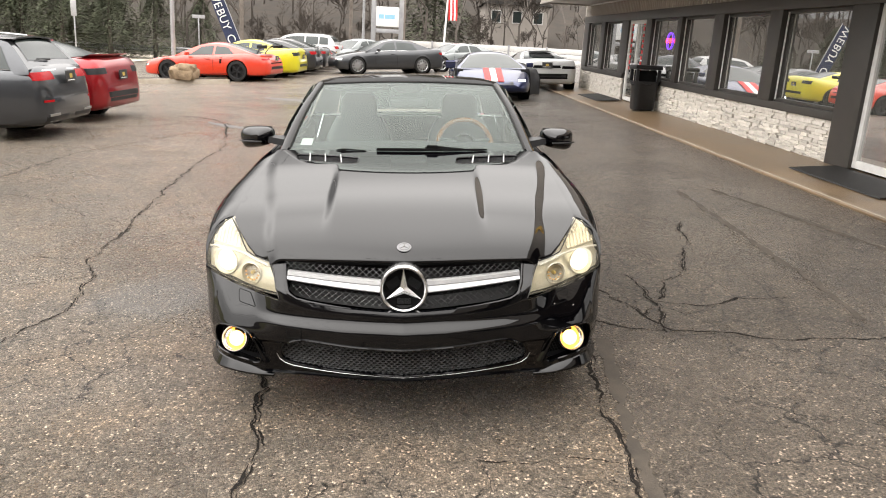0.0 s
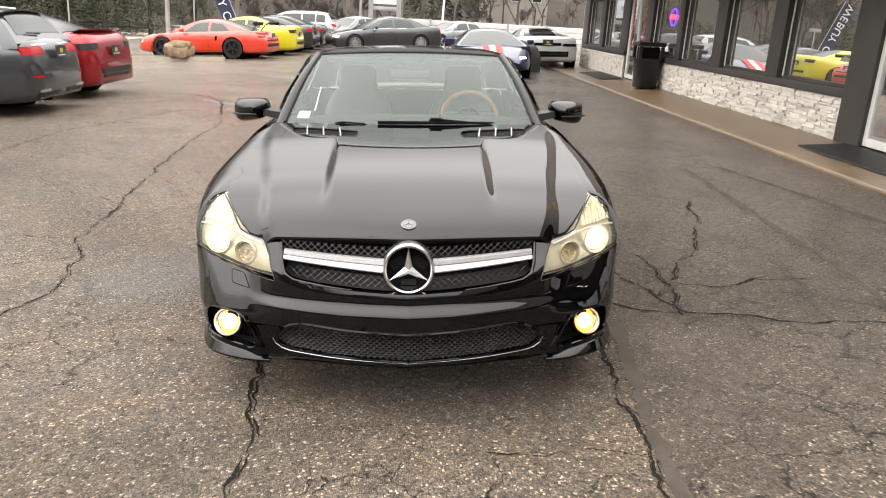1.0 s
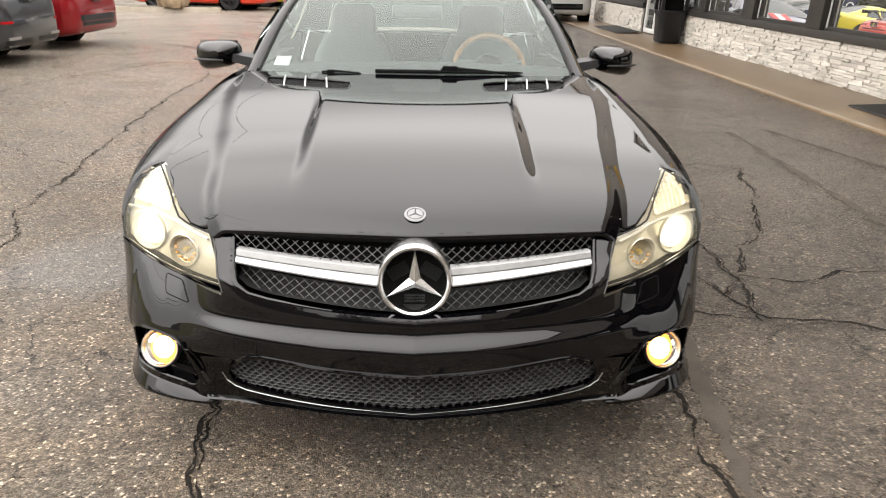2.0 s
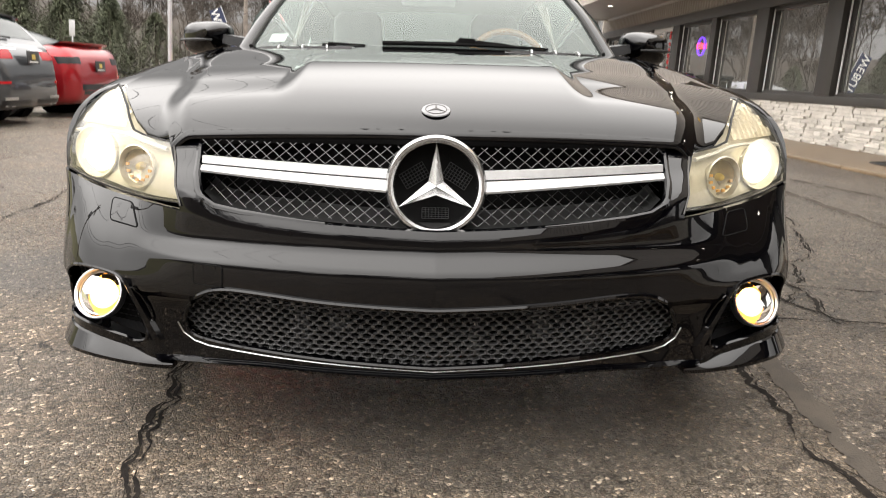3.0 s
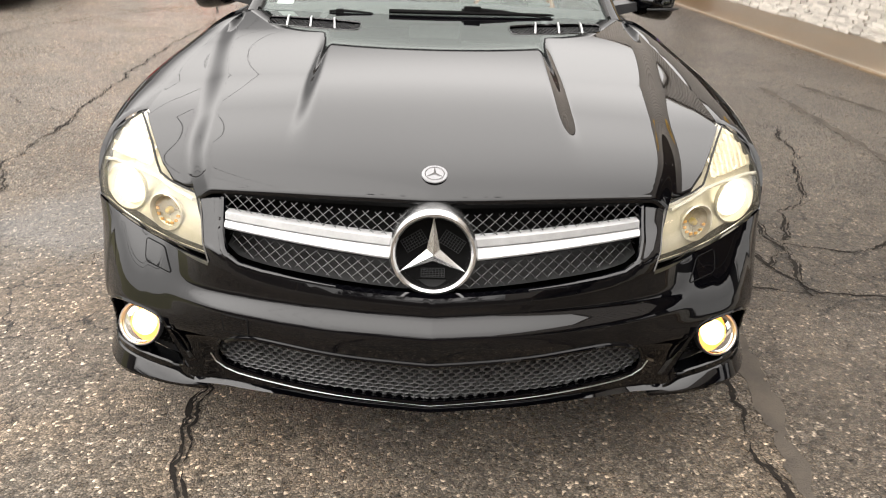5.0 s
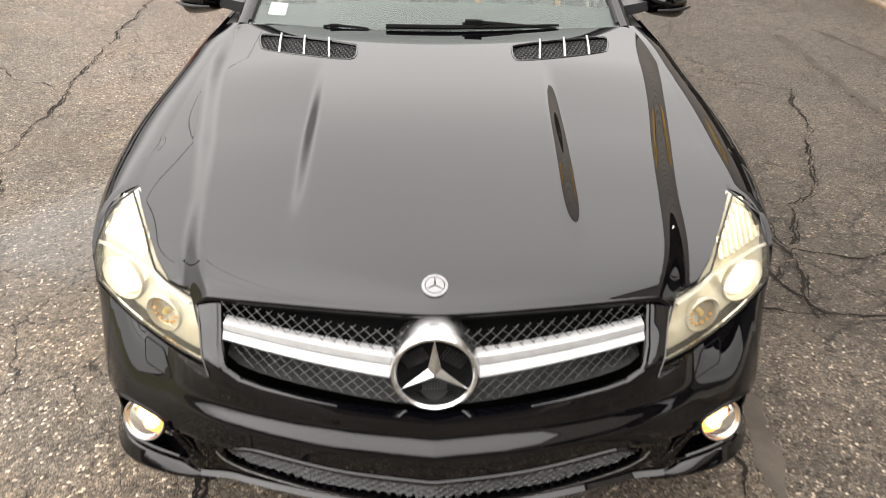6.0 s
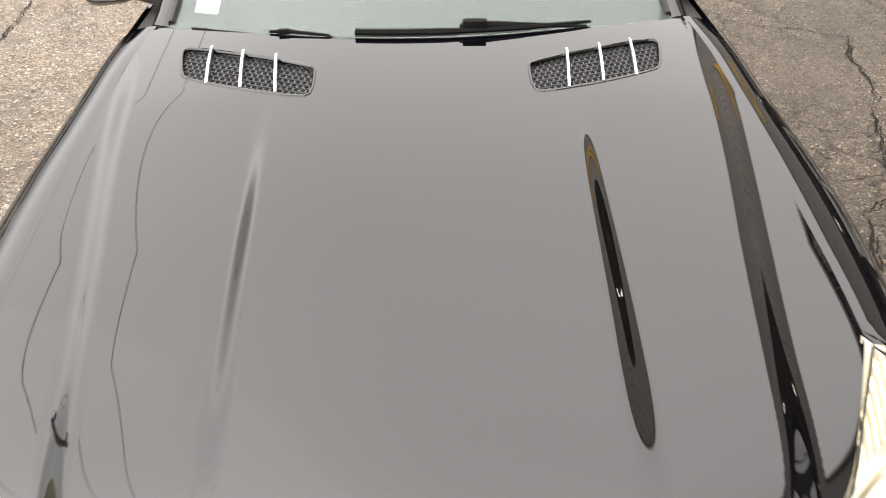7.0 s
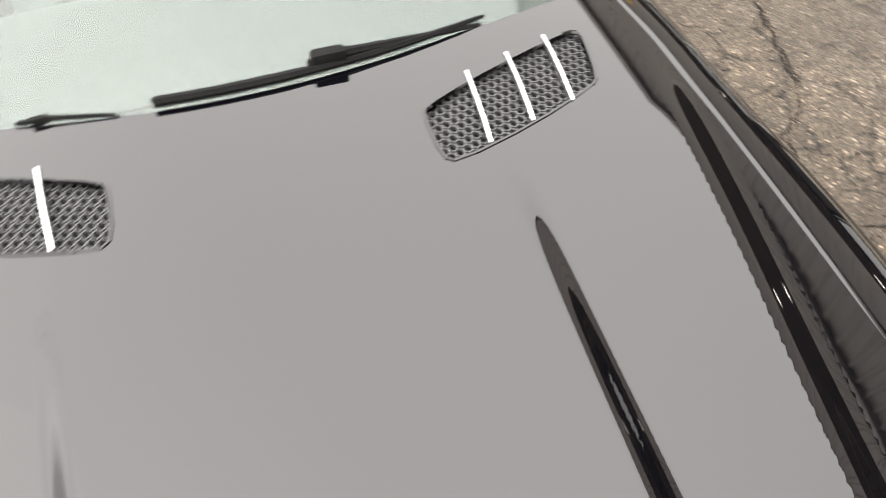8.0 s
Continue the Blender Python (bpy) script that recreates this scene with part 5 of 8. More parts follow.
    for k in range(6):
        bm.faces.new((hub, outer[k], outer[(k + 1) % 6]))
        bm.faces.new((under, outer[(k + 1) % 6], outer[k]))
    part("emblem_star", bm, M["polished"], root, "silver three-armed star", smooth=False)
    bm = bmesh.new()
    for c, w, h, rz in ((Vector((-0.040, 0.018, 0)), 0.05, 0.03, 0.55), (Vector((0.040, 0.018, 0)), 0.05, 0.03, -0.55), (Vector((0, -0.052, 0)), 0.05, 0.02, 0)):
        for i in range(9):
            for d in (0, 1):
                if d and i > 5:
                    continue
                u = (-w / 2 + w * i / 8, -h / 2, -w / 2 + w * i / 8, h / 2) if d == 0 else (-w / 2, -h / 2 + h * i / 5, w / 2, -h / 2 + h * i / 5)
                ends = []
                for x, y in ((u[0], u[1]), (u[2], u[3])):
                    ends.append(m @ (c + Vector((x * math.cos(rz) - y * math.sin(rz), x * math.sin(rz) + y * math.cos(rz), -0.036))))
                tube(bm, ends, 0.0007, 4)
    tagged(part("emblem_mesh", bm, M["plastic"], root, smooth=False), kind="stuff")
    # bonnet badge
    n = Vector((0, -math.sin(radians(24)), math.cos(radians(24))))
    c = Vector((0, 0.186, top_z(0, 0.186) + 0.0005))
    mb = Matrix.Translation(c) @ n.to_track_quat("Z", "Y").to_matrix().to_4x4()
    badge = part("bonnet_badge", lathe(bmesh.new(), [(0.0, 0.003), (0.018, 0.0032), (0.0215, 0.0028), (0.0275, 0.0022), (0.0285, 0.0)], 40, mb), M["badge"], car, "round silver bonnet badge")
    part("badge_ring", tube(bmesh.new(), [mb @ Vector((0.0205 * math.cos(a), 0.0205 * math.sin(a), 0.0032)) for a in np.linspace(0, 2 * math.pi, 32, endpoint=False)], 0.0010, 4, closed=True), M["darktrim"], badge)
    bm = bmesh.new()
    for k in range(3):
        a = math.pi / 2 + k * 2 * math.pi / 3
        tube(bm, [mb @ Vector((0, 0, 0.0036)), mb @ Vector((0.019 * math.cos(a), 0.019 * math.sin(a), 0.0034))], [0.0026, 0.0006], 4)
    part("badge_star", bm, M["darktrim"], badge)


grille()

def headlamps():
    for s in (-1, 1):
        loop = resample([(s * x, z) for x, z in LAMP], 0.02)
        unit = empty("headlamp", None, "lit xenon headlamp with a yellowed clear lens")
        unit.parent = car
        lens = part("lens", facing(panel(loop, [], 0.018, lambda x, z: (x, lamp_y(x, z) - 0.004, z), (0, 0.012, 0)), (0, -1, 0)), M["lens"], unit, sharp=60)
        lens.visible_shadow = False
        part("housing", facing(panel([(x * 0.99, z) for x, z in loop], [], 0.018, lambda x, z: (x, lamp_y(x, z) + 0.030 + 0.03 * math.exp(-((abs(x) - 0.70) ** 2 + (z - 0.60) ** 2) / 0.004), z)), (0, -1, 0)), M["lampbowl"], unit, "silvery lamp housing")
        part("gasket", tube(bmesh.new(), [(x, lamp_y(x, z) - 0.001, z) for x, z in loop], 0.0028, 5, closed=True), M["rubber"], unit)
        # main projector, inner lamp and turn signal
        for x, z, r, mat, nm, back in ((0.742, 0.600, 0.047, M["xenon"], "projector", 0.022), (0.612, 0.580, 0.037, M["innerbowl"], "inner_lamp", 0.018)):
            p = Vector((s * x, lamp_y(x, z) + back, z))
            m = Matrix.Translation(p) @ pose(0, 0, 0, 90, 0, s * 22)
            bowl = part(nm + "_bowl", lathe(bmesh.new(), [(r * 1.25, 0.010), (r * 1.18, 0.012), (r * 1.05, 0.0), (r, -0.01)], 32, m), M["lampbowl"], unit)
            part(nm, lathe(bmesh.new(), [(0.0, 0.012), (r * 0.5, 0.010), (r * 0.85, 0.003), (r, -0.008)] if nm == "projector" else [(0.0, -0.010), (r * 0.5, -0.008), (r * 0.85, -0.002), (r, 0.002)], 28, m), mat, bowl)
            if nm == "inner_lamp":
                part("bulb", lathe(bmesh.new(), [(0.0, 0.008), (0.006, 0.006), (0.009, -0.002), (0.008, -0.010)], 16, m), M["brass"], bowl, "amber bulb")
                for k in range(7):
                    a = math.pi * (0.95 + 0.16 * k)
                    part("facet", boxed(-0.004, 0.004, -0.003, 0.003, 0.0, 0.004, 0.001, m @ Matrix.Translation((0.78 * r * math.cos(a), 0.78 * r * math.sin(a), 0.001))), M["amber"], bowl)
        # the turn signal in the upper corner: a fluted reflector behind a pale divider
        for k in range(8):
            x = 0.690 + 0.017 * k
            z0, z1 = 0.655 + 0.05 * (x - 0.69), min(0.690 + 0.55 * (x - 0.69), 0.735 - 1.6 * max(0.0, x - 0.775))
            rows = [[(s * (x + d), lamp_y(x, z) + o, z) for d, o in ((-0.0085, 0.0185), (0.0, 0.0160), (0.0085, 0.0185))] for z in np.linspace(z0, z1, 4)]
            part("flute", facing(grid_mesh(rows), (0, -1, 0)), M["innerbowl"], unit, smooth=False)
        line = [(0.838, 0.640), (0.80, 0.645), (0.74, 0.646), (0.69, 0.644), (0.650, 0.640), (0.60, 0.628), (0.545, 0.618)]
        part("divider", tube(bmesh.new(), [(s * x, lamp_y(x, z) + 0.010, z) for x, z in line], 0.0045, 6), M["whitetrim"], unit, "pale divider between the lamps")


headlamps()

X_SIDE = Curve((0.44, 0.842), (0.56, 0.867), (0.7, 0.887), (0.85, 0.903), (0.95, 0.909), (1.1, 0.908), (1.3, 0.898), (1.62, 0.892))
Z_SIDE = Curve((0.44, 0.60), (0.6, 0.645), (0.95, 0.690), (1.3, 0.70), (1.62, 0.71))
X_SHUT = Curve((0.44, 0.742), (0.585, 0.752), (1.0, 0.755), (1.48, 0.746), (1.64, 0.733))


def wing(y, v, s):
    """The wing: v up to 1 is its side, beyond that its rounded top towards the bonnet."""
    xs, zs, xe = X_SIDE(y), Z_SIDE(y), X_SHUT(y) + 0.004
    if v <= 1:
        z = 0.20 + v * (zs - 0.20)
        flare = 0.010 * math.exp(-((math.hypot(y - 0.93, z - 0.33) - 0.37) / 0.035) ** 2)
        return Vector((s * (xs - 0.035 * (1 - v) ** 2 + flare), y, z))
    u = (v - 1) / 0.6 * math.pi / 2
    zt = top_z(xe, y)
    x = xe + (xs - xe) * math.cos(u) ** 0.9 if u < math.pi / 2 - 1e-6 else xe
    return Vector((s * x, y, zs + (zt - zs) * math.sin(u)))


def wings():
    for s in (-1, 1):
        arch = []
        for a in np.linspace(radians(150), radians(-18), 26):
            y, z = 0.93 + 0.362 * math.cos(a), 0.33 + 0.362 * math.sin(a)
            arch.append((y, (z - 0.20) / (Z_SIDE(y) - 0.20)))
        loop = [(0.600, 1.6), (0.575, 1.45), (0.540, 1.30), (0.505, 1.12), (0.480, 1.0), (0.470, 0.93), (0.475, 0.892)] + arch
        loop += [(1.30, 0.02), (1.64, 0.02), (1.64, 0.6), (1.64, 1.0), (1.66, 1.3), (1.69, 1.6), (1.5, 1.6), (1.2, 1.6), (0.9, 1.6)]
        bm = panel(loop, [], 0.022, lambda y, v: wing(y, v, s), (-s * 0.012, 0, 0))
        w = part("front_wing", facing(bm, (s, 0, 0.3)), M["black"], car, "black front wing", sharp=50)
        part("arch_liner", facing(grid_mesh([[(s * x, 0.93 + 0.37 * math.cos(a), 0.33 + 0.37 * math.sin(a)) for x in (0.60, 0.87)] for a in np.linspace(math.pi * 1.1, -0.1, 20)]), (0, 0, -1)), M["dark"], w)
        # side vent behind the wheel
        for k in range(2):
            part("wing_vent", boxed(s * 0.892, s * 0.902, 1.34 + 0.07 * k, 1.38 + 0.07 * k, 0.50, 0.66, 0.004), M["satin"], w)


wings()


def side_loft(ys, row):
    return grid_mesh([row(y) for y in ys])


def body_sides():
    belt = Curve((1.62, 0.875), (2.2, 0.895), (3.0, 0.905), (3.6, 0.93), (4.1, 0.93), (4.45, 0.90))
    half = Curve((1.62, 0.892), (2.4, 0.890), (3.0, 0.897), (3.49, 0.912), (4.0, 0.885), (4.35, 0.80), (4.5, 0.70))
    for s in (-1, 1):
        def skin(y, v):
            z = 0.20 + v * (belt(y) - 0.20)
            x = half(y) - 0.04 * (1 - min(1, v / 0.5)) ** 2 - 0.10 * sm((v - 0.62) / 0.5) ** 1.3
            return Vector((s * x, y, z))
        door = [(1.645, 0.08), (2.0, 0.08), (2.84, 0.08), (2.90, 0.5), (2.88, 1.0), (2.3, 1.0), (1.645, 1.0)]
        d = part("door", facing(panel(door, [], 0.05, skin, (-s * 0.012, 0, 0)), (s, 0, 0)), M["black"], car, "black door", sharp=50)
        part("handle", boxed(s * 0.885, s * 0.905, 2.62, 2.80, 0.70, 0.725, 0.006), M["black"], d)
        part("sill_panel", facing(panel([(1.60, 0.0), (3.05, 0.0), (3.05, 0.075), (1.60, 0.075)], [], 0.05, skin, (-s * 0.02, 0, 0)), (s, 0, 0)), M["black"], car)
        arch = [(3.49 + 0.362 * math.cos(a), (0.33 + 0.362 * math.sin(a) - 0.2) / (belt(3.49) - 0.2)) for a in np.linspace(radians(195), radians(-15), 24)]
        quarter = [(2.905, 1.0), (2.925, 0.5), (2.86, 0.085), (3.09, 0.085)] + arch + [(4.0, 0.1), (4.44, 0.12), (4.47, 0.5), (4.45, 1.0), (3.6, 1.0)]
        q = part("rear_quarter", facing(panel(quarter, [], 0.045, skin, (-s * 0.012, 0, 0)), (s, 0, 0)), M["black"], car, "black rear quarter", sharp=50)
        part("arch_liner", facing(grid_mesh([[(s * x, 3.49 + 0.37 * math.cos(a), 0.33 + 0.37 * math.sin(a)) for x in (0.60, 0.875)] for a in np.linspace(math.pi * 1.1, -0.1, 20)]), (0, 0, -1)), M["dark"], q)
        # shoulder, rear deck side
        part("shoulder", facing(side_loft(np.linspace(1.68, 2.9, 14), lambda y: [(s * (half(y) - 0.1), y, belt(y)), (s * (half(y) - 0.16), y, belt(y) + 0.008)]), (0, 0, 1)), M["rubber"], car)
    deck = Curve((3.3, 0.985), (3.6, 0.985), (4.0, 0.965), (4.3, 0.94), (4.47, 0.90))
    rows = []
    for y in np.linspace(3.28, 4.47, 16):
        w = half(y) - 0.10
        rows.append([(w * a, y, belt(y) + (deck(y) - belt(y)) * (1 - abs(a) ** 2.5)) for a in np.linspace(-1, 1, 21)])
    part("boot_lid", facing(grid_mesh(rows), (0, 0, 1)), M["black"], car, "black boot lid")
    rows = []
    for z in np.linspace(0.22, 0.90, 10):
        t = (z - 0.22) / 0.68
        back = 4.50 + 0.035 * math.sin(math.pi * t) - 0.04 * t
        rows.append([((half(4.44) - 0.02 - 0.09 * sm((t - 0.6) / 0.4)) * a, back - 0.10 * abs(a) ** 3, z) for a in np.linspace(-1, 1, 25)])
    tail = part("rear_bumper", facing(grid_mesh(rows), (0, 1, 0)), M["black"], car, "black tail panel")
    for s in (-1, 1):
        part("tail_lamp", boxed(s * 0.40, s * 0.68, 4.49, 4.535, 0.70, 0.82, 0.02), M["taillight"], tail)
    part("underbody", boxed(-0.78, 0.78, 0.80, 4.4, 0.20, 0.24), M["dark"], car, smooth=False)
    part("undertray", boxed(-0.50, 0.50, 0.20, 0.80, 0.20, 0.23), M["dark"], car, smooth=False)
    part("engine_bay", boxed(-0.60, 0.60, 0.42, 1.45, 0.24, 0.60), M["dark"], car, smooth=False)


body_sides()


def wheel_unit(name, s, y, side=0.86, r=0.33, parent=None, rim_mat=None, spokes=5):
    w = empty(name)
    w.parent = parent
    w.matrix_basis = Matrix.Translation((s * side, y, r)) @ pose(0, 0, 0, 0, 90 * s, 0)
    part("tyre", lathe(bmesh.new(), [(r * 0.70, -0.20), (r * 0.93, -0.205), (r, -0.17), (r, -0.05), (r * 0.94, -0.005), (r * 0.72, 0.0), (r * 0.70, -0.02)], 36), M["rubber"], w)
    bm = lathe(bmesh.new(), [(r * 0.71, -0.18), (r * 0.68, -0.03), (r * 0.72, -0.006), (r * 0.70, -0.004), (r * 0.64, -0.03)], 36)
    for k in range(spokes):
        a = 2 * math.pi * k / spokes
        for da in (-0.11, 0.11):
            p = [Vector((q * math.cos(a + da * f), q * math.sin(a + da * f), -0.03 + 0.012 * (1 - q / r))) for q, f in ((0.05, 1.8), (r * 0.4, 1.1), (r * 0.68, 1.0))]
            tube(bm, p, [0.022, 0.018, 0.016], 6)
    lathe(bm, [(0.0, -0.012), (0.05, -0.016), (0.065, -0.03)], 20)
    part("rim", bm, rim_mat or M["alloy"], w)
    part("disc", lathe(bmesh.new(), [(0.0, -0.09), (r * 0.66, -0.09)], 24), M["blackalloy"], w)
    return w


for s in (-1, 1):
    for y in (0.93, 3.49):
        wheel_unit("wheel", s, y, 0.885, 0.33, car)


def ws_point(u, v):
    """The windscreen: u from -1 to 1 across, v from its foot to its head."""
    foot = Vector((0.70 * u, 1.552 + 0.160 * abs(u) ** 2, 0.914 - 0.010 * u * u))
    head = Vector((0.565 * u, 2.245 + 0.075 * u * u, 1.268 - 0.020 * u * u))
    p = foot.lerp(head, v)
    bulge = 0.028 * math.sin(math.pi * v)
    return p + Vector((0, -bulge * 0.45, bulge))


def glasshouse():
    rows = [[ws_point(u, v) for u in np.linspace(-1, 1, 33)] for v in np.linspace(-0.07, 1, 16)]
    ws = part("windscreen", facing(grid_mesh(rows), (0, -1, 1)), M["windscreen"], car, "windscreen mirroring the pale sky", sharp=180)
    ws.visible_shadow = False
    part("cowl", facing(grid_mesh([[ws_point(u, 0.02) + Vector((0, dy, dz)) for u in np.linspace(-1, 1, 25)] for dy, dz in ((-0.12, -0.09), (-0.06, -0.07), (-0.03, -0.05))]), (0, 0, 1)), M["plastic"], car)
    part("head_seal", tube(bmesh.new(), [ws_point(u, 1.0) + Vector((0, 0.003, 0.003)) for u in np.linspace(-1, 1, 25)], 0.006, 6), M["rubber"], car)
    part("sticker", facing(grid_mesh([[ws_point(u, v) + Vector((0, 0.012, -0.006)) for u in (-0.90, -0.80)] for v in (0.06, 0.14)]), (0, -1, 1)), M["whitetrim"], ws, "pale paper sticker inside the glass", smooth=False)
    for s in (-1, 1):
        rows = []
        for v in np.linspace(-0.03, 1.02, 15):
            p = ws_point(s, min(1, max(0, v))) + (ws_point(s, 1) - ws_point(s, 0)) * (v - min(1, max(0, v)))
            w = 0.050 - 0.016 * v
            rows.append([p + Vector((-s * 0.016, 0.004, 0.003)), p + Vector((0, -0.004, 0.010)), p + Vector((s * w * 0.6, 0.012, 0.008)), p + Vector((s * w, 0.045, -0.012)), p + Vector((s * w * 0.7, 0.075, -0.03)), p + Vector((-s * 0.012, 0.05, -0.02))])
        part("windscreen_pillar", facing(grid_mesh(rows, closed=True), (s, -1, 0)), M["black"], car, "black windscreen pillar", sharp=60)
        part("pillar_seal", tube(bmesh.new(), [ws_point(s * 0.975, v) + Vector((0, -0.001, 0.004)) for v in np.linspace(0, 1, 15)], 0.0085, 6), M["rubber"], car)
    # roof, rear window, side windows
    roof = Curve((2.25, 1.278), (2.5, 1.298), (2.8, 1.303), (3.1, 1.285), (3.3, 1.245))
    wide = Curve((2.25, 0.60), (2.6, 0.595), (3.0, 0.585), (3.3, 0.565))
    rows = []
    for y in np.linspace(2.25, 3.3, 18):
        rows.append([(wide(y) * a, y + 0.075 * a * a * (1 - (y - 2.25) / 1.05), roof(y) - 0.028 * a * a - 0.012 * sm((abs(a) - 0.85) / 0.15)) for a in np.linspace(-1, 1, 25)])
    part("hardtop", facing(grid_mesh(rows), (0, 0, 1)), M["black"], car, "black folding hardtop, closed", sharp=60)
    inner = [[(p[0] * 0.97, p[1] + 0.01, p[2] - 0.03) for p in row] for row in rows]
    part("headlining", facing(grid_mesh(inner), (0, 0, -1)), M["leather"], car, "grey headlining")
    back = []
    for v in np.linspace(0, 1, 8):
        back.append([Vector((0.52 * a, 3.30, 1.238 - 0.03 * a * a)).lerp(Vector((0.60 * a, 3.75, 1.0 - 0.03 * a * a)), v) for a in np.linspace(-1, 1, 15)])
    part("rear_window", facing(grid_mesh(back), (0, 1, 1)), M["windscreen"], car).visible_shadow = False
    for s in (-1, 1):
        rows = []
        for y in np.linspace(1.95, 3.05, 12):
            t = (y - 1.95) / 0.5
            zt = min(1.245, 0.90 + 0.62 * (y - 1.72)) if y < 2.35 else 1.245 - 0.02 * (y - 2.35)
            rows.append([(s * 0.785, y, 0.895), (s * (0.785 - 0.17 * (zt - 0.895) / 0.35), y, zt)])
        part("side_window", facing(grid_mesh(rows), (s, 0, 0)), M["windscreen"], car).visible_shadow = False
        rows = []
        for v in np.linspace(0, 1, 8):
            a, b = Vector((s * 0.61, 3.05, 1.245)), Vector((s * 0.77, 3.05, 0.90))
            c, d = Vector((s * 0.52, 3.32, 1.21)), Vector((s * 0.62, 3.80, 0.96))
            rows.append([a.lerp(b, v), a.lerp(b, v).lerp(c.lerp(d, v), 0.5) + Vector((s * 0.02, 0, 0.01)), c.lerp(d, v)])
        part("rear_pillar", facing(grid_mesh(rows), (s, 0, 0.3)), M["black"], car)
    # tinted band with the mirror's foot, and the inner mirror
    loop = rounded([(-0.14, 0.985), (0.14, 0.985), (0.075, 0.87), (0.06, 0.80), (-0.06, 0.80), (-0.075, 0.87)], 2)
    bm = bmesh.new()
    bm.faces.new([bm.verts.new(ws_point(x / 0.565, v) + Vector((0, 0.01, -0.006))) for x, v in loop])
    part("sensor_housing", bm, M["plastic"], car, smooth=False)
    part("inner_mirror", boxed(-0.12, 0.12, 2.13, 2.16, 1.115, 1.175, 0.02), M["leather"], car, "grey inner mirror")
    for s in (-1, 1):
        part("sun_visor", boxed(s * 0.13, s * 0.50, 2.27, 2.40, 1.218, 1.232, 0.006, Matrix.Identity(4)), M["leather"], car, "pale grey sun visor")


glasshouse()


def wipers():
    for x0, hub, x1, z, slim in ((-0.172, 0.14, 0.452, 0.003, 1.0), (-0.62, -0.36, -0.215, -0.011, 0.5)):
        def at(x, h):
            u = x / 0.70
            p = ws_point(u, 0.014)
            return Vector((x, p.y - 0.004 + 0.9 * h, p.z + h))
        w = empty("wiper")
        w.parent = car
        part("blade", tube(bmesh.new(), [at(x, z) for x in np.linspace(x0, x1, 12)], [slim * r for r in [0.009] * 5 + [0.0075] * 4 + [0.006, 0.005, 0.003]], 6), M["dark"], w)
        part("arm", tube(bmesh.new(), [at(hub - 0.04, z + 0.008), at(hub + 0.02, z + 0.011), at(hub + 0.12, z + 0.006), at(min(x1, hub + 0.30), z - 0.010)], [slim * r for r in (0.008, 0.010, 0.007, 0.004)], 6), M["dark"], w)
        c = at(hub, z + 0.010)
        part("hinge", boxed(c.x - 0.032 * slim, c.x + 0.030 * slim, c.y - 0.012 * slim, c.y + 0.014 * slim, c.z - 0.008, c.z + 0.014 * slim, 0.003), M["dark"], w)


wipers()


def mirrors():
    for s in (-1, 1):
        rows = []
        for t in np.linspace(0, 1, 12):
            ang = math.pi * t
            y = 1.80 + 0.15 * t
            k = (math.sin(min(math.pi / 2, ang * 0.62 + 0.12))) ** 0.6
            ring = []
            for a in np.linspace(0, 2 * math.pi, 24, endpoint=False):
                cx, cz = abs(math.cos(a)) ** 0.62 * (1 if math.cos(a) >= 0 else -1), abs(math.sin(a)) ** 0.72 * (1 if math.sin(a) >= 0 else -1)
                x = 0.905 + 0.102 * k * cx
                z = 0.957 + (0.054 if cz > 0 else 0.086 - 0.03 * (1 - cx) * 0.5) * k * cz + 0.006 * (1 - cx) * 0.5
                ring.append((s * x, y + 0.035 * (cx + 1) * 0.5, z))
            rows.append(ring)
        bm = grid_mesh(rows, closed=True)
        bmesh.ops.holes_fill(bm, edges=bm.edges[:])
        bmesh.ops.recalc_face_normals(bm, faces=bm.faces[:])
        m = part("door_mirror", bm, M["black"], car, "black door mirror with a dark lower shell", sharp=60)
        part("indicator", tube(bmesh.new(), [(s * x, y - 0.006, 0.935) for x, y in ((0.86, 1.817), (0.92, 1.822), (0.97, 1.85), (1.005, 1.89))], [0.004, 0.006, 0.006, 0.004], 6), M["plastic"], m)
        part("mirror_glass", boxed(s * 0.82, s * 0.99, 1.945, 1.952, 0.915, 1.012), M["chrome"], m, smooth=False)
        bm = bmesh.new()
        grid_mesh([[(s * 0.735, 1.83, 0.905), (s * 0.735, 1.95, 0.905), (s * 0.735, 1.95, 0.955), (s * 0.735, 1.84, 0.945)], [(s * 0.83, 1.85, 0.925), (s * 0.83, 1.92, 0.925), (s * 0.83, 1.92, 0.965), (s * 0.83, 1.85, 0.96)]], bm, closed=True)
        bmesh.ops.recalc_face_normals(bm, faces=bm.faces[:])
        part("stalk", bm, M["plastic"], m)


mirrors()


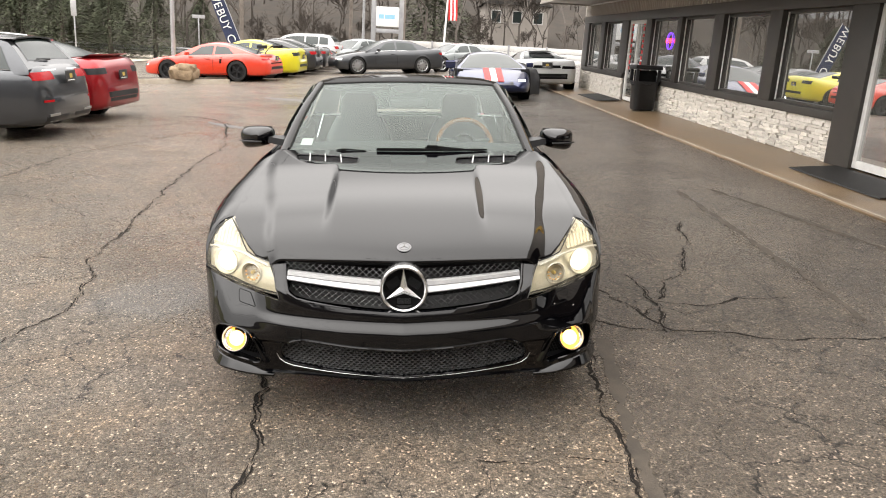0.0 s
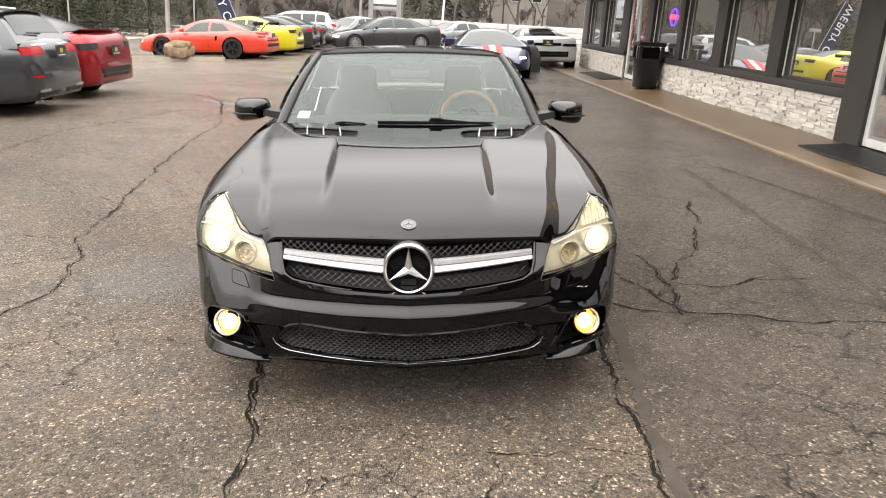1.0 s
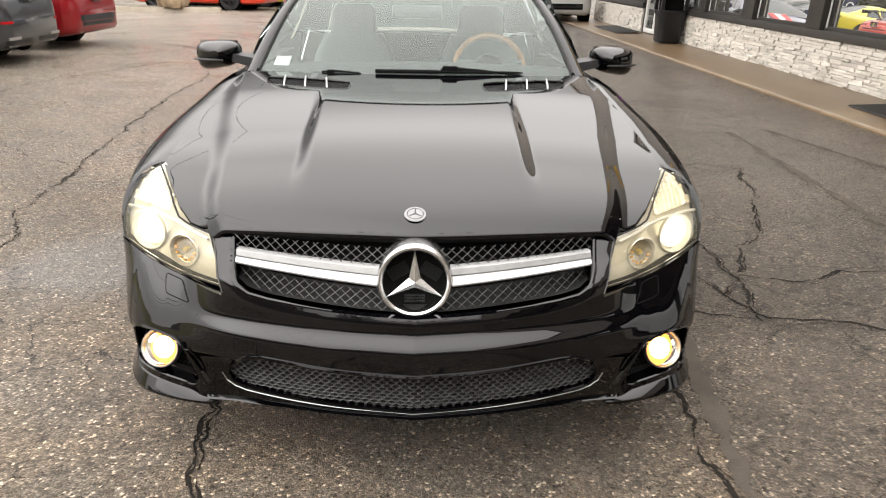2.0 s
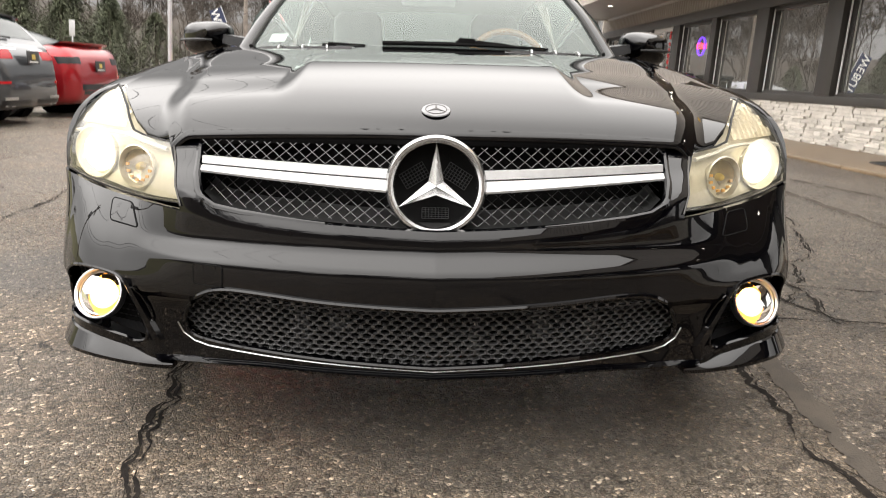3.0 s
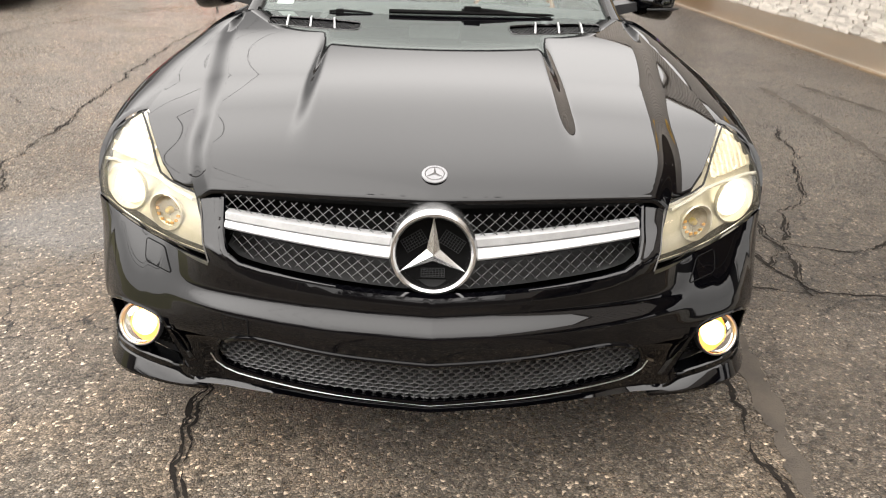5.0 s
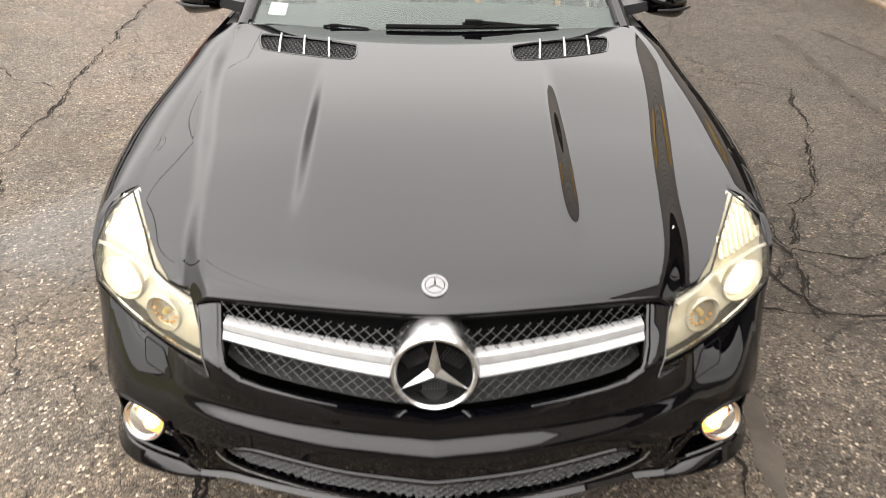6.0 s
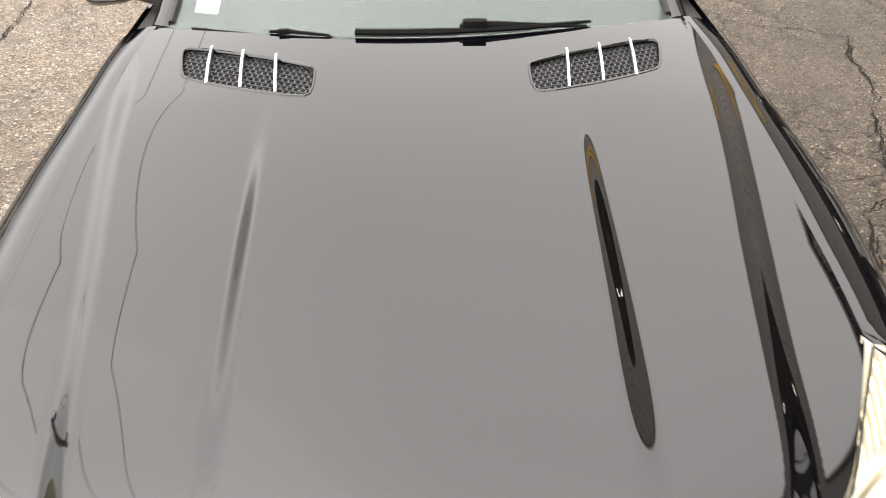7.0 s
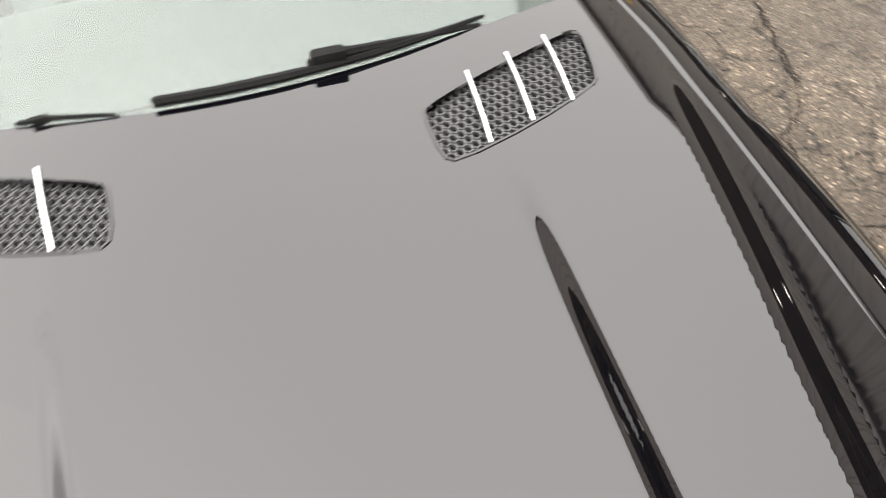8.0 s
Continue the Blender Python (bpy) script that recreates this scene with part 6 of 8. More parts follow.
def interior():
    rows = []
    for y, z in ((1.60, 0.90), (1.75, 0.925), (1.95, 0.93), (2.05, 0.90), (2.08, 0.75), (2.10, 0.5)):
        rows.append([(0.72 * a, y, z - 0.02 * a * a) for a in np.linspace(-1, 1, 13)])
    part("dashboard", facing(grid_mesh(rows), (0, -0.2, 1)), M["dash"], car, "dark dashboard")
    part("cabin_floor", boxed(-0.75, 0.75, 1.6, 3.3, 0.26, 0.30), M["dash"], car, smooth=False)
    part("bulkhead", boxed(-0.72, 0.72, 3.12, 3.18, 0.3, 0.99, 0.01), M["dash"], car, "dark rear bulkhead")
    part("bulkhead_trim", tube(bmesh.new(), [(-0.70, 3.11, 0.995), (0, 3.11, 1.005), (0.70, 3.11, 0.995)], 0.006, 6), M["satin"], car)
    for s in (-1, 1):
        seat = empty("seat")
        seat.parent = car
        def shell(y0, z0, y1, z1, w0, w1, thick):
            rows = []
            for t in np.linspace(0, 1, 10):
                c = Vector((s * 0.365, y0 + (y1 - y0) * t, z0 + (z1 - z0) * t))
                w = (w0 + (w1 - w0) * t) * (1 - 0.25 * max(0, t - 0.8) / 0.2)
                ring = []
                for a in np.linspace(0, 2 * math.pi, 20, endpoint=False):
                    cx, cy = abs(math.cos(a)) ** 0.5 * (1 if math.cos(a) >= 0 else -1), abs(math.sin(a)) ** 0.7 * (1 if math.sin(a) >= 0 else -1)
                    ring.append(c + Vector((w * cx, thick * cy - 0.035 * abs(cx) ** 2 * (cy < 0), 0)))
                rows.append(ring)
            bm = grid_mesh(rows, closed=True)
            bmesh.ops.holes_fill(bm, edges=bm.edges[:])
            bmesh.ops.recalc_face_normals(bm, faces=bm.faces[:])
            return bm
        part("backrest", shell(2.72, 0.45, 2.92, 1.0, 0.25, 0.22, 0.075), M["leather"], seat, "grey leather backrest")
        part("headrest", shell(2.90, 0.985, 2.94, 1.165, 0.135, 0.125, 0.055), M["leather"], seat, "rounded grey headrest")
        part("cushion", boxed(s * 0.365 - 0.25, s * 0.365 + 0.25, 2.25, 2.75, 0.36, 0.50, 0.05), M["leather"], seat)
        part("belt_bar", boxed(s * 0.365 - 0.06, s * 0.365 + 0.06, 2.84, 2.85, 0.975, 0.982), M["chrome"], seat, smooth=False)
        part("belt_guide", tube(bmesh.new(), [(s * 0.52, 2.86, 1.0), (s * 0.62, 2.90, 1.02), (s * 0.66, 2.80, 0.86)], 0.005, 5), M["chrome"], seat)
    m = Matrix.Translation((0.36, 2.2, 0.880)) @ pose(0, 0, 0, 62, 0, 0)
    sw = part("steering_wheel", tube(bmesh.new(), [m @ Vector((0.172 * math.cos(a), 0.172 * math.sin(a), 0)) for a in np.linspace(0, 2 * math.pi, 40, endpoint=False)], 0.015, 8, closed=True), M["wood"], car, "wood-rimmed steering wheel")
    part("steering_hub", lathe(bmesh.new(), [(0.0, -0.02), (0.06, -0.018), (0.08, 0.0), (0.06, 0.03)], 20, m), M["dash"], sw)
    for a in (0.2, math.pi - 0.2, -math.pi / 2):
        part("spoke", tube(bmesh.new(), [m @ Vector((0.06 * math.cos(a), 0.06 * math.sin(a), 0.01)), m @ Vector((0.18 * math.cos(a), 0.18 * math.sin(a), 0))], [0.022, 0.013], 6), M["dash"], sw)


interior()

# ---- the other cars ----
class Mono:
    """A smooth line through points that never overshoots them."""

    def __init__(self, *pts):
        self.x, self.y = [p[0] for p in pts], [p[1] for p in pts]
        d = [(b[1] - a[1]) / (b[0] - a[0]) for a, b in zip(pts, pts[1:])]
        self.m = [d[0]] + [0.0 if a * b <= 0 else 2 * a * b / (a + b) for a, b in zip(d, d[1:])] + [d[-1]]

    def __call__(self, v):
        x, y, m = self.x, self.y, self.m
        if v <= x[0]:
            return y[0]
        if v >= x[-1]:
            return y[-1]
        k = max(i for i in range(len(x) - 1) if x[i] <= v)
        h = x[k + 1] - x[k]
        t = (v - x[k]) / h
        return (1 + 2 * t) * (1 - t) ** 2 * y[k] + t * (1 - t) ** 2 * h * m[k] + t * t * (3 - 2 * t) * y[k + 1] + t * t * (t - 1) * h * m[k + 1]


SPECS = {
    # length, width, belt height, axles, wheel radius, top line of the body, roofline with the head and rear edges of the roof, roof half width, tail lamp (from x, z, z)
    "wagon": dict(L=4.9, W=1.86, belt=0.96, axles=(0.85, 3.78), r=0.345,
        top=[(0, .52), (.06, .66), (.25, .76), (1.35, .94), (1.7, .97), (3.2, .99), (4.4, 1.01), (4.72, 1.00), (4.82, .90), (4.87, .74), (4.9, .60)],
        roof=[(1.35, .95), (1.75, 1.18), (2.2, 1.41), (2.7, 1.475), (3.5, 1.46), (4.2, 1.40), (4.42, 1.35), (4.60, 1.14), (4.72, .97)], head=2.12, rear=4.34, wt=0.60, lamp=(0.33, .825, .935)),
    "sedan": dict(L=4.9, W=1.92, belt=0.95, axles=(0.92, 3.84), r=0.35,
        top=[(0, .50), (.06, .64), (.25, .74), (1.3, .92), (1.7, .96), (3.4, 1.0), (4.2, 1.04), (4.66, 1.06), (4.80, .98), (4.87, .76), (4.9, .60)],
        roof=[(1.3, .93), (1.75, 1.15), (2.2, 1.36), (2.7, 1.435), (3.15, 1.41), (3.7, 1.27), (4.15, 1.09), (4.35, 1.03)], head=2.1, rear=3.35, wt=0.57, lamp=(0.46, .80, .90)),
    "coupe": dict(L=4.57, W=1.88, belt=0.87, axles=(1.00, 3.46), r=0.345,
        top=[(0, .42), (.06, .54), (.22, .66), (.55, .76), (1.2, .84), (1.6, .88), (3.0, .91), (3.7, .94), (4.2, .90), (4.42, .80), (4.53, .66), (4.57, .54)],
        roof=[(1.25, .85), (1.65, 1.04), (2.1, 1.23), (2.5, 1.285), (2.95, 1.25), (3.5, 1.10), (4.0, .93), (4.15, .89)], head=2.0, rear=2.95, wt=0.55, lamp=(0.40, .72, .78)),
    "muscle": dict(L=4.75, W=1.9, belt=0.95, axles=(0.92, 3.64), r=0.355,
        top=[(0, .48), (.05, .68), (.25, .82), (1.5, .96), (1.8, .97), (3.4, 1.0), (4.2, 1.05), (4.58, 1.07), (4.68, .98), (4.73, .76), (4.75, .60)],
        roof=[(1.6, .96), (2.0, 1.16), (2.4, 1.33), (2.85, 1.385), (3.25, 1.35), (3.8, 1.18), (4.2, 1.04)], head=2.32, rear=3.25, wt=0.56, lamp=(0.40, .82, .94)),
    "suv": dict(L=4.8, W=1.96, belt=1.12, axles=(0.9, 3.82), r=0.38,
        top=[(0, .58), (.05, .84), (.25, .98), (1.2, 1.10), (1.6, 1.14), (3.4, 1.16), (4.4, 1.15), (4.64, 1.12), (4.74, 1.0), (4.78, .80), (4.8, .62)],
        roof=[(1.25, 1.10), (1.6, 1.34), (2.05, 1.60), (2.6, 1.67), (3.6, 1.65), (4.2, 1.58), (4.42, 1.44), (4.62, 1.13)], head=1.98, rear=4.28, wt=0.64, lamp=(0.50, .92, 1.06)),
    "super": dict(L=4.6, W=1.98, belt=0.80, axles=(1.05, 3.65), r=0.35,
        top=[(0, .34), (.05, .42), (.3, .54), (.8, .70), (1.2, .79), (2.9, .86), (3.8, .93), (4.3, .93), (4.5, .86), (4.58, .70), (4.6, .52)],
        roof=[(0.95, .74), (1.4, .93), (1.95, 1.12), (2.35, 1.165), (2.8, 1.13), (3.4, 1.01), (4.1, .93)], head=1.85, rear=2.75, wt=0.50, lamp=(0.42, .66, .74)),
}
SECTION = [(0.0, 0.0), (0.86, 0.0), (0.965, 0.07), (0.98, 0.14), (0.99, 0.22), (0.995, 0.28), (0.998, 0.34), (1.0, 0.40), (1.0, 0.47), (0.998, 0.54), (0.992, 0.62), (0.984, 0.70), (0.975, 0.76), (0.965, 0.82), (0.93, 0.92), (0.85, 0.985), (0.5, 1.01), (0.0, 1.02)]


def other_car(kind, colour, m, label, rim="alloy", tails="taillight", group="parked cars", extras=()):
    """A car whose nose is at y 0 and tail at y L, standing on z 0."""
    sp = SPECS[kind]
    L, W, belt, r = sp["L"], sp["W"] / 2, sp["belt"], sp["r"]
    c = empty("parked_car", m @ Matrix.Translation((0, -L / 2, 0)), label, "car", group)
    paintm = M[colour]
    top = Mono(*sp["top"])
    under = Mono((0, .40), (.04, .27), (.16, .21), (.6, .18), (L - .8, .18), (L - .35, .19), (L - .12, .215), (L - .03, .26), (L, .40))
    plan = Mono((0, .55 * W), (.04, .68 * W), (.15, .81 * W), (.45, .93 * W), (.95, .99 * W), (1.4, W), (L - 1.3, W), (L - .8, .99 * W), (L - .4, .955 * W), (L - .16, .89 * W), (L - .05, .80 * W), (L, .66 * W))

    def wide(y, z):
        """Half width of the body at height z."""
        lo, hi = under(y), top(y)
        v = (z - lo) / max(0.02, hi - lo)
        if v < 0 or v > 1.0:
            return 0.0
        for (a, p), (b, q) in zip(SECTION[1:], SECTION[2:]):
            if v <= q:
                return plan(y) * (a + (b - a) * (v - p) / max(1e-6, q - p))
        return 0.0

    def end_y(x, z, tail=True):
        """How far the body's end reaches at x, z."""
        a, b = (L - 1.0, L) if tail else (1.0, 0.0)
        for _ in range(18):
            h = (a + b) / 2
            a, b = (h, b) if wide(h, z) >= abs(x) else (a, h)
        return a

    ys = sorted(set([round(v, 4) for v in list(np.linspace(0, L, 30)) + [q + d * 0.04 for q in sp["axles"] for d in range(-11, 12)] + [0.01, 0.03, 0.06, 0.1, 0.2, L - 0.3, L - 0.22, L - 0.15, L - 0.1, L - 0.06, L - 0.03, L - 0.01]]))
    rows = []
    for y in ys:
        lo, h, w = under(y), top(y) - under(y), plan(y)
        half = [(w * a, y, lo + h * v) for a, v in SECTION]
        rows.append(half + [(-x, y, z) for x, y, z in reversed(half[1:-1])])
    bm = grid_mesh(rows, closed=True)
    bm.verts.ensure_lookup_table()
    k = len(rows[0])
    caps = [[bm.verts[i] for i in range(k)], [bm.verts[len(bm.verts) - k + i] for i in range(k)]]
    for loop in caps:
        bm.faces.new(loop)
    bmesh.ops.recalc_face_normals(bm, faces=bm.faces[:])
    arch = []
    for f in bm.faces:
        p = f.calc_center_median()
        if abs(p.x) > 0.6 * W and any(math.hypot(p.y - q, p.z - r) < r * 1.14 for q in sp["axles"]):
            arch.append(f)
    bmesh.ops.delete(bm, geom=arch, context="FACES")
    part("body", bm, paintm, c, sharp=45)

    def patch(name, x0, x1, z0, z1, mat, tail=True, lab="", out=0.007, parent=None, n=12, rise=0.0):
        """A lamp or trim piece lying on the nose or tail between x0 and x1; it wraps round the corner as the body does."""
        sg = 1 if tail else -1
        rows = []
        for t in np.linspace(0, 1, n):
            x = x0 + (x1 - x0) * math.sin(t * math.pi / 2) if abs(x1) > abs(x0) + 0.01 else x0 + (x1 - x0) * t
            zs = [z0 + rise * t, z0 + rise * t, (z0 + z1) / 2 + rise * t, z1 + rise * t, z1 + rise * t]
            row = []
            for j, z in enumerate(zs):
                f = -0.012 if j in (0, 4) or t in (0.0, 1.0) else out
                row.append((x * (1 + (f * 0.6 if abs(x) > 0.6 * W else 0) / W), end_y(x, z, tail) + sg * f, z))
            rows.append(row)
        return part(name, facing(grid_mesh(rows), (0, sg, 0)), mat if not isinstance(mat, str) else M[mat], parent or c, lab, sharp=50)

    # roof and glass
    roof = Mono(*sp["roof"])
    ya, yb, yc, yd = sp["roof"][0][0], sp["head"], sp["rear"], sp["roof"][-1][0]
    peak = max(p[1] for p in sp["roof"])
    wb = W * 0.90

    def shell(y, s, q, out=0.0):
        """The cabin: q 0 to 1 up its side, 1 to 2 from the roof's edge to its middle."""
        z = roof(y)
        f = min(1.0, max(0.0, (z - belt) / (peak - belt)))
        hz = wb + (sp["wt"] - wb) * f
        low = belt - 0.06
        edge = max(low + 0.02, z - 0.045 * f - 0.002)
        if q <= 1:
            return Vector((s * (wb + (hz - wb) * q + 0.022 * f * math.sin(math.pi * q) + out), y, low + (edge - low) * q))
        a = q - 1
        return Vector((s * hz * (1 - a), y, edge + (z - edge + 0.012) * (1 - (1 - a) ** 2.6) + out))

    qs = [0, .25, .5, .75, .92, 1.0, 1.05, 1.12, 1.25, 1.5, 1.75, 2.0]
    rows = []
    for y in np.linspace(ya, yd, 34):
        half = [shell(y, 1, q) for q in qs]
        rows.append(half + [Vector((-p.x, p.y, p.z)) for p in reversed(half[:-1])])
    part("roof", facing(grid_mesh(rows), (0, 0, 1)), paintm, c, sharp=48)

    def glass_sheet(name, y0, y1, inset):
        rows = []
        for y in np.linspace(y0, y1, 10):
            row = []
            for a in np.linspace(-inset, inset, 11):
                row.append(shell(y, 1 if a >= 0 else -1, 1 + (1 - abs(a)), 0.006))
            rows.append(row)
        part(name, facing(grid_mesh(rows), (0, 0, 1)), M["tinted"], c, sharp=90)

    glass_sheet("windscreen", ya + 0.05, yb, 0.90)
    glass_sheet("rear_window", yc + 0.06, yd - 0.07, 0.84)
    mid = (yb + yc) / 2 + (0.15 if kind in ("coupe", "muscle") else -0.05)
    bright = "chrome" if "chrome_trim" in extras else "darktrim"
    for s in (-1, 1):
        def pane(y_front, y_back):
            rows = []
            for t in np.linspace(0, 1, 9):
                rows.append([])
                for q in (0.17, 0.35, 0.6, 0.84):
                    a, b = y_front(q), max(y_front(q) + 0.03, y_back(q))
                    rows[-1].append(shell(a + (b - a) * t, s, q, 0.006))
            w = part("side_window", facing(grid_mesh(rows), (s, 0, 0)), M["tinted"], c, sharp=90)
            ring = [shell(y_front(0.17) + (y_back(0.17) - y_front(0.17)) * t, s, 0.15, 0.006) for t in np.linspace(0, 1, 8)]
            part("window_trim", tube(bmesh.new(), ring, 0.008, 4), M[bright], w)
        tail_edge = yd - (0.15 if kind == "wagon" else 0.30 if kind == "suv" else 0.62)
        head_edge = yc + (0.02 if kind in ("wagon", "suv") else 0.08)
        pane(lambda q: ya + 0.34 + (yb - ya - 0.10) * q, lambda q: mid - 0.04)
        if kind != "super":
            if kind in ("wagon", "suv"):
                third = mid + (yc - mid) * 0.55
                pane(lambda q: mid + 0.04, lambda q: third)
                pane(lambda q: third + 0.07, lambda q: tail_edge + (head_edge - tail_edge) * q - 0.06)
            else:
                pane(lambda q: mid + 0.04, lambda q: tail_edge + (head_edge - 0.02 - tail_edge) * q)
        part("door_mirror", boxed(s * (W - 0.03), s * (W + 0.15), ya + 0.45, ya + 0.57, belt - 0.01, belt + 0.11, 0.035), paintm, c)
        for y in sp["axles"]:
            w = wheel_unit("wheel", s, y, W - 0.004, r, c, M[rim], 10 if "chrome_trim" in extras else 5)
            part("wheel_well", lathe(bmesh.new(), [(0.0, -0.24), (r * 1.2, -0.24), (r * 1.2, -0.02)], 32), M["dark"], w)
            rim_loop = [[(s * (min(W, max(0.9 * W, wide(y + q * math.cos(a), r + q * math.sin(a)))) + o), y + q * math.cos(a), r + q * math.sin(a)) for q, o in ((r * 1.08, -0.03), (r * 1.085, 0.006), (r * 1.14, 0.010), (r * 1.27, 0.003))] for a in np.linspace(-0.32, math.pi + 0.32, 26)]
            part("wheel_arch", facing(grid_mesh(rim_loop), (s, 0, 0)), paintm, c)
        # shut lines, handle and sill
        for y in (ya + 0.42, mid):
            rows = [[(s * (wide(y + d, z) + 0.002), y + d, z) for d in (-0.005, 0.005)] for z in np.linspace(0.36, belt - 0.06, 6)]
            part("shut_line", facing(grid_mesh(rows), (s, 0, 0)), M["dark"], c)
        hz = belt - 0.13
        part("door_handle", boxed(s * (wide(mid - 0.2, hz) - 0.01), s * (wide(mid - 0.2, hz) + 0.022), mid - 0.28, mid - 0.10, hz - 0.015, hz + 0.015, 0.006), paintm, c)
        rows = [[(s * (wide(y, 0.27) + 0.004), y, 0.27), (s * (wide(y, 0.21) + 0.012), y, 0.20)] for y in np.linspace(sp["axles"][0] + r, sp["axles"][1] - r, 8)]
        part("sill", facing(grid_mesh(rows), (s, 0, 0)), M["plastic"], c)
        # lamps
        zl = top(0.14) - 0.05
        if kind == "super":
            patch("headlamp", s * 0.60, s * 0.78, 0.49, 0.53, "carlamp" if "lit" in extras else "plastic", tail=False)
        else:
            patch("headlamp", s * W * 0.50, s * W * 0.86, zl - 0.09, zl - 0.01, "carlamp" if "lit" in extras else "chrome", tail=False, rise=0.03)
        x0, z0, z1 = sp["lamp"]
        reach = min([W * 0.94] + [wide(L - 0.30, z) - 0.004 for z in (z0 - 0.01, (z0 + z1) / 2, z1)])
        patch("tail_lamp", s * x0, s * reach, z0, z1, tails if kind != "super" else "dark", lab="red tail lamp" if tails == "taillight" else "", rise=-0.01)
        for dx in (0.50, 0.62) if kind in ("wagon", "muscle") else (0.55,):
            y = end_y(dx, 0.40)
            part("exhaust", boxed(s * dx - 0.055, s * dx + 0.055, y - 0.22, y - 0.03, 0.245, 0.305, 0.02), M["galv"], c)
        if kind == "wagon":
            patch("bumper_reflector", s * 0.55, s * 0.76, 0.525, 0.555, "taillight")
            patch("exhaust_trim", s * 0.40, s * 0.70, 0.330, 0.362, "satin", out=0.016)
            patch("rear_diffuser", s * 0.02, s * 0.74, 0.235, 0.328, "plastic")
            part("roof_rail", tube(bmesh.new(), [shell(y, s, 1.06) + Vector((0, 0, 0.03)) for y in np.linspace(2.3, 4.1, 8)], 0.013, 6), M["satin"], c)
    zp = 0.85 if kind in ("wagon", "suv") else 0.77
    yp = end_y(0, zp - 0.08)
    patch("plate_recess", -0.27, 0.27, zp - 0.115, zp + 0.115, paintm if kind == "wagon" else "plastic", out=-0.002)
    pl = part("number_plate", boxed(-0.155, 0.155, yp + 0.006, yp + 0.02, zp - 0.08, zp + 0.08, 0.004), M["plate"], c, "dark dealer plate with plain bars")
    part("plate_bar", boxed(-0.045, 0.045, yp + 0.02, yp + 0.022, zp - 0.025, zp + 0.035), M["brass"], pl, smooth=False)
    part("plate_bar", boxed(-0.11, 0.11, yp + 0.02, yp + 0.022, zp - 0.062, zp - 0.05), M["white"], pl, smooth=False)
    patch("lower_trim", -W * 0.70, W * 0.70, 0.41, 0.50, "plastic", n=14) if kind != "wagon" else None
    patch("front_intake", -W * 0.55, W * 0.55, 0.40, 0.50, "plastic", tail=False)
    if kind == "wagon":
        patch("chrome_bar", -0.62, 0.62, 0.940, 0.955, "chrome", n=16)
        bm = grid_mesh([[shell(y, s, q) + Vector((0, 0, dz)) for s, q in ((1, 1.06), (1, 1.3), (1, 2.0), (-1, 1.3), (-1, 1.06))] for y, dz in ((4.20, 0.004), (4.36, 0.022), (4.47, 0.075), (4.47, 0.055), (4.40, 0.0))])
        part("roof_spoiler", facing(bm, (0, 0, 1)), paintm, c, "grey roof spoiler", sharp=40)
        part("rear_wiper", tube(bmesh.new(), [shell(4.66, 1, 1.9) + Vector((0, 0.02, 0.015)), shell(4.655, 1, 1.7) + Vector((0, 0.02, 0.015)), shell(4.645, 1, 1.45) + Vector((0, 0.02, 0.012))], [0.016, 0.011, 0.008], 6), M["rubber"], c)
    if kind == "sedan" and colour == "p_red":
        part("boot_spoiler", facing(grid_mesh([[(x, y - 0.10 * (x / 0.75) ** 2, z) for x in np.linspace(-0.75, 0.75, 11)] for y, z in ((L - 0.36, 1.058), (L - 0.20, 1.085), (L - 0.10, 1.115), (L - 0.105, 1.10), (L - 0.2, 1.06))]), (0, 0, 1)), M["p_red"], c, sharp=40)
        patch("diffuser", -0.62, 0.62, 0.34, 0.40, "plastic")
    if "wing" in extras:
        part("wing_blade", boxed(-0.80, 0.80, L - 0.36, L - 0.08, 1.17, 1.195, 0.008), M["blackalloy"], c, "black rear wing")
        for s in (-1, 1):
            part("wing_end", boxed(s * 0.80, s * 0.815, L - 0.40, L - 0.04, 1.10, 1.215, 0.004), M["blackalloy"], c)
            part("wing_stay", tube(bmesh.new(), [(s * 0.40, L - 0.60, 0.88), (s * 0.44, L - 0.42, 1.10), (s * 0.45, L - 0.24, 1.18)], 0.022, 6), M["blackalloy"], c)
            for k in range(4):
                y = 0.74 + 0.08 * k
                part("side_slot", boxed(s * 0.62, s * 0.80, y, y + 0.035, top(y) - 0.02, top(y) + 0.004), M["dark"], c, smooth=False)
            rows = [[(s * (wide(y, z) + 0.003), y + 0.12 * (z - 0.7), z) for z in (0.60, 0.70, 0.80)] for y in (2.86, 2.94)]
            part("side_intake", facing(grid_mesh(rows), (s, 0, 0)), M["dark"], c)
        patch("rear_vent", -0.62, 0.62, 0.60, 0.63, "dark")
    if "stripe" in extras:
        for x, nm in ((-0.16, "red"), (0.0, "white"), (0.16, "red")):
            rows = [[(x - 0.075, y, top(y) + 0.024), (x + 0.075, y, top(y) + 0.024)] for y in np.linspace(0.12, 1.0, 14)]
            part("stripe", facing(grid_mesh(rows), (0, 0, 1)), M[nm], c, "red and white bonnet stripe")
    if "engine" in extras:
        for k in range(5):
            y = 2.95 + k * 0.2
            part("engine_slat", boxed(-0.34, 0.34, y, y + 0.13, roof(y) + 0.012, roof(y) + 0.04, 0.006), M["plastic"], c)
        patch("rear_grille", -0.46, 0.46, 0.68, 0.76, "dark")
        patch("diffuser", -0.74, 0.74, 0.36, 0.52, "dark")
    return c


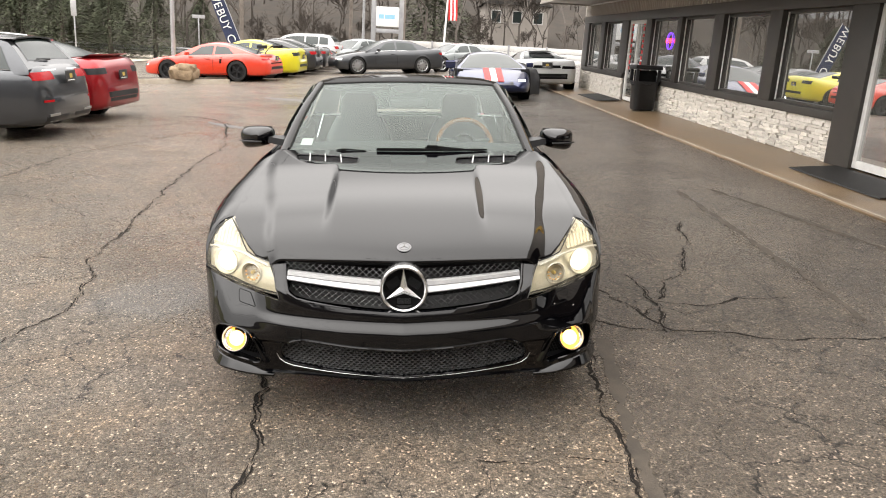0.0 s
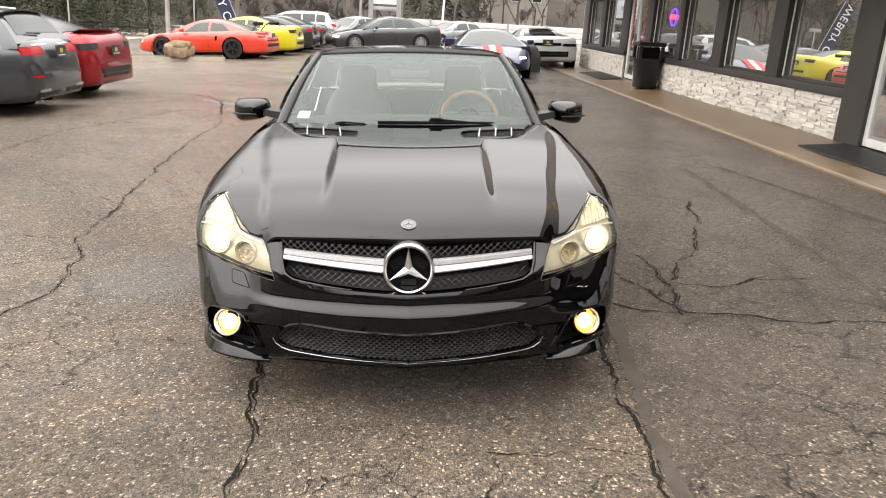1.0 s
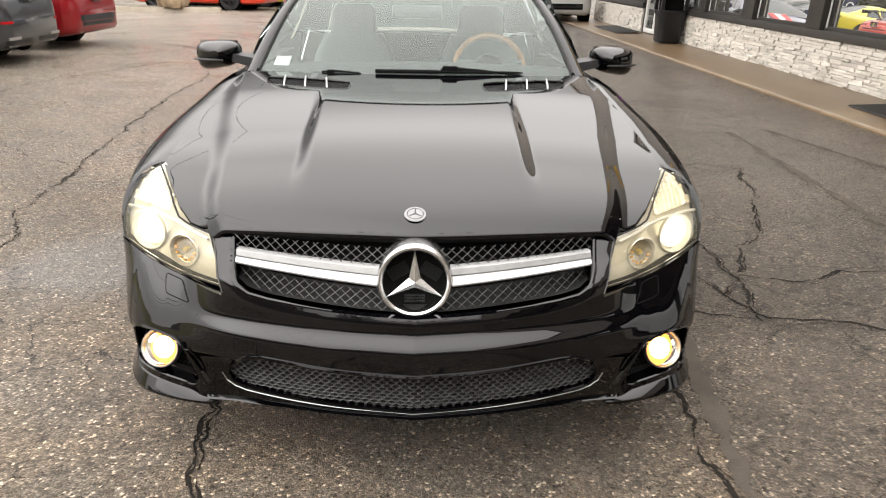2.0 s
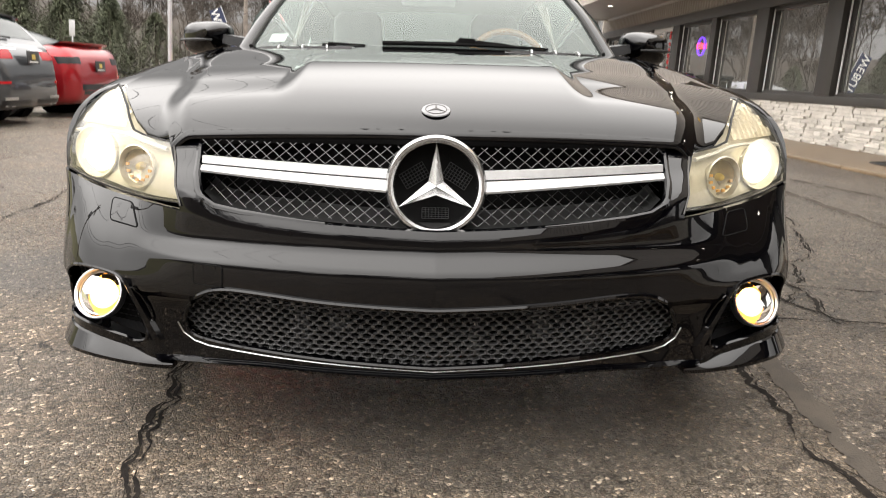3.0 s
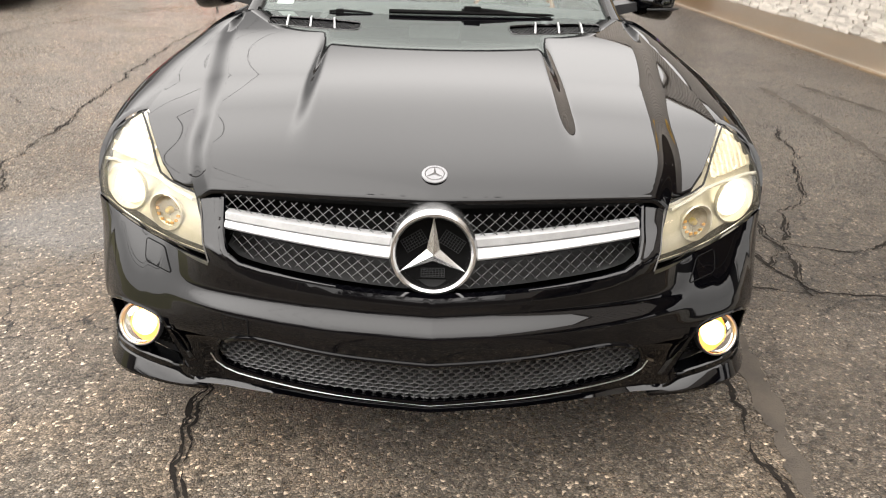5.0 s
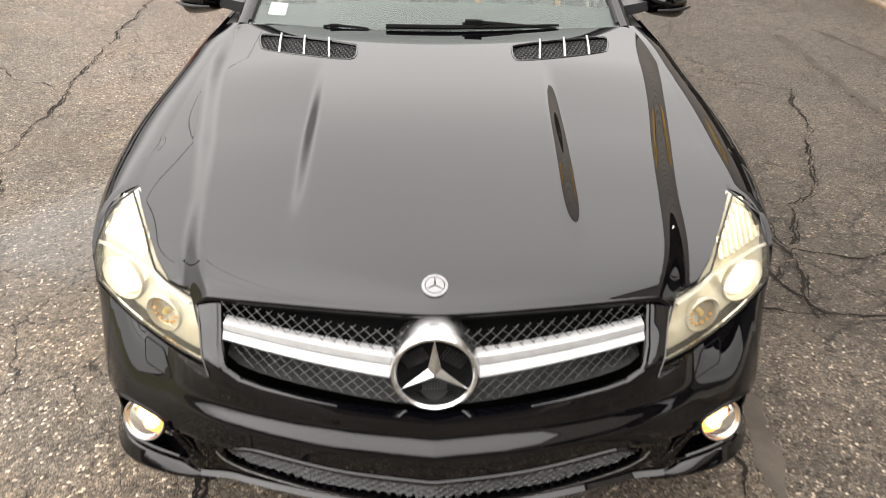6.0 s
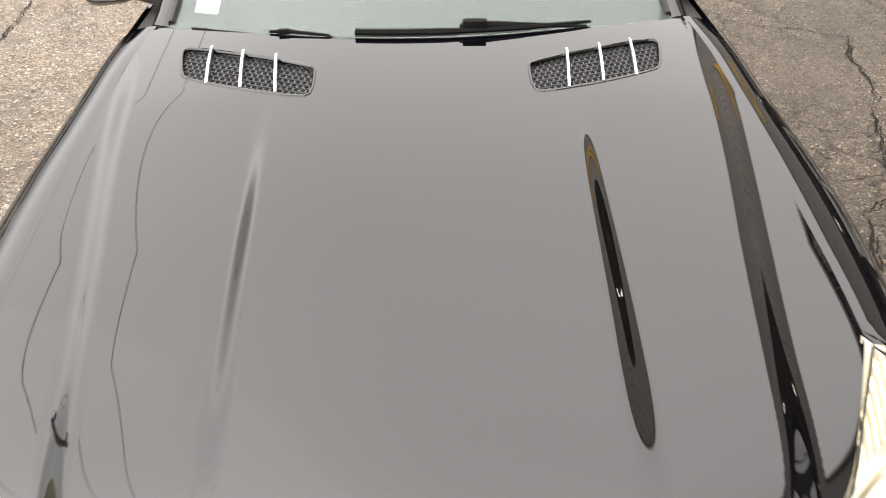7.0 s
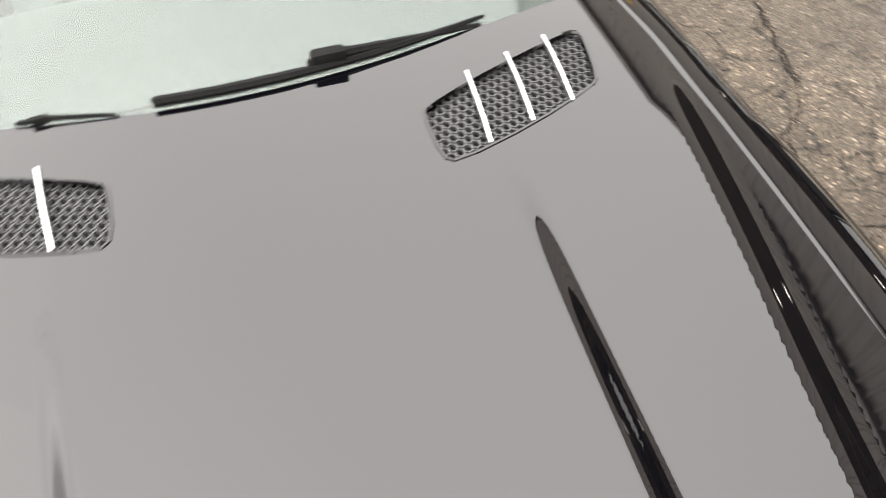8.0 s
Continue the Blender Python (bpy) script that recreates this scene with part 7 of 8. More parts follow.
def by_tail(x, y, heading, kind):
    """The pose of a car whose tail's middle stands at x, y; heading: degrees, 0 with its nose to -y."""
    a, L = radians(heading), SPECS[kind]["L"]
    return on_lot(x + math.sin(a) * L / 2, y - math.cos(a) * L / 2, heading)


other_car("wagon", "p_grey", by_tail(-4.98, 8.75, -89, "wagon"), "grey estate car with red tail lamps and chrome exhausts, parked")
other_car("sedan", "p_red", by_tail(-5.08, 11.05, -93, "sedan"), "dark red saloon with a small boot spoiler, parked", tails="plastic")
other_car("coupe", "p_orange", by_tail(-4.80, 24.6, -99, "coupe"), "orange-red sports coupe with a black rear wing, parked", rim="blackalloy", extras=("wing",))
other_car("muscle", "p_yellow", by_tail(-4.25, 27.2, -95, "muscle"), "bright yellow coupe parked in a row", rim="blackalloy", tails="plastic")
other_car("muscle", "p_black", by_tail(-3.95, 29.8, -95, "muscle"), "black coupe parked in a row", rim="blackalloy")
other_car("sedan", "p_black", by_tail(-3.85, 32.4, -95, "sedan"), "black saloon parked in a row")
other_car("coupe", "p_black", by_tail(-3.8, 35.0, -95, "coupe"), "black sports coupe parked in a row", rim="blackalloy")
other_car("suv", "p_white", by_tail(-3.8, 37.9, -95, "suv"), "white sport utility car parked in a row", rim="blackalloy")
other_car("sedan", "p_silver", on_lot(-6.5, 43.5, 80), "pale silver saloon parked in a row")
other_car("sedan", "p_dgrey", on_lot(-1.3, 31.6, -70), "dark grey saloon with chrome window trim, parked", extras=("chrome_trim",))
other_car("coupe", "p_silver", on_lot(1.9, 34.5, -60), "pale silver coupe parked behind")
other_car("sedan", "p_silver", on_lot(-3.2, 39.5, -40), "pale green-grey saloon parked behind")
other_car("super", "p_blue", on_lot(2.0, 18.6, 0), "low blue sports car with red and white stripes, lamps lit", rim="blackalloy", extras=("stripe", "lit"))
other_car("super", "p_white", on_lot(3.95, 22.6, 180), "low white sports car with dark louvres, parked", rim="blackalloy", extras=("engine",))

# ---- the surroundings ----
def boulder():
    bm = bmesh.new()
    bmesh.ops.create_icosphere(bm, subdivisions=4, radius=0.55)
    for v in bm.verts:
        n = v.co.normalized()
        v.co = n * (0.52 + 0.16 * noise.noise(n * 1.7) + 0.07 * noise.noise(n * 5.0))
        v.co.z = max(v.co.z, -0.18) * 0.82
        v.co.x *= 1.15
        v.co = Vector(math.copysign(abs(c) ** 0.8, c) for c in v.co) * 0.70
    ob = part("boulder", bm, M["boulder"], sharp=28)
    ob.matrix_world = Matrix.Translation((-7.42, 22.6, ground_z(-7.4, 22.6) + 0.27))
    tagged(ob, "rough tan boulder at the edge of a planted island", "boulder")
    b = ob.copy()
    scene.collection.objects.link(b)
    b.matrix_world = Matrix.Translation((-11.6, 26.0, ground_z(-11.6, 26) + 0.25)) @ pose(0, 0, 0, 0, 0, 70)


boulder()


def island():
    pts = rounded([(-14.5, 21.9), (-6.1, 22.35), (-5.95, 22.75), (-14.5, 23.1)], 2)
    bm = bmesh.new()
    low = [bm.verts.new((x, y, ground_z(x, y) - 0.05)) for x, y in pts]
    high = [bm.verts.new((x, y, ground_z(x, y) + 0.14)) for x, y in pts]
    for k in range(len(pts)):
        bm.faces.new((low[k], low[(k + 1) % len(pts)], high[(k + 1) % len(pts)], high[k]))
    bm.faces.new(high)
    bmesh.ops.recalc_face_normals(bm, faces=bm.faces[:])
    tagged(part("traffic_island", bm, M["kerbstone"], smooth=False), "low concrete kerbed island in the lot", "island", kind="structure")
    bm = bmesh.new()
    bm.faces.new([bm.verts.new((-10.2 + (x + 10.2) * 0.95, 22.5 + (y - 22.5) * 0.6, ground_z(x, y) + 0.165)) for x, y in pts])
    tagged(part("island_bed", facing(bm, (0, 0, 1)), M["hillside"], smooth=False), "brown mulch bed on the island", "bed", kind="structure")


island()


def light_pole(x, y, h, r, label, mat, group=""):
    p = empty("street_pole", Matrix.Translation((x, y, ground_z(x, y))), label, "pole", group)
    part("shaft", tube(bmesh.new(), [(0, 0, -0.1), (0, 0, h * 0.5), (0, 0, h)], [r, r * 0.9, r * 0.75], 10), M[mat], p)
    part("base", lathe(bmesh.new(), [(r * 2.0, 0.0), (r * 2.0, 0.25), (r * 1.1, 0.3)], 14), M["kerbstone" if mat == "galv" else mat], p)
    return p


light_pole(-9.0, 26.6, 9.0, 0.085, "tall grey steel lamp post behind the coupe", "galv")
light_pole(-3.3, 46.0, 8.0, 0.09, "grey steel post among the parked cars", "galv")
light_pole(-0.9, 52.0, 9.0, 0.10, "plain wooden post beyond the lot", "pole")


def utility_pole(x, y, h, turn=0, transformer=False):
    p = empty("utility_pole", Matrix.Translation((x, y, ground_z(x, y) - 0.1)) @ pose(0, 0, 0, 0, 0, turn), "weathered wooden utility pole with a crossarm", "utility pole", "utility poles")
    part("shaft", tube(bmesh.new(), [(0, 0, 0), (0.02, 0, h * 0.5), (0, 0, h)], [0.17, 0.145, 0.11], 10), M["pole"], p)
    part("crossarm", boxed(-1.25, 1.25, -0.17, -0.06, h - 0.75, h - 0.62, 0.01), M["pole"], p)
    for k, dx in enumerate((-1.15, -0.45, 0.45, 1.15)):
        part("insulator", lathe(bmesh.new(), [(0.0, 0.20), (0.03, 0.19), (0.05, 0.12), (0.03, 0.09), (0.05, 0.04), (0.03, 0.0)], 10, Matrix.Translation((dx, -0.115, h - 0.62))), M["galv"], p)
    for dx in (-0.8, 0.8):
        part("brace", tube(bmesh.new(), [(dx, -0.11, h - 0.70), (0, -0.13, h - 1.35)], 0.02, 5), M["galv"], p)
    if transformer:
        part("transformer", lathe(bmesh.new(), [(0.0, 0.95), (0.12, 0.93), (0.27, 0.86), (0.28, 0.8), (0.28, 0.05), (0.25, 0.0), (0.0, 0.0)], 20, Matrix.Translation((0.42, 0, h - 2.5))), M["galv"], p)
        part("fuse_arm", boxed(-0.7, 0.7, 0.10, 0.18, h - 1.75, h - 1.65, 0.006), M["pole"], p)
    return p


POLES = [(-17.0, -22.0, 9.5), (-17.0, 5.5, 9.6), (-17.0, 38.0, 9.4), (-17.0, 74.0, 9.2)]
for k, (x, y, h) in enumerate(POLES):
    if k in (0, 1):
        utility_pole(x, y, h, 0, k == 1)
utility_pole(-12.1, 52.0, 9.5, 15)
utility_pole(-5.6, 64.0, 10.0, 0)


def cables():
    for k, (dx, dz, r) in enumerate([(0.45, -0.45, 0.014), (0.05, -2.6, 0.028), (0.0, -3.1, 0.022)]):
        pts = []
        for (x0, y0, h0), (x1, y1, h1) in zip(POLES, POLES[1:]):
            for t in np.linspace(0, 1, 14, endpoint=False):
                sag = 0.55 * 4 * t * (1 - t)
                pts.append((x0 + dx + (x1 - x0) * t, y0 + (y1 - y0) * t, ground_z(x0, y0) + h0 + (h1 - h0) * t + dz - sag))
        tagged(part("overhead_cable", tube(bmesh.new(), pts, r, 5), M["rubber"]), "black overhead cable strung between utility poles", "cable", "overhead cables")
    for a, b in (((-11.6, 52, 10.2), (-30, 20, 11.5)), ((-11.6, 52, 10.0), (-5.6, 64, 9.6)), ((-5.6, 64, 9.0), (6, 70, 9.0)), ((-11.6, 52, 7.2), (-5.6, 64, 7.0)), ((6.0, 21.5, 5.6), (-4, 60, 9.5))):
        pts = [(a[0] + (b[0] - a[0]) * t, a[1] + (b[1] - a[1]) * t, a[2] + (b[2] - a[2]) * t - 1.6 * t * (1 - t)) for t in np.linspace(0, 1, 16)]
        tagged(part("overhead_cable", tube(bmesh.new(), pts, 0.014, 5), M["rubber"]), "black overhead cable strung between utility poles", "cable", "overhead cables")


    for dx, z0 in ((-5.0, 8.6), (-5.7, 8.4), (-6.6, 8.2)):
        pts = [(dx - 0.010 * (y + 30), y, z0 - 0.9 * 4 * ((y + 30) / 90) * (1 - (y + 30) / 90)) for y in np.linspace(-30, 60, 30)]
        tagged(part("overhead_cable", tube(bmesh.new(), pts, 0.007, 5), M["rubber"]), "thin black service cable high over the lot", "cable", "overhead cables")


cables()


def roadside():
    # road beyond the lot, guard rail, pylon sign, flag, barrier
    bm = grid_mesh([[(-60, y, ground_z(-60, y) + 0.02), (-15.5, y, ground_z(-15.5, y) + 0.02)] for y in (30, 45, 60)])
    tagged(part("verge", facing(bm, (0, 0, 1)), M["kerbstone"], smooth=False), "pale concrete apron beyond the lot", "apron", kind="structure")
    rail = empty("guard_rail", Matrix.Translation((0, 0, 0)), "long galvanised guard rail along the road", "guard rail", kind="structure")
    z = ground_z(-20, 45)
    pts = [(-52, 36), (-36, 40), (-24, 44), (-14, 47.5), (-6.5, 50)]
    for (x0, y0), (x1, y1) in zip(pts, pts[1:]):
        rows = []
        for t in (0, 1):
            x, y = x0 + (x1 - x0) * t, y0 + (y1 - y0) * t
            rows.append([(x, y - d, z + h) for d, h in ((0, .45), (.06, .50), (0, .58), (0, .64), (.06, .70), (0, .78))])
        part("beam", facing(grid_mesh(rows), (0, -1, 0)), M["galv"], rail, sharp=20)
        k = int(math.hypot(x1 - x0, y1 - y0) / 2)
        for j in range(k):
            x, y = x0 + (x1 - x0) * j / k, y0 + (y1 - y0) * j / k
            part("rail_post", boxed(x - 0.05, x + 0.05, y + 0.02, y + 0.12, z - 0.2, z + 0.72), M["pole"], rail, smooth=False)
    wall = empty("barrier_wall", None, "long pale grey plank barrier behind the lot", "barrier", kind="structure")
    z = ground_z(6, 45) - 0.35
    for k in range(4):
        part("plank", boxed(-1.4, 16, 46.0, 46.12, z + 0.1 + 0.34 * k, z + 0.42 + 0.34 * k, 0.01), M["whitetrim"], wall)
    for x in np.arange(-1.4, 16, 2.4):
        part("barrier_post", boxed(x - 0.06, x + 0.06, 45.9, 46.0, z - 0.1, z + 1.5), M["galv"], wall, smooth=False)
    # pylon sign
    sg = empty("pylon_sign", Matrix.Translation((-1.72, 43.0, ground_z(-2.5, 43))), "white pylon sign with pale blue lettering bars", "sign")
    for x in (-0.80, 0.80):
        part("sign_post", boxed(x - 0.13, x + 0.13, -0.13, 0.13, 0, 7.5, 0.01), M["galv"], sg)
    part("sign_panel", boxed(-0.66, 0.66, -0.10, 0.10, 2.15, 3.25, 0.02), M["white"], sg)
    part("sign_panel", boxed(-0.66, 0.66, -0.10, 0.10, 3.75, 6.2, 0.02), M["white"], sg)
    part("sign_rail", boxed(-0.67, 0.67, -0.08, 0.08, 1.80, 2.02, 0.01), M["galv"], sg)
    blue = rough_mat("pale_blue_print", (0.20, 0.42, 0.60), (0.30, 0.52, 0.68), 0.5)
    for k, (x0, x1) in enumerate(((-0.5, -0.2), (-0.15, 0.42))):
        part("lettering_bar", boxed(x0, x1, -0.112, -0.10, 2.58, 2.82), blue, sg, smooth=False)
    # flag
    fl = empty("flag_pole", Matrix.Translation((1.5, 41.0, ground_z(1, 41))), "white flagpole with a hanging red and white flag", "flagpole")
    part("shaft", tube(bmesh.new(), [(0, 0, 0), (0.12, 0, 3.0), (0.30, 0, 7.5)], [0.06, 0.055, 0.04], 8), M["white"], fl)
    for k in range(5):
        rows = [[(0.14 + 0.02 * z + 0.10 * k + 0.03 * math.sin(3 * z), -0.05 - 0.06 * math.sin(2 * z + k), z), (0.14 + 0.02 * z + 0.10 * (k + 1) + 0.03 * math.sin(3 * z), -0.05 - 0.06 * math.sin(2 * z + k + 1), z)] for z in np.linspace(2.5, 5.2, 10)]
        part("flag_stripe", grid_mesh(rows), M["red"] if k % 2 == 0 else M["white"], fl, smooth=False)
    # feather flag
    ff = empty("feather_flag", Matrix.Translation((-7.65, 32.5, ground_z(-7.6, 32.5))) @ pose(0, 0, 0, 0, -22, 0), "leaning navy feather flag with white lettering", "banner")
    part("flag_pole", tube(bmesh.new(), [(0.30, 0.02, 0), (0.30, 0.02, 3.7)], 0.02, 6), M["galv"], ff)
    rows = [[(-0.27 + 0.12 * max(0, t - 0.7), 0, 0.9 + 2.75 * t), (0.0, 0.03, 0.9 + 2.75 * t), (0.29, 0, 0.9 + 2.75 * t)] for t in np.linspace(0, 1, 10)]
    part("cloth", grid_mesh(rows), M["navy"], ff)
    for k, word in enumerate(("WE", "BUY", "C")):
        text_bars("lettering", word, 0.50, M["white"], pose(-0.05, -0.02, (3.25, 2.35, 1.5)[k], 90, 90, 0), ff)
    # small road signs
    for x, y, h, w in ((-17.0, 37, 3.0, 0.28), (-12.0, 41, 2.6, 0.70)):
        s = empty("road_sign", Matrix.Translation((x, y, ground_z(x, y))), "small white road sign on a thin post", "road sign", "road signs")
        part("sign_post", boxed(-0.03, 0.03, -0.02, 0.02, 0, h, 0.004), M["galv"], s)
        part("sign_plate", boxed(-w / 2, w / 2, -0.035, -0.02, h - (0.75 if w < 0.5 else 0.18), h, 0.004), M["galv"], s)


roadside()


def covered_heap():
    bm = bmesh.new()
    bmesh.ops.create_icosphere(bm, subdivisions=4, radius=1.0)
    for v in bm.verts:
        n = v.co.normalized()
        k = 1 + 0.12 * noise.noise(n * 2.2) + 0.05 * noise.noise(n * 6)
        v.co = Vector((math.copysign(abs(n.x) ** 0.6, n.x) * 0.50 * k, math.copysign(abs(n.y) ** 0.7, n.y) * 0.8 * k, max(0, math.copysign(abs(n.z) ** 0.6, n.z) * 0.82 * k)))
    ob = part("covered_trailer", bm, M["cloth"], sharp=60)
    ob.matrix_world = on_lot(2.95, 19.6, 20)
    tagged(ob, "low object under a dark cloth cover", "covered object")


covered_heap()


# ---- woods ----
def grow(rnd, p, d, length, r, depth, out):
    """Adds tapered limbs: (from, to, radius at both ends)."""
    q = p + d * length
    out.append((p, q, r, r * 0.62))
    if depth == 0:
        return
    for k in range(rnd.choice((2, 3, 3)) if depth > 1 else 4):
        axis = Vector((rnd.uniform(-1, 1), rnd.uniform(-1, 1), rnd.uniform(-0.3, 0.6))).normalized()
        nd = (d * 0.9 + axis * rnd.uniform(0.4, 0.85)).normalized()
        t = 1.0 if k == 0 else rnd.uniform(0.45, 1.0)
        grow(rnd, p.lerp(q, t), nd, length * rnd.uniform(0.55, 0.82), r * 0.55, depth - 1, out)


def limbs_mesh(limbs, name, thin=0.0):
    verts, faces = [], []
    for p, q, r0, r1 in limbs:
        d = (q - p).normalized()
        a = d.cross(Vector((0.3, 0.2, 0.9))).normalized()
        b = d.cross(a)
        k = len(verts)
        for c, r in ((p, max(r0, thin)), (q, max(r1, thin))):
            for i in range(3):
                t = 2 * math.pi * i / 3
                verts.append(c + r * (math.cos(t) * a + math.sin(t) * b))
        for i in range(3):
            faces.append((k + i, k + (i + 1) % 3, k + 3 + (i + 1) % 3, k + 3 + i))
    me = bpy.data.meshes.new(name)
    me.from_pydata(verts, [], faces)
    return me


def bare_tree_kinds():
    kinds = []
    for seed in range(5):
        rnd = random.Random(seed + 11)
        trunk, crown = [], []
        h = rnd.uniform(3.0, 4.5)
        grow(rnd, Vector((0, 0, -0.3)), Vector((rnd.uniform(-0.06, 0.06), rnd.uniform(-0.06, 0.06), 1)).normalized(), h, 0.15, 6, crown)
        trunk = [l for l in crown if l[2] > 0.04]
        twigs = [l for l in crown if l[2] <= 0.04]
        kinds.append((limbs_mesh(trunk, "trunk"), limbs_mesh(twigs, "crown", 0.007)))
    for a, b in kinds:
        a.materials.append(M["bark"])
        b.materials.append(M["twigs"])
    return kinds


KINDS = bare_tree_kinds()


def hill_z(x, y):
    d = max(0.0, y - 58) + max(0.0, -x - 26) * 0.8
    # added rise behind the camera: unseen itself, it darkens low reflections
    e = max(0.0, -21 - y)
    return ground_z(max(-60, min(60, x)), min(y, 45)) + 8.0 * sm(d / 46) + 13.0 * sm(e / 26) + 0.4 * noise.noise(Vector((x * 0.05, y * 0.05, 0)))


def hills():
    xs, ys = np.linspace(-160, 160, 60), np.linspace(50, 200, 30)
    bm = grid_mesh([[(x, y, hill_z(x, y) + (0.03 if y > 51 else -0.2)) for x in xs] for y in ys])
    tagged(part("hillside", facing(bm, (0, 0, 1)), M["hillside"], sharp=180), "brown leaf-strewn hillside below bare woods", "hillside", kind="structure")
    # the added slope that blocks low sky from the bumper's reflections
    xs, ys = np.linspace(-160, 160, 50), np.linspace(-160, -20, 34)
    bm = grid_mesh([[(x, y, hill_z(x, y) + (0.03 if y < -21 else -0.2)) for x in xs] for y in ys])
    tagged(part("hillside", facing(bm, (0, 0, 1)), M["hillside"], sharp=180), "brown wooded slope added unseen behind the camera to darken reflections", "hillside", kind="structure")
    xs, ys = np.linspace(-160, -22, 30), np.linspace(-20, 50, 20)
    bm = grid_mesh([[(x, y, hill_z(x, y) - 0.05 * (x > -25)) for x in xs] for y in ys])
    tagged(part("bank", facing(bm, (0, 0, 1)), M["grass"], sharp=180), "grassy bank beside the road", "bank", kind="structure")


hills()


def woods():
    rnd = random.Random(5)
    # single bare trees that can be told apart
    spots = [(-15, 49, 1.25), (-19, 52, 1.3), (-22.5, 47, 1.15), (-27, 50, 1.3), (-13, 56, 1.1), (-10.5, 60, 1.2), (-31, 44, 1.3), (-8, 58, 1.0), (-35, 47, 1.2), (-24, 55, 1.4), (-17, 60, 1.4), (3, 56, 1.0), (5.5, 54, 0.9), (8, 58, 1.1), (0.5, 58, 1.1), (-2, 60, 1.2), (11, 55, 0.9), (14, 60, 1.1)]
    for k, (x, y, s) in enumerate(spots):
        a, b = KINDS[k % 5]
        t = empty("bare_tree", Matrix.Translation((x, y, hill_z(x, y))) @ pose(0, 0, 0, 0, 0, rnd.uniform(0, 360)) @ Matrix.Scale(s * (0.62 if -22 < x < 0 else 0.85), 4), "leafless tree with fine grey-brown twigs", "tree", "bare trees")
        for nm, me in (("trunk", a), ("crown", b)):
            ob = new(nm, me)
            ob.parent = t
    # the woods beyond, as one thing
    src = []
    for seed in range(5):
        limbs = []
        r2 = random.Random(seed + 31)
        grow(r2, Vector((0, 0, -0.3)), Vector((r2.uniform(-0.06, 0.06), r2.uniform(-0.06, 0.06), 1)).normalized(), r2.uniform(2.2, 3.4), 0.095, 6, limbs)
        me = limbs_mesh(limbs, "far_tree", 0.024)
        src.append((np.array([tuple(v.co) for v in me.vertices]), np.array([tuple(p.vertices) for p in me.polygons])))
        bpy.data.meshes.remove(me)
    verts, faces, n = [], [], 0
    for k in range(470):
        if k < 230:
            x, y = rnd.uniform(-75, 60), rnd.uniform(62, 112)
        elif k < 262:
            x, y = rnd.uniform(-70, -30), rnd.uniform(34, 62)
        elif k < 340:
            x, y = rnd.uniform(-60, 30), rnd.uniform(-62, -27)
        else:
            x, y = rnd.uniform(-60, 45), rnd.uniform(53, 72)
        v, f = src[k % 5]
        s, a = rnd.uniform(0.75, 1.2) * (1.0 if k < 340 else 0.36), rnd.uniform(0, 6.28)
        c, sn = math.cos(a) * s, math.sin(a) * s
        w = np.column_stack([v[:, 0] * c - v[:, 1] * sn + x, v[:, 0] * sn + v[:, 1] * c + y, v[:, 2] * s + hill_z(x, y)])
        verts.append(w)
        faces.append(f + n)
        n += len(v)
    me = bpy.data.meshes.new("far_woods")
    allv, allf = np.concatenate(verts), np.concatenate(faces)
    me.vertices.add(len(allv))
    me.vertices.foreach_set("co", allv.ravel())
    me.loops.add(allf.size)
    me.polygons.add(len(allf))
    me.polygons.foreach_set("loop_start", np.arange(len(allf)) * 4)
    me.loops.foreach_set("vertex_index", allf.ravel())
    me.update()
    me.validate()
    tagged(finish("far_woods", me, M["twigs"], smooth=False), "grey-brown leafless woods on the hillside", "woods", kind="stuff")


woods()


def evergreen(name, x, y, h, seed, label):
    rnd = random.Random(seed)
    t = empty(name, Matrix.Translation((x, y, hill_z(x, y))), label, "tree", "evergreens")
    part("trunk", tube(bmesh.new(), [(0, 0, -0.2), (0, 0, h * 0.6), (0, 0, h)], [0.16, 0.09, 0.02], 8), M["bark"], t)
    verts, faces = [], []
    for k in range(9000):
        f = rnd.random() ** 0.8
        z = h * (0.06 + 0.94 * f)
        a = rnd.uniform(0, 6.283)
        lobe = 0.80 + 0.22 * math.sin(3 * a + seed + 1.3 * z) + 0.14 * math.sin(5 * a - 2.1 * z + 2 * seed)
        r = (1 - f) ** 0.72 * h * 0.58 * (0.22 + 0.78 * rnd.random() ** 0.6) * lobe + 0.05
        c = Vector((r * math.cos(a), r * math.sin(a), z - 0.15 * r))
        o = Vector((math.cos(a), math.sin(a), -0.25 + rnd.uniform(-0.3, 0.3))).normalized()
        s = Vector((-math.sin(a), math.cos(a), rnd.uniform(-0.4, 0.4))).normalized()
        l, w = rnd.uniform(0.14, 0.30) * h / 8, rnd.uniform(0.05, 0.09) * h / 8
        i = len(verts)
        verts += [c - o * l * 0.4, c + s * w, c + o * l, c - s * w]
        faces += [(i, i + 1, i + 2, i + 3)]
    me = bpy.data.meshes.new("crown")
    me.from_pydata(verts, [], faces)
    finish("crown", me, M["needles"], t, smooth=False)


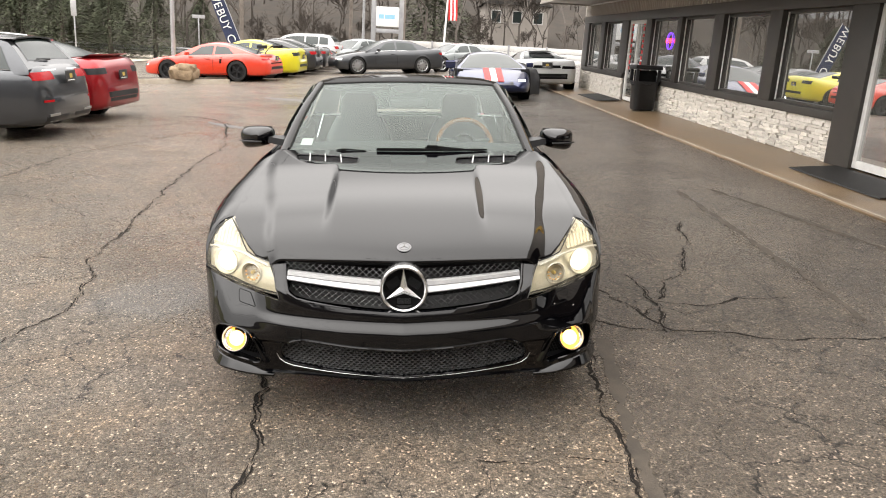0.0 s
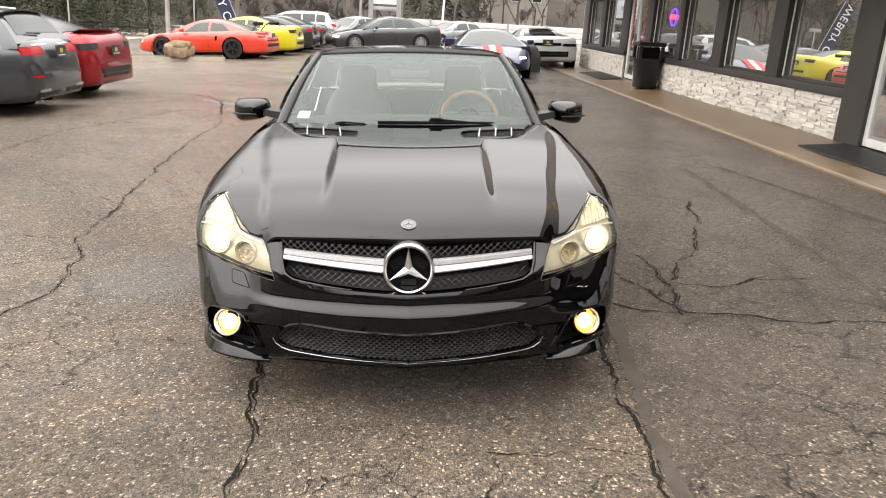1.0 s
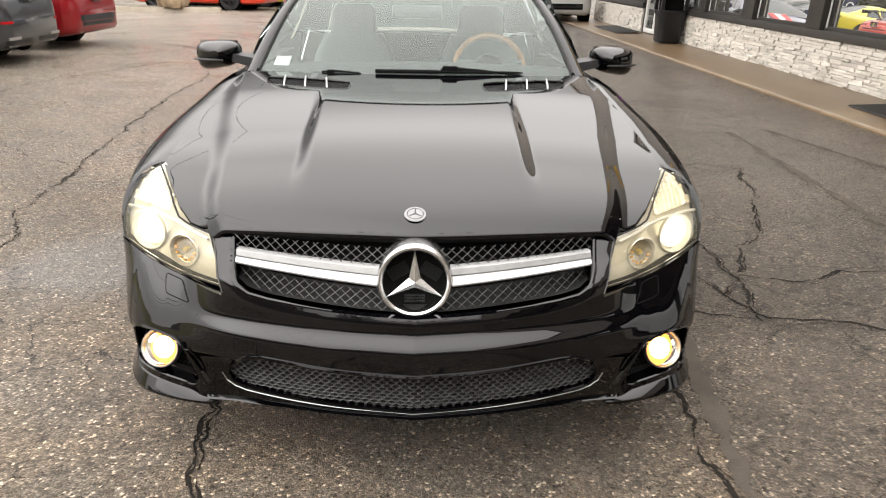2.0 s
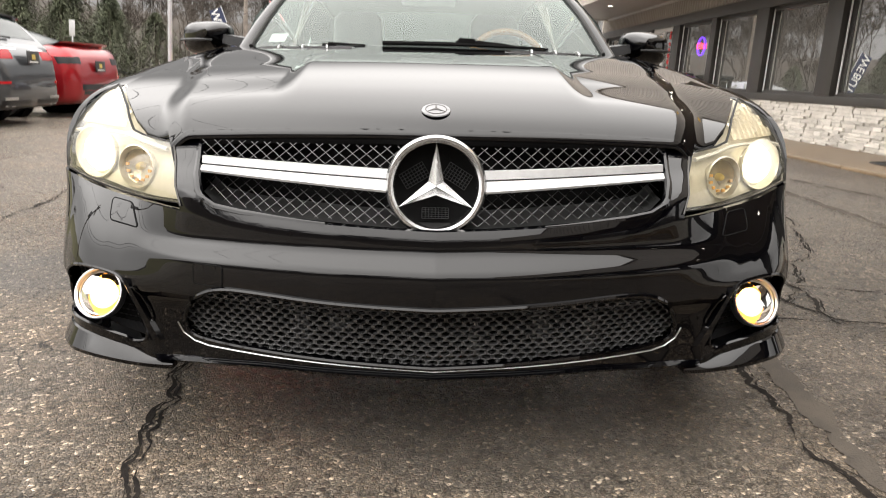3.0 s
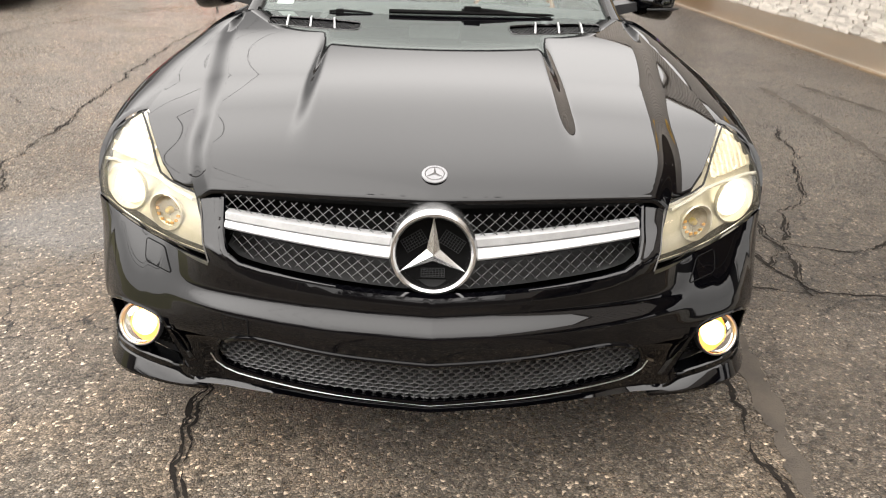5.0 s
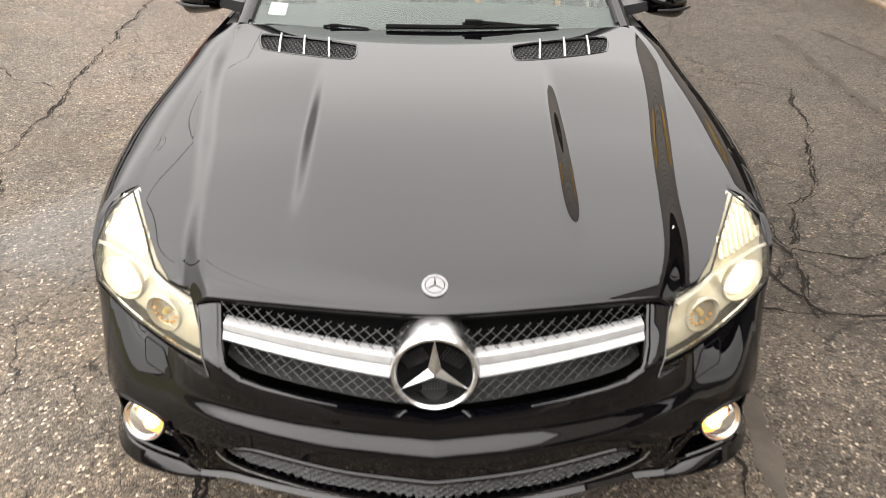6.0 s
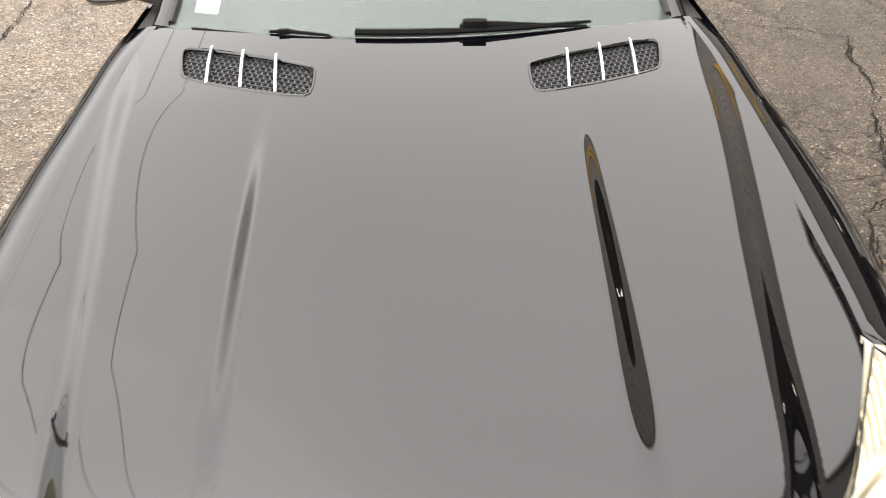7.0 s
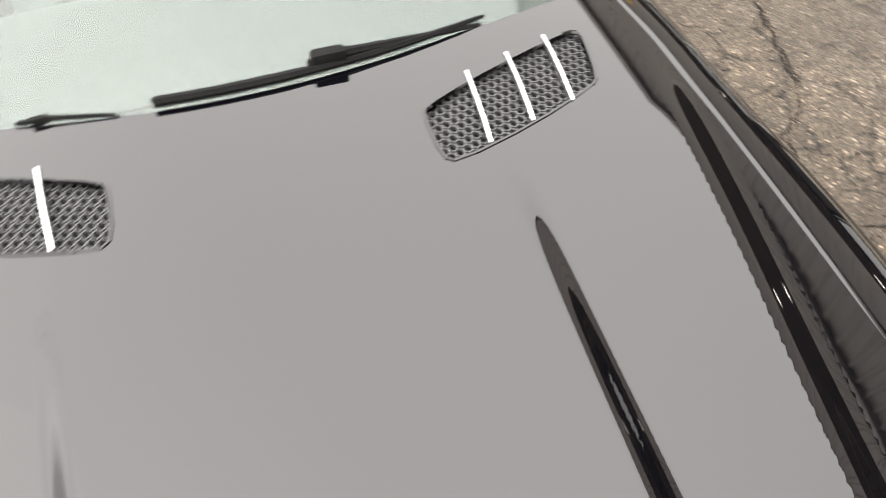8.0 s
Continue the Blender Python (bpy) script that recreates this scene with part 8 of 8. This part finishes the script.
for k, (x, y, h) in enumerate([(-20.5, 43.5, 4.6), (-23.5, 45, 5.2), (-18.4, 45, 4.4), (-26.5, 43, 5.0), (-16.2, 46.5, 4.2), (-29.5, 42, 6.0), (-33, 44, 5.4), (-22, 48, 5.6), (-14.4, 50, 4.0), (-24.8, 47, 5.0), (-19.5, 48, 5.2), (1.4, 61, 8.5), (-36, 40, 6), (-41, 44, 7)]):
    evergreen("evergreen_tree", x, y, h, k, "dense dull-green conifer beside the road")


def far_house():
    h = empty("far_house", Matrix.Translation((9.0, 68.0, hill_z(9, 68))), "pale house with dark windows behind the bare trees", "house")
    part("wall", boxed(-2.9, 2.9, 0, 6, 0, 3.9), M["siding"], h, smooth=False)
    bm = bmesh.new()
    for y in (-0.4, 6.4):
        bm.faces.new([bm.verts.new(p) for p in ((-3.2, y, 3.9), (3.2, y, 3.9), (0, y, 5.5))])
    grid_mesh([[(-3.2, y, 3.9), (0, y, 5.5), (3.2, y, 3.9)] for y in (-0.4, 6.4)], bm)
    bmesh.ops.recalc_face_normals(bm, faces=bm.faces[:])
    part("roof", bm, M["darktrim"], h, smooth=False)
    for x in (-1.9, 0.0, 1.9):
        w = part("window", boxed(x - 0.45, x + 0.45, -0.05, 0.03, 2.3, 3.4), M["whitetrim"], h, smooth=False)
        part("pane", boxed(x - 0.38, x + 0.38, -0.07, -0.05, 2.38, 3.32), M["tinted"], w, smooth=False)


far_house()
other_car("suv", "p_white", on_lot(-9.2, 62.0, 10), "white car far off on the road", extras=("lit",))
other_car("sedan", "p_silver", on_lot(-6.2, 66.0, 10), "pale car far off on the road", extras=("lit",))


# ---- the ledge stones of the shop front, last ----
def ledge_stones():
    rnd = random.Random(21)
    meshes = []
    for k in range(10):
        bm = bmesh.new()
        bmesh.ops.create_cube(bm, size=1.0)
        for v in bm.verts:
            v.co += Vector((rnd.uniform(-0.12, 0.12), rnd.uniform(-0.012, 0.012), rnd.uniform(-0.06, 0.06)))
        me = bpy.data.meshes.new("stone")
        bm.to_mesh(me)
        bm.free()
        me.materials.append(M["stone"])
        meshes.append(me)
    rest_v, rest_f = [], []
    count = 0
    for a, b in ((6.2, 14.95), (16.75, Y1), (Y0, 3.7)):
        z = 0.10
        while z < SILL0 - 0.03:
            h = min(rnd.uniform(0.028, 0.054), SILL0 - z)
            y = a
            while y < b - 0.02:
                l = min(rnd.uniform(0.10, 0.32), b - y)
                base = walk_z(WALL, y + l / 2) - RISE * (y + l / 2 - 8)
                if z + h > base - 0.02:
                    d = rnd.uniform(0.03, 0.062)
                    m = Matrix.Translation((WALL + 0.03 - d / 2 + 0.01, y + l / 2, z + h / 2)) @ Matrix.Diagonal((d, l - 0.006, h - 0.005, 1))
                    if a == 6.2 and y < 13.4 and count < 300:
                        ob = new("stone", meshes[rnd.randrange(10)])
                        ob.parent = shop_wall
                        ob.matrix_basis = m
                        count += 1
                    else:
                        k = len(rest_v)
                        me = meshes[rnd.randrange(10)]
                        rest_v += [m @ v.co for v in me.vertices]
                        rest_f += [tuple(i + k for i in p.vertices) for p in me.polygons]
                y += l
            z += h
    me = bpy.data.meshes.new("ledge_stones")
    me.from_pydata(rest_v, [], rest_f)
    tagged(finish("ledge_stones", me, M["stone"], shop_wall, smooth=False), kind="stuff")


ledge_stones()
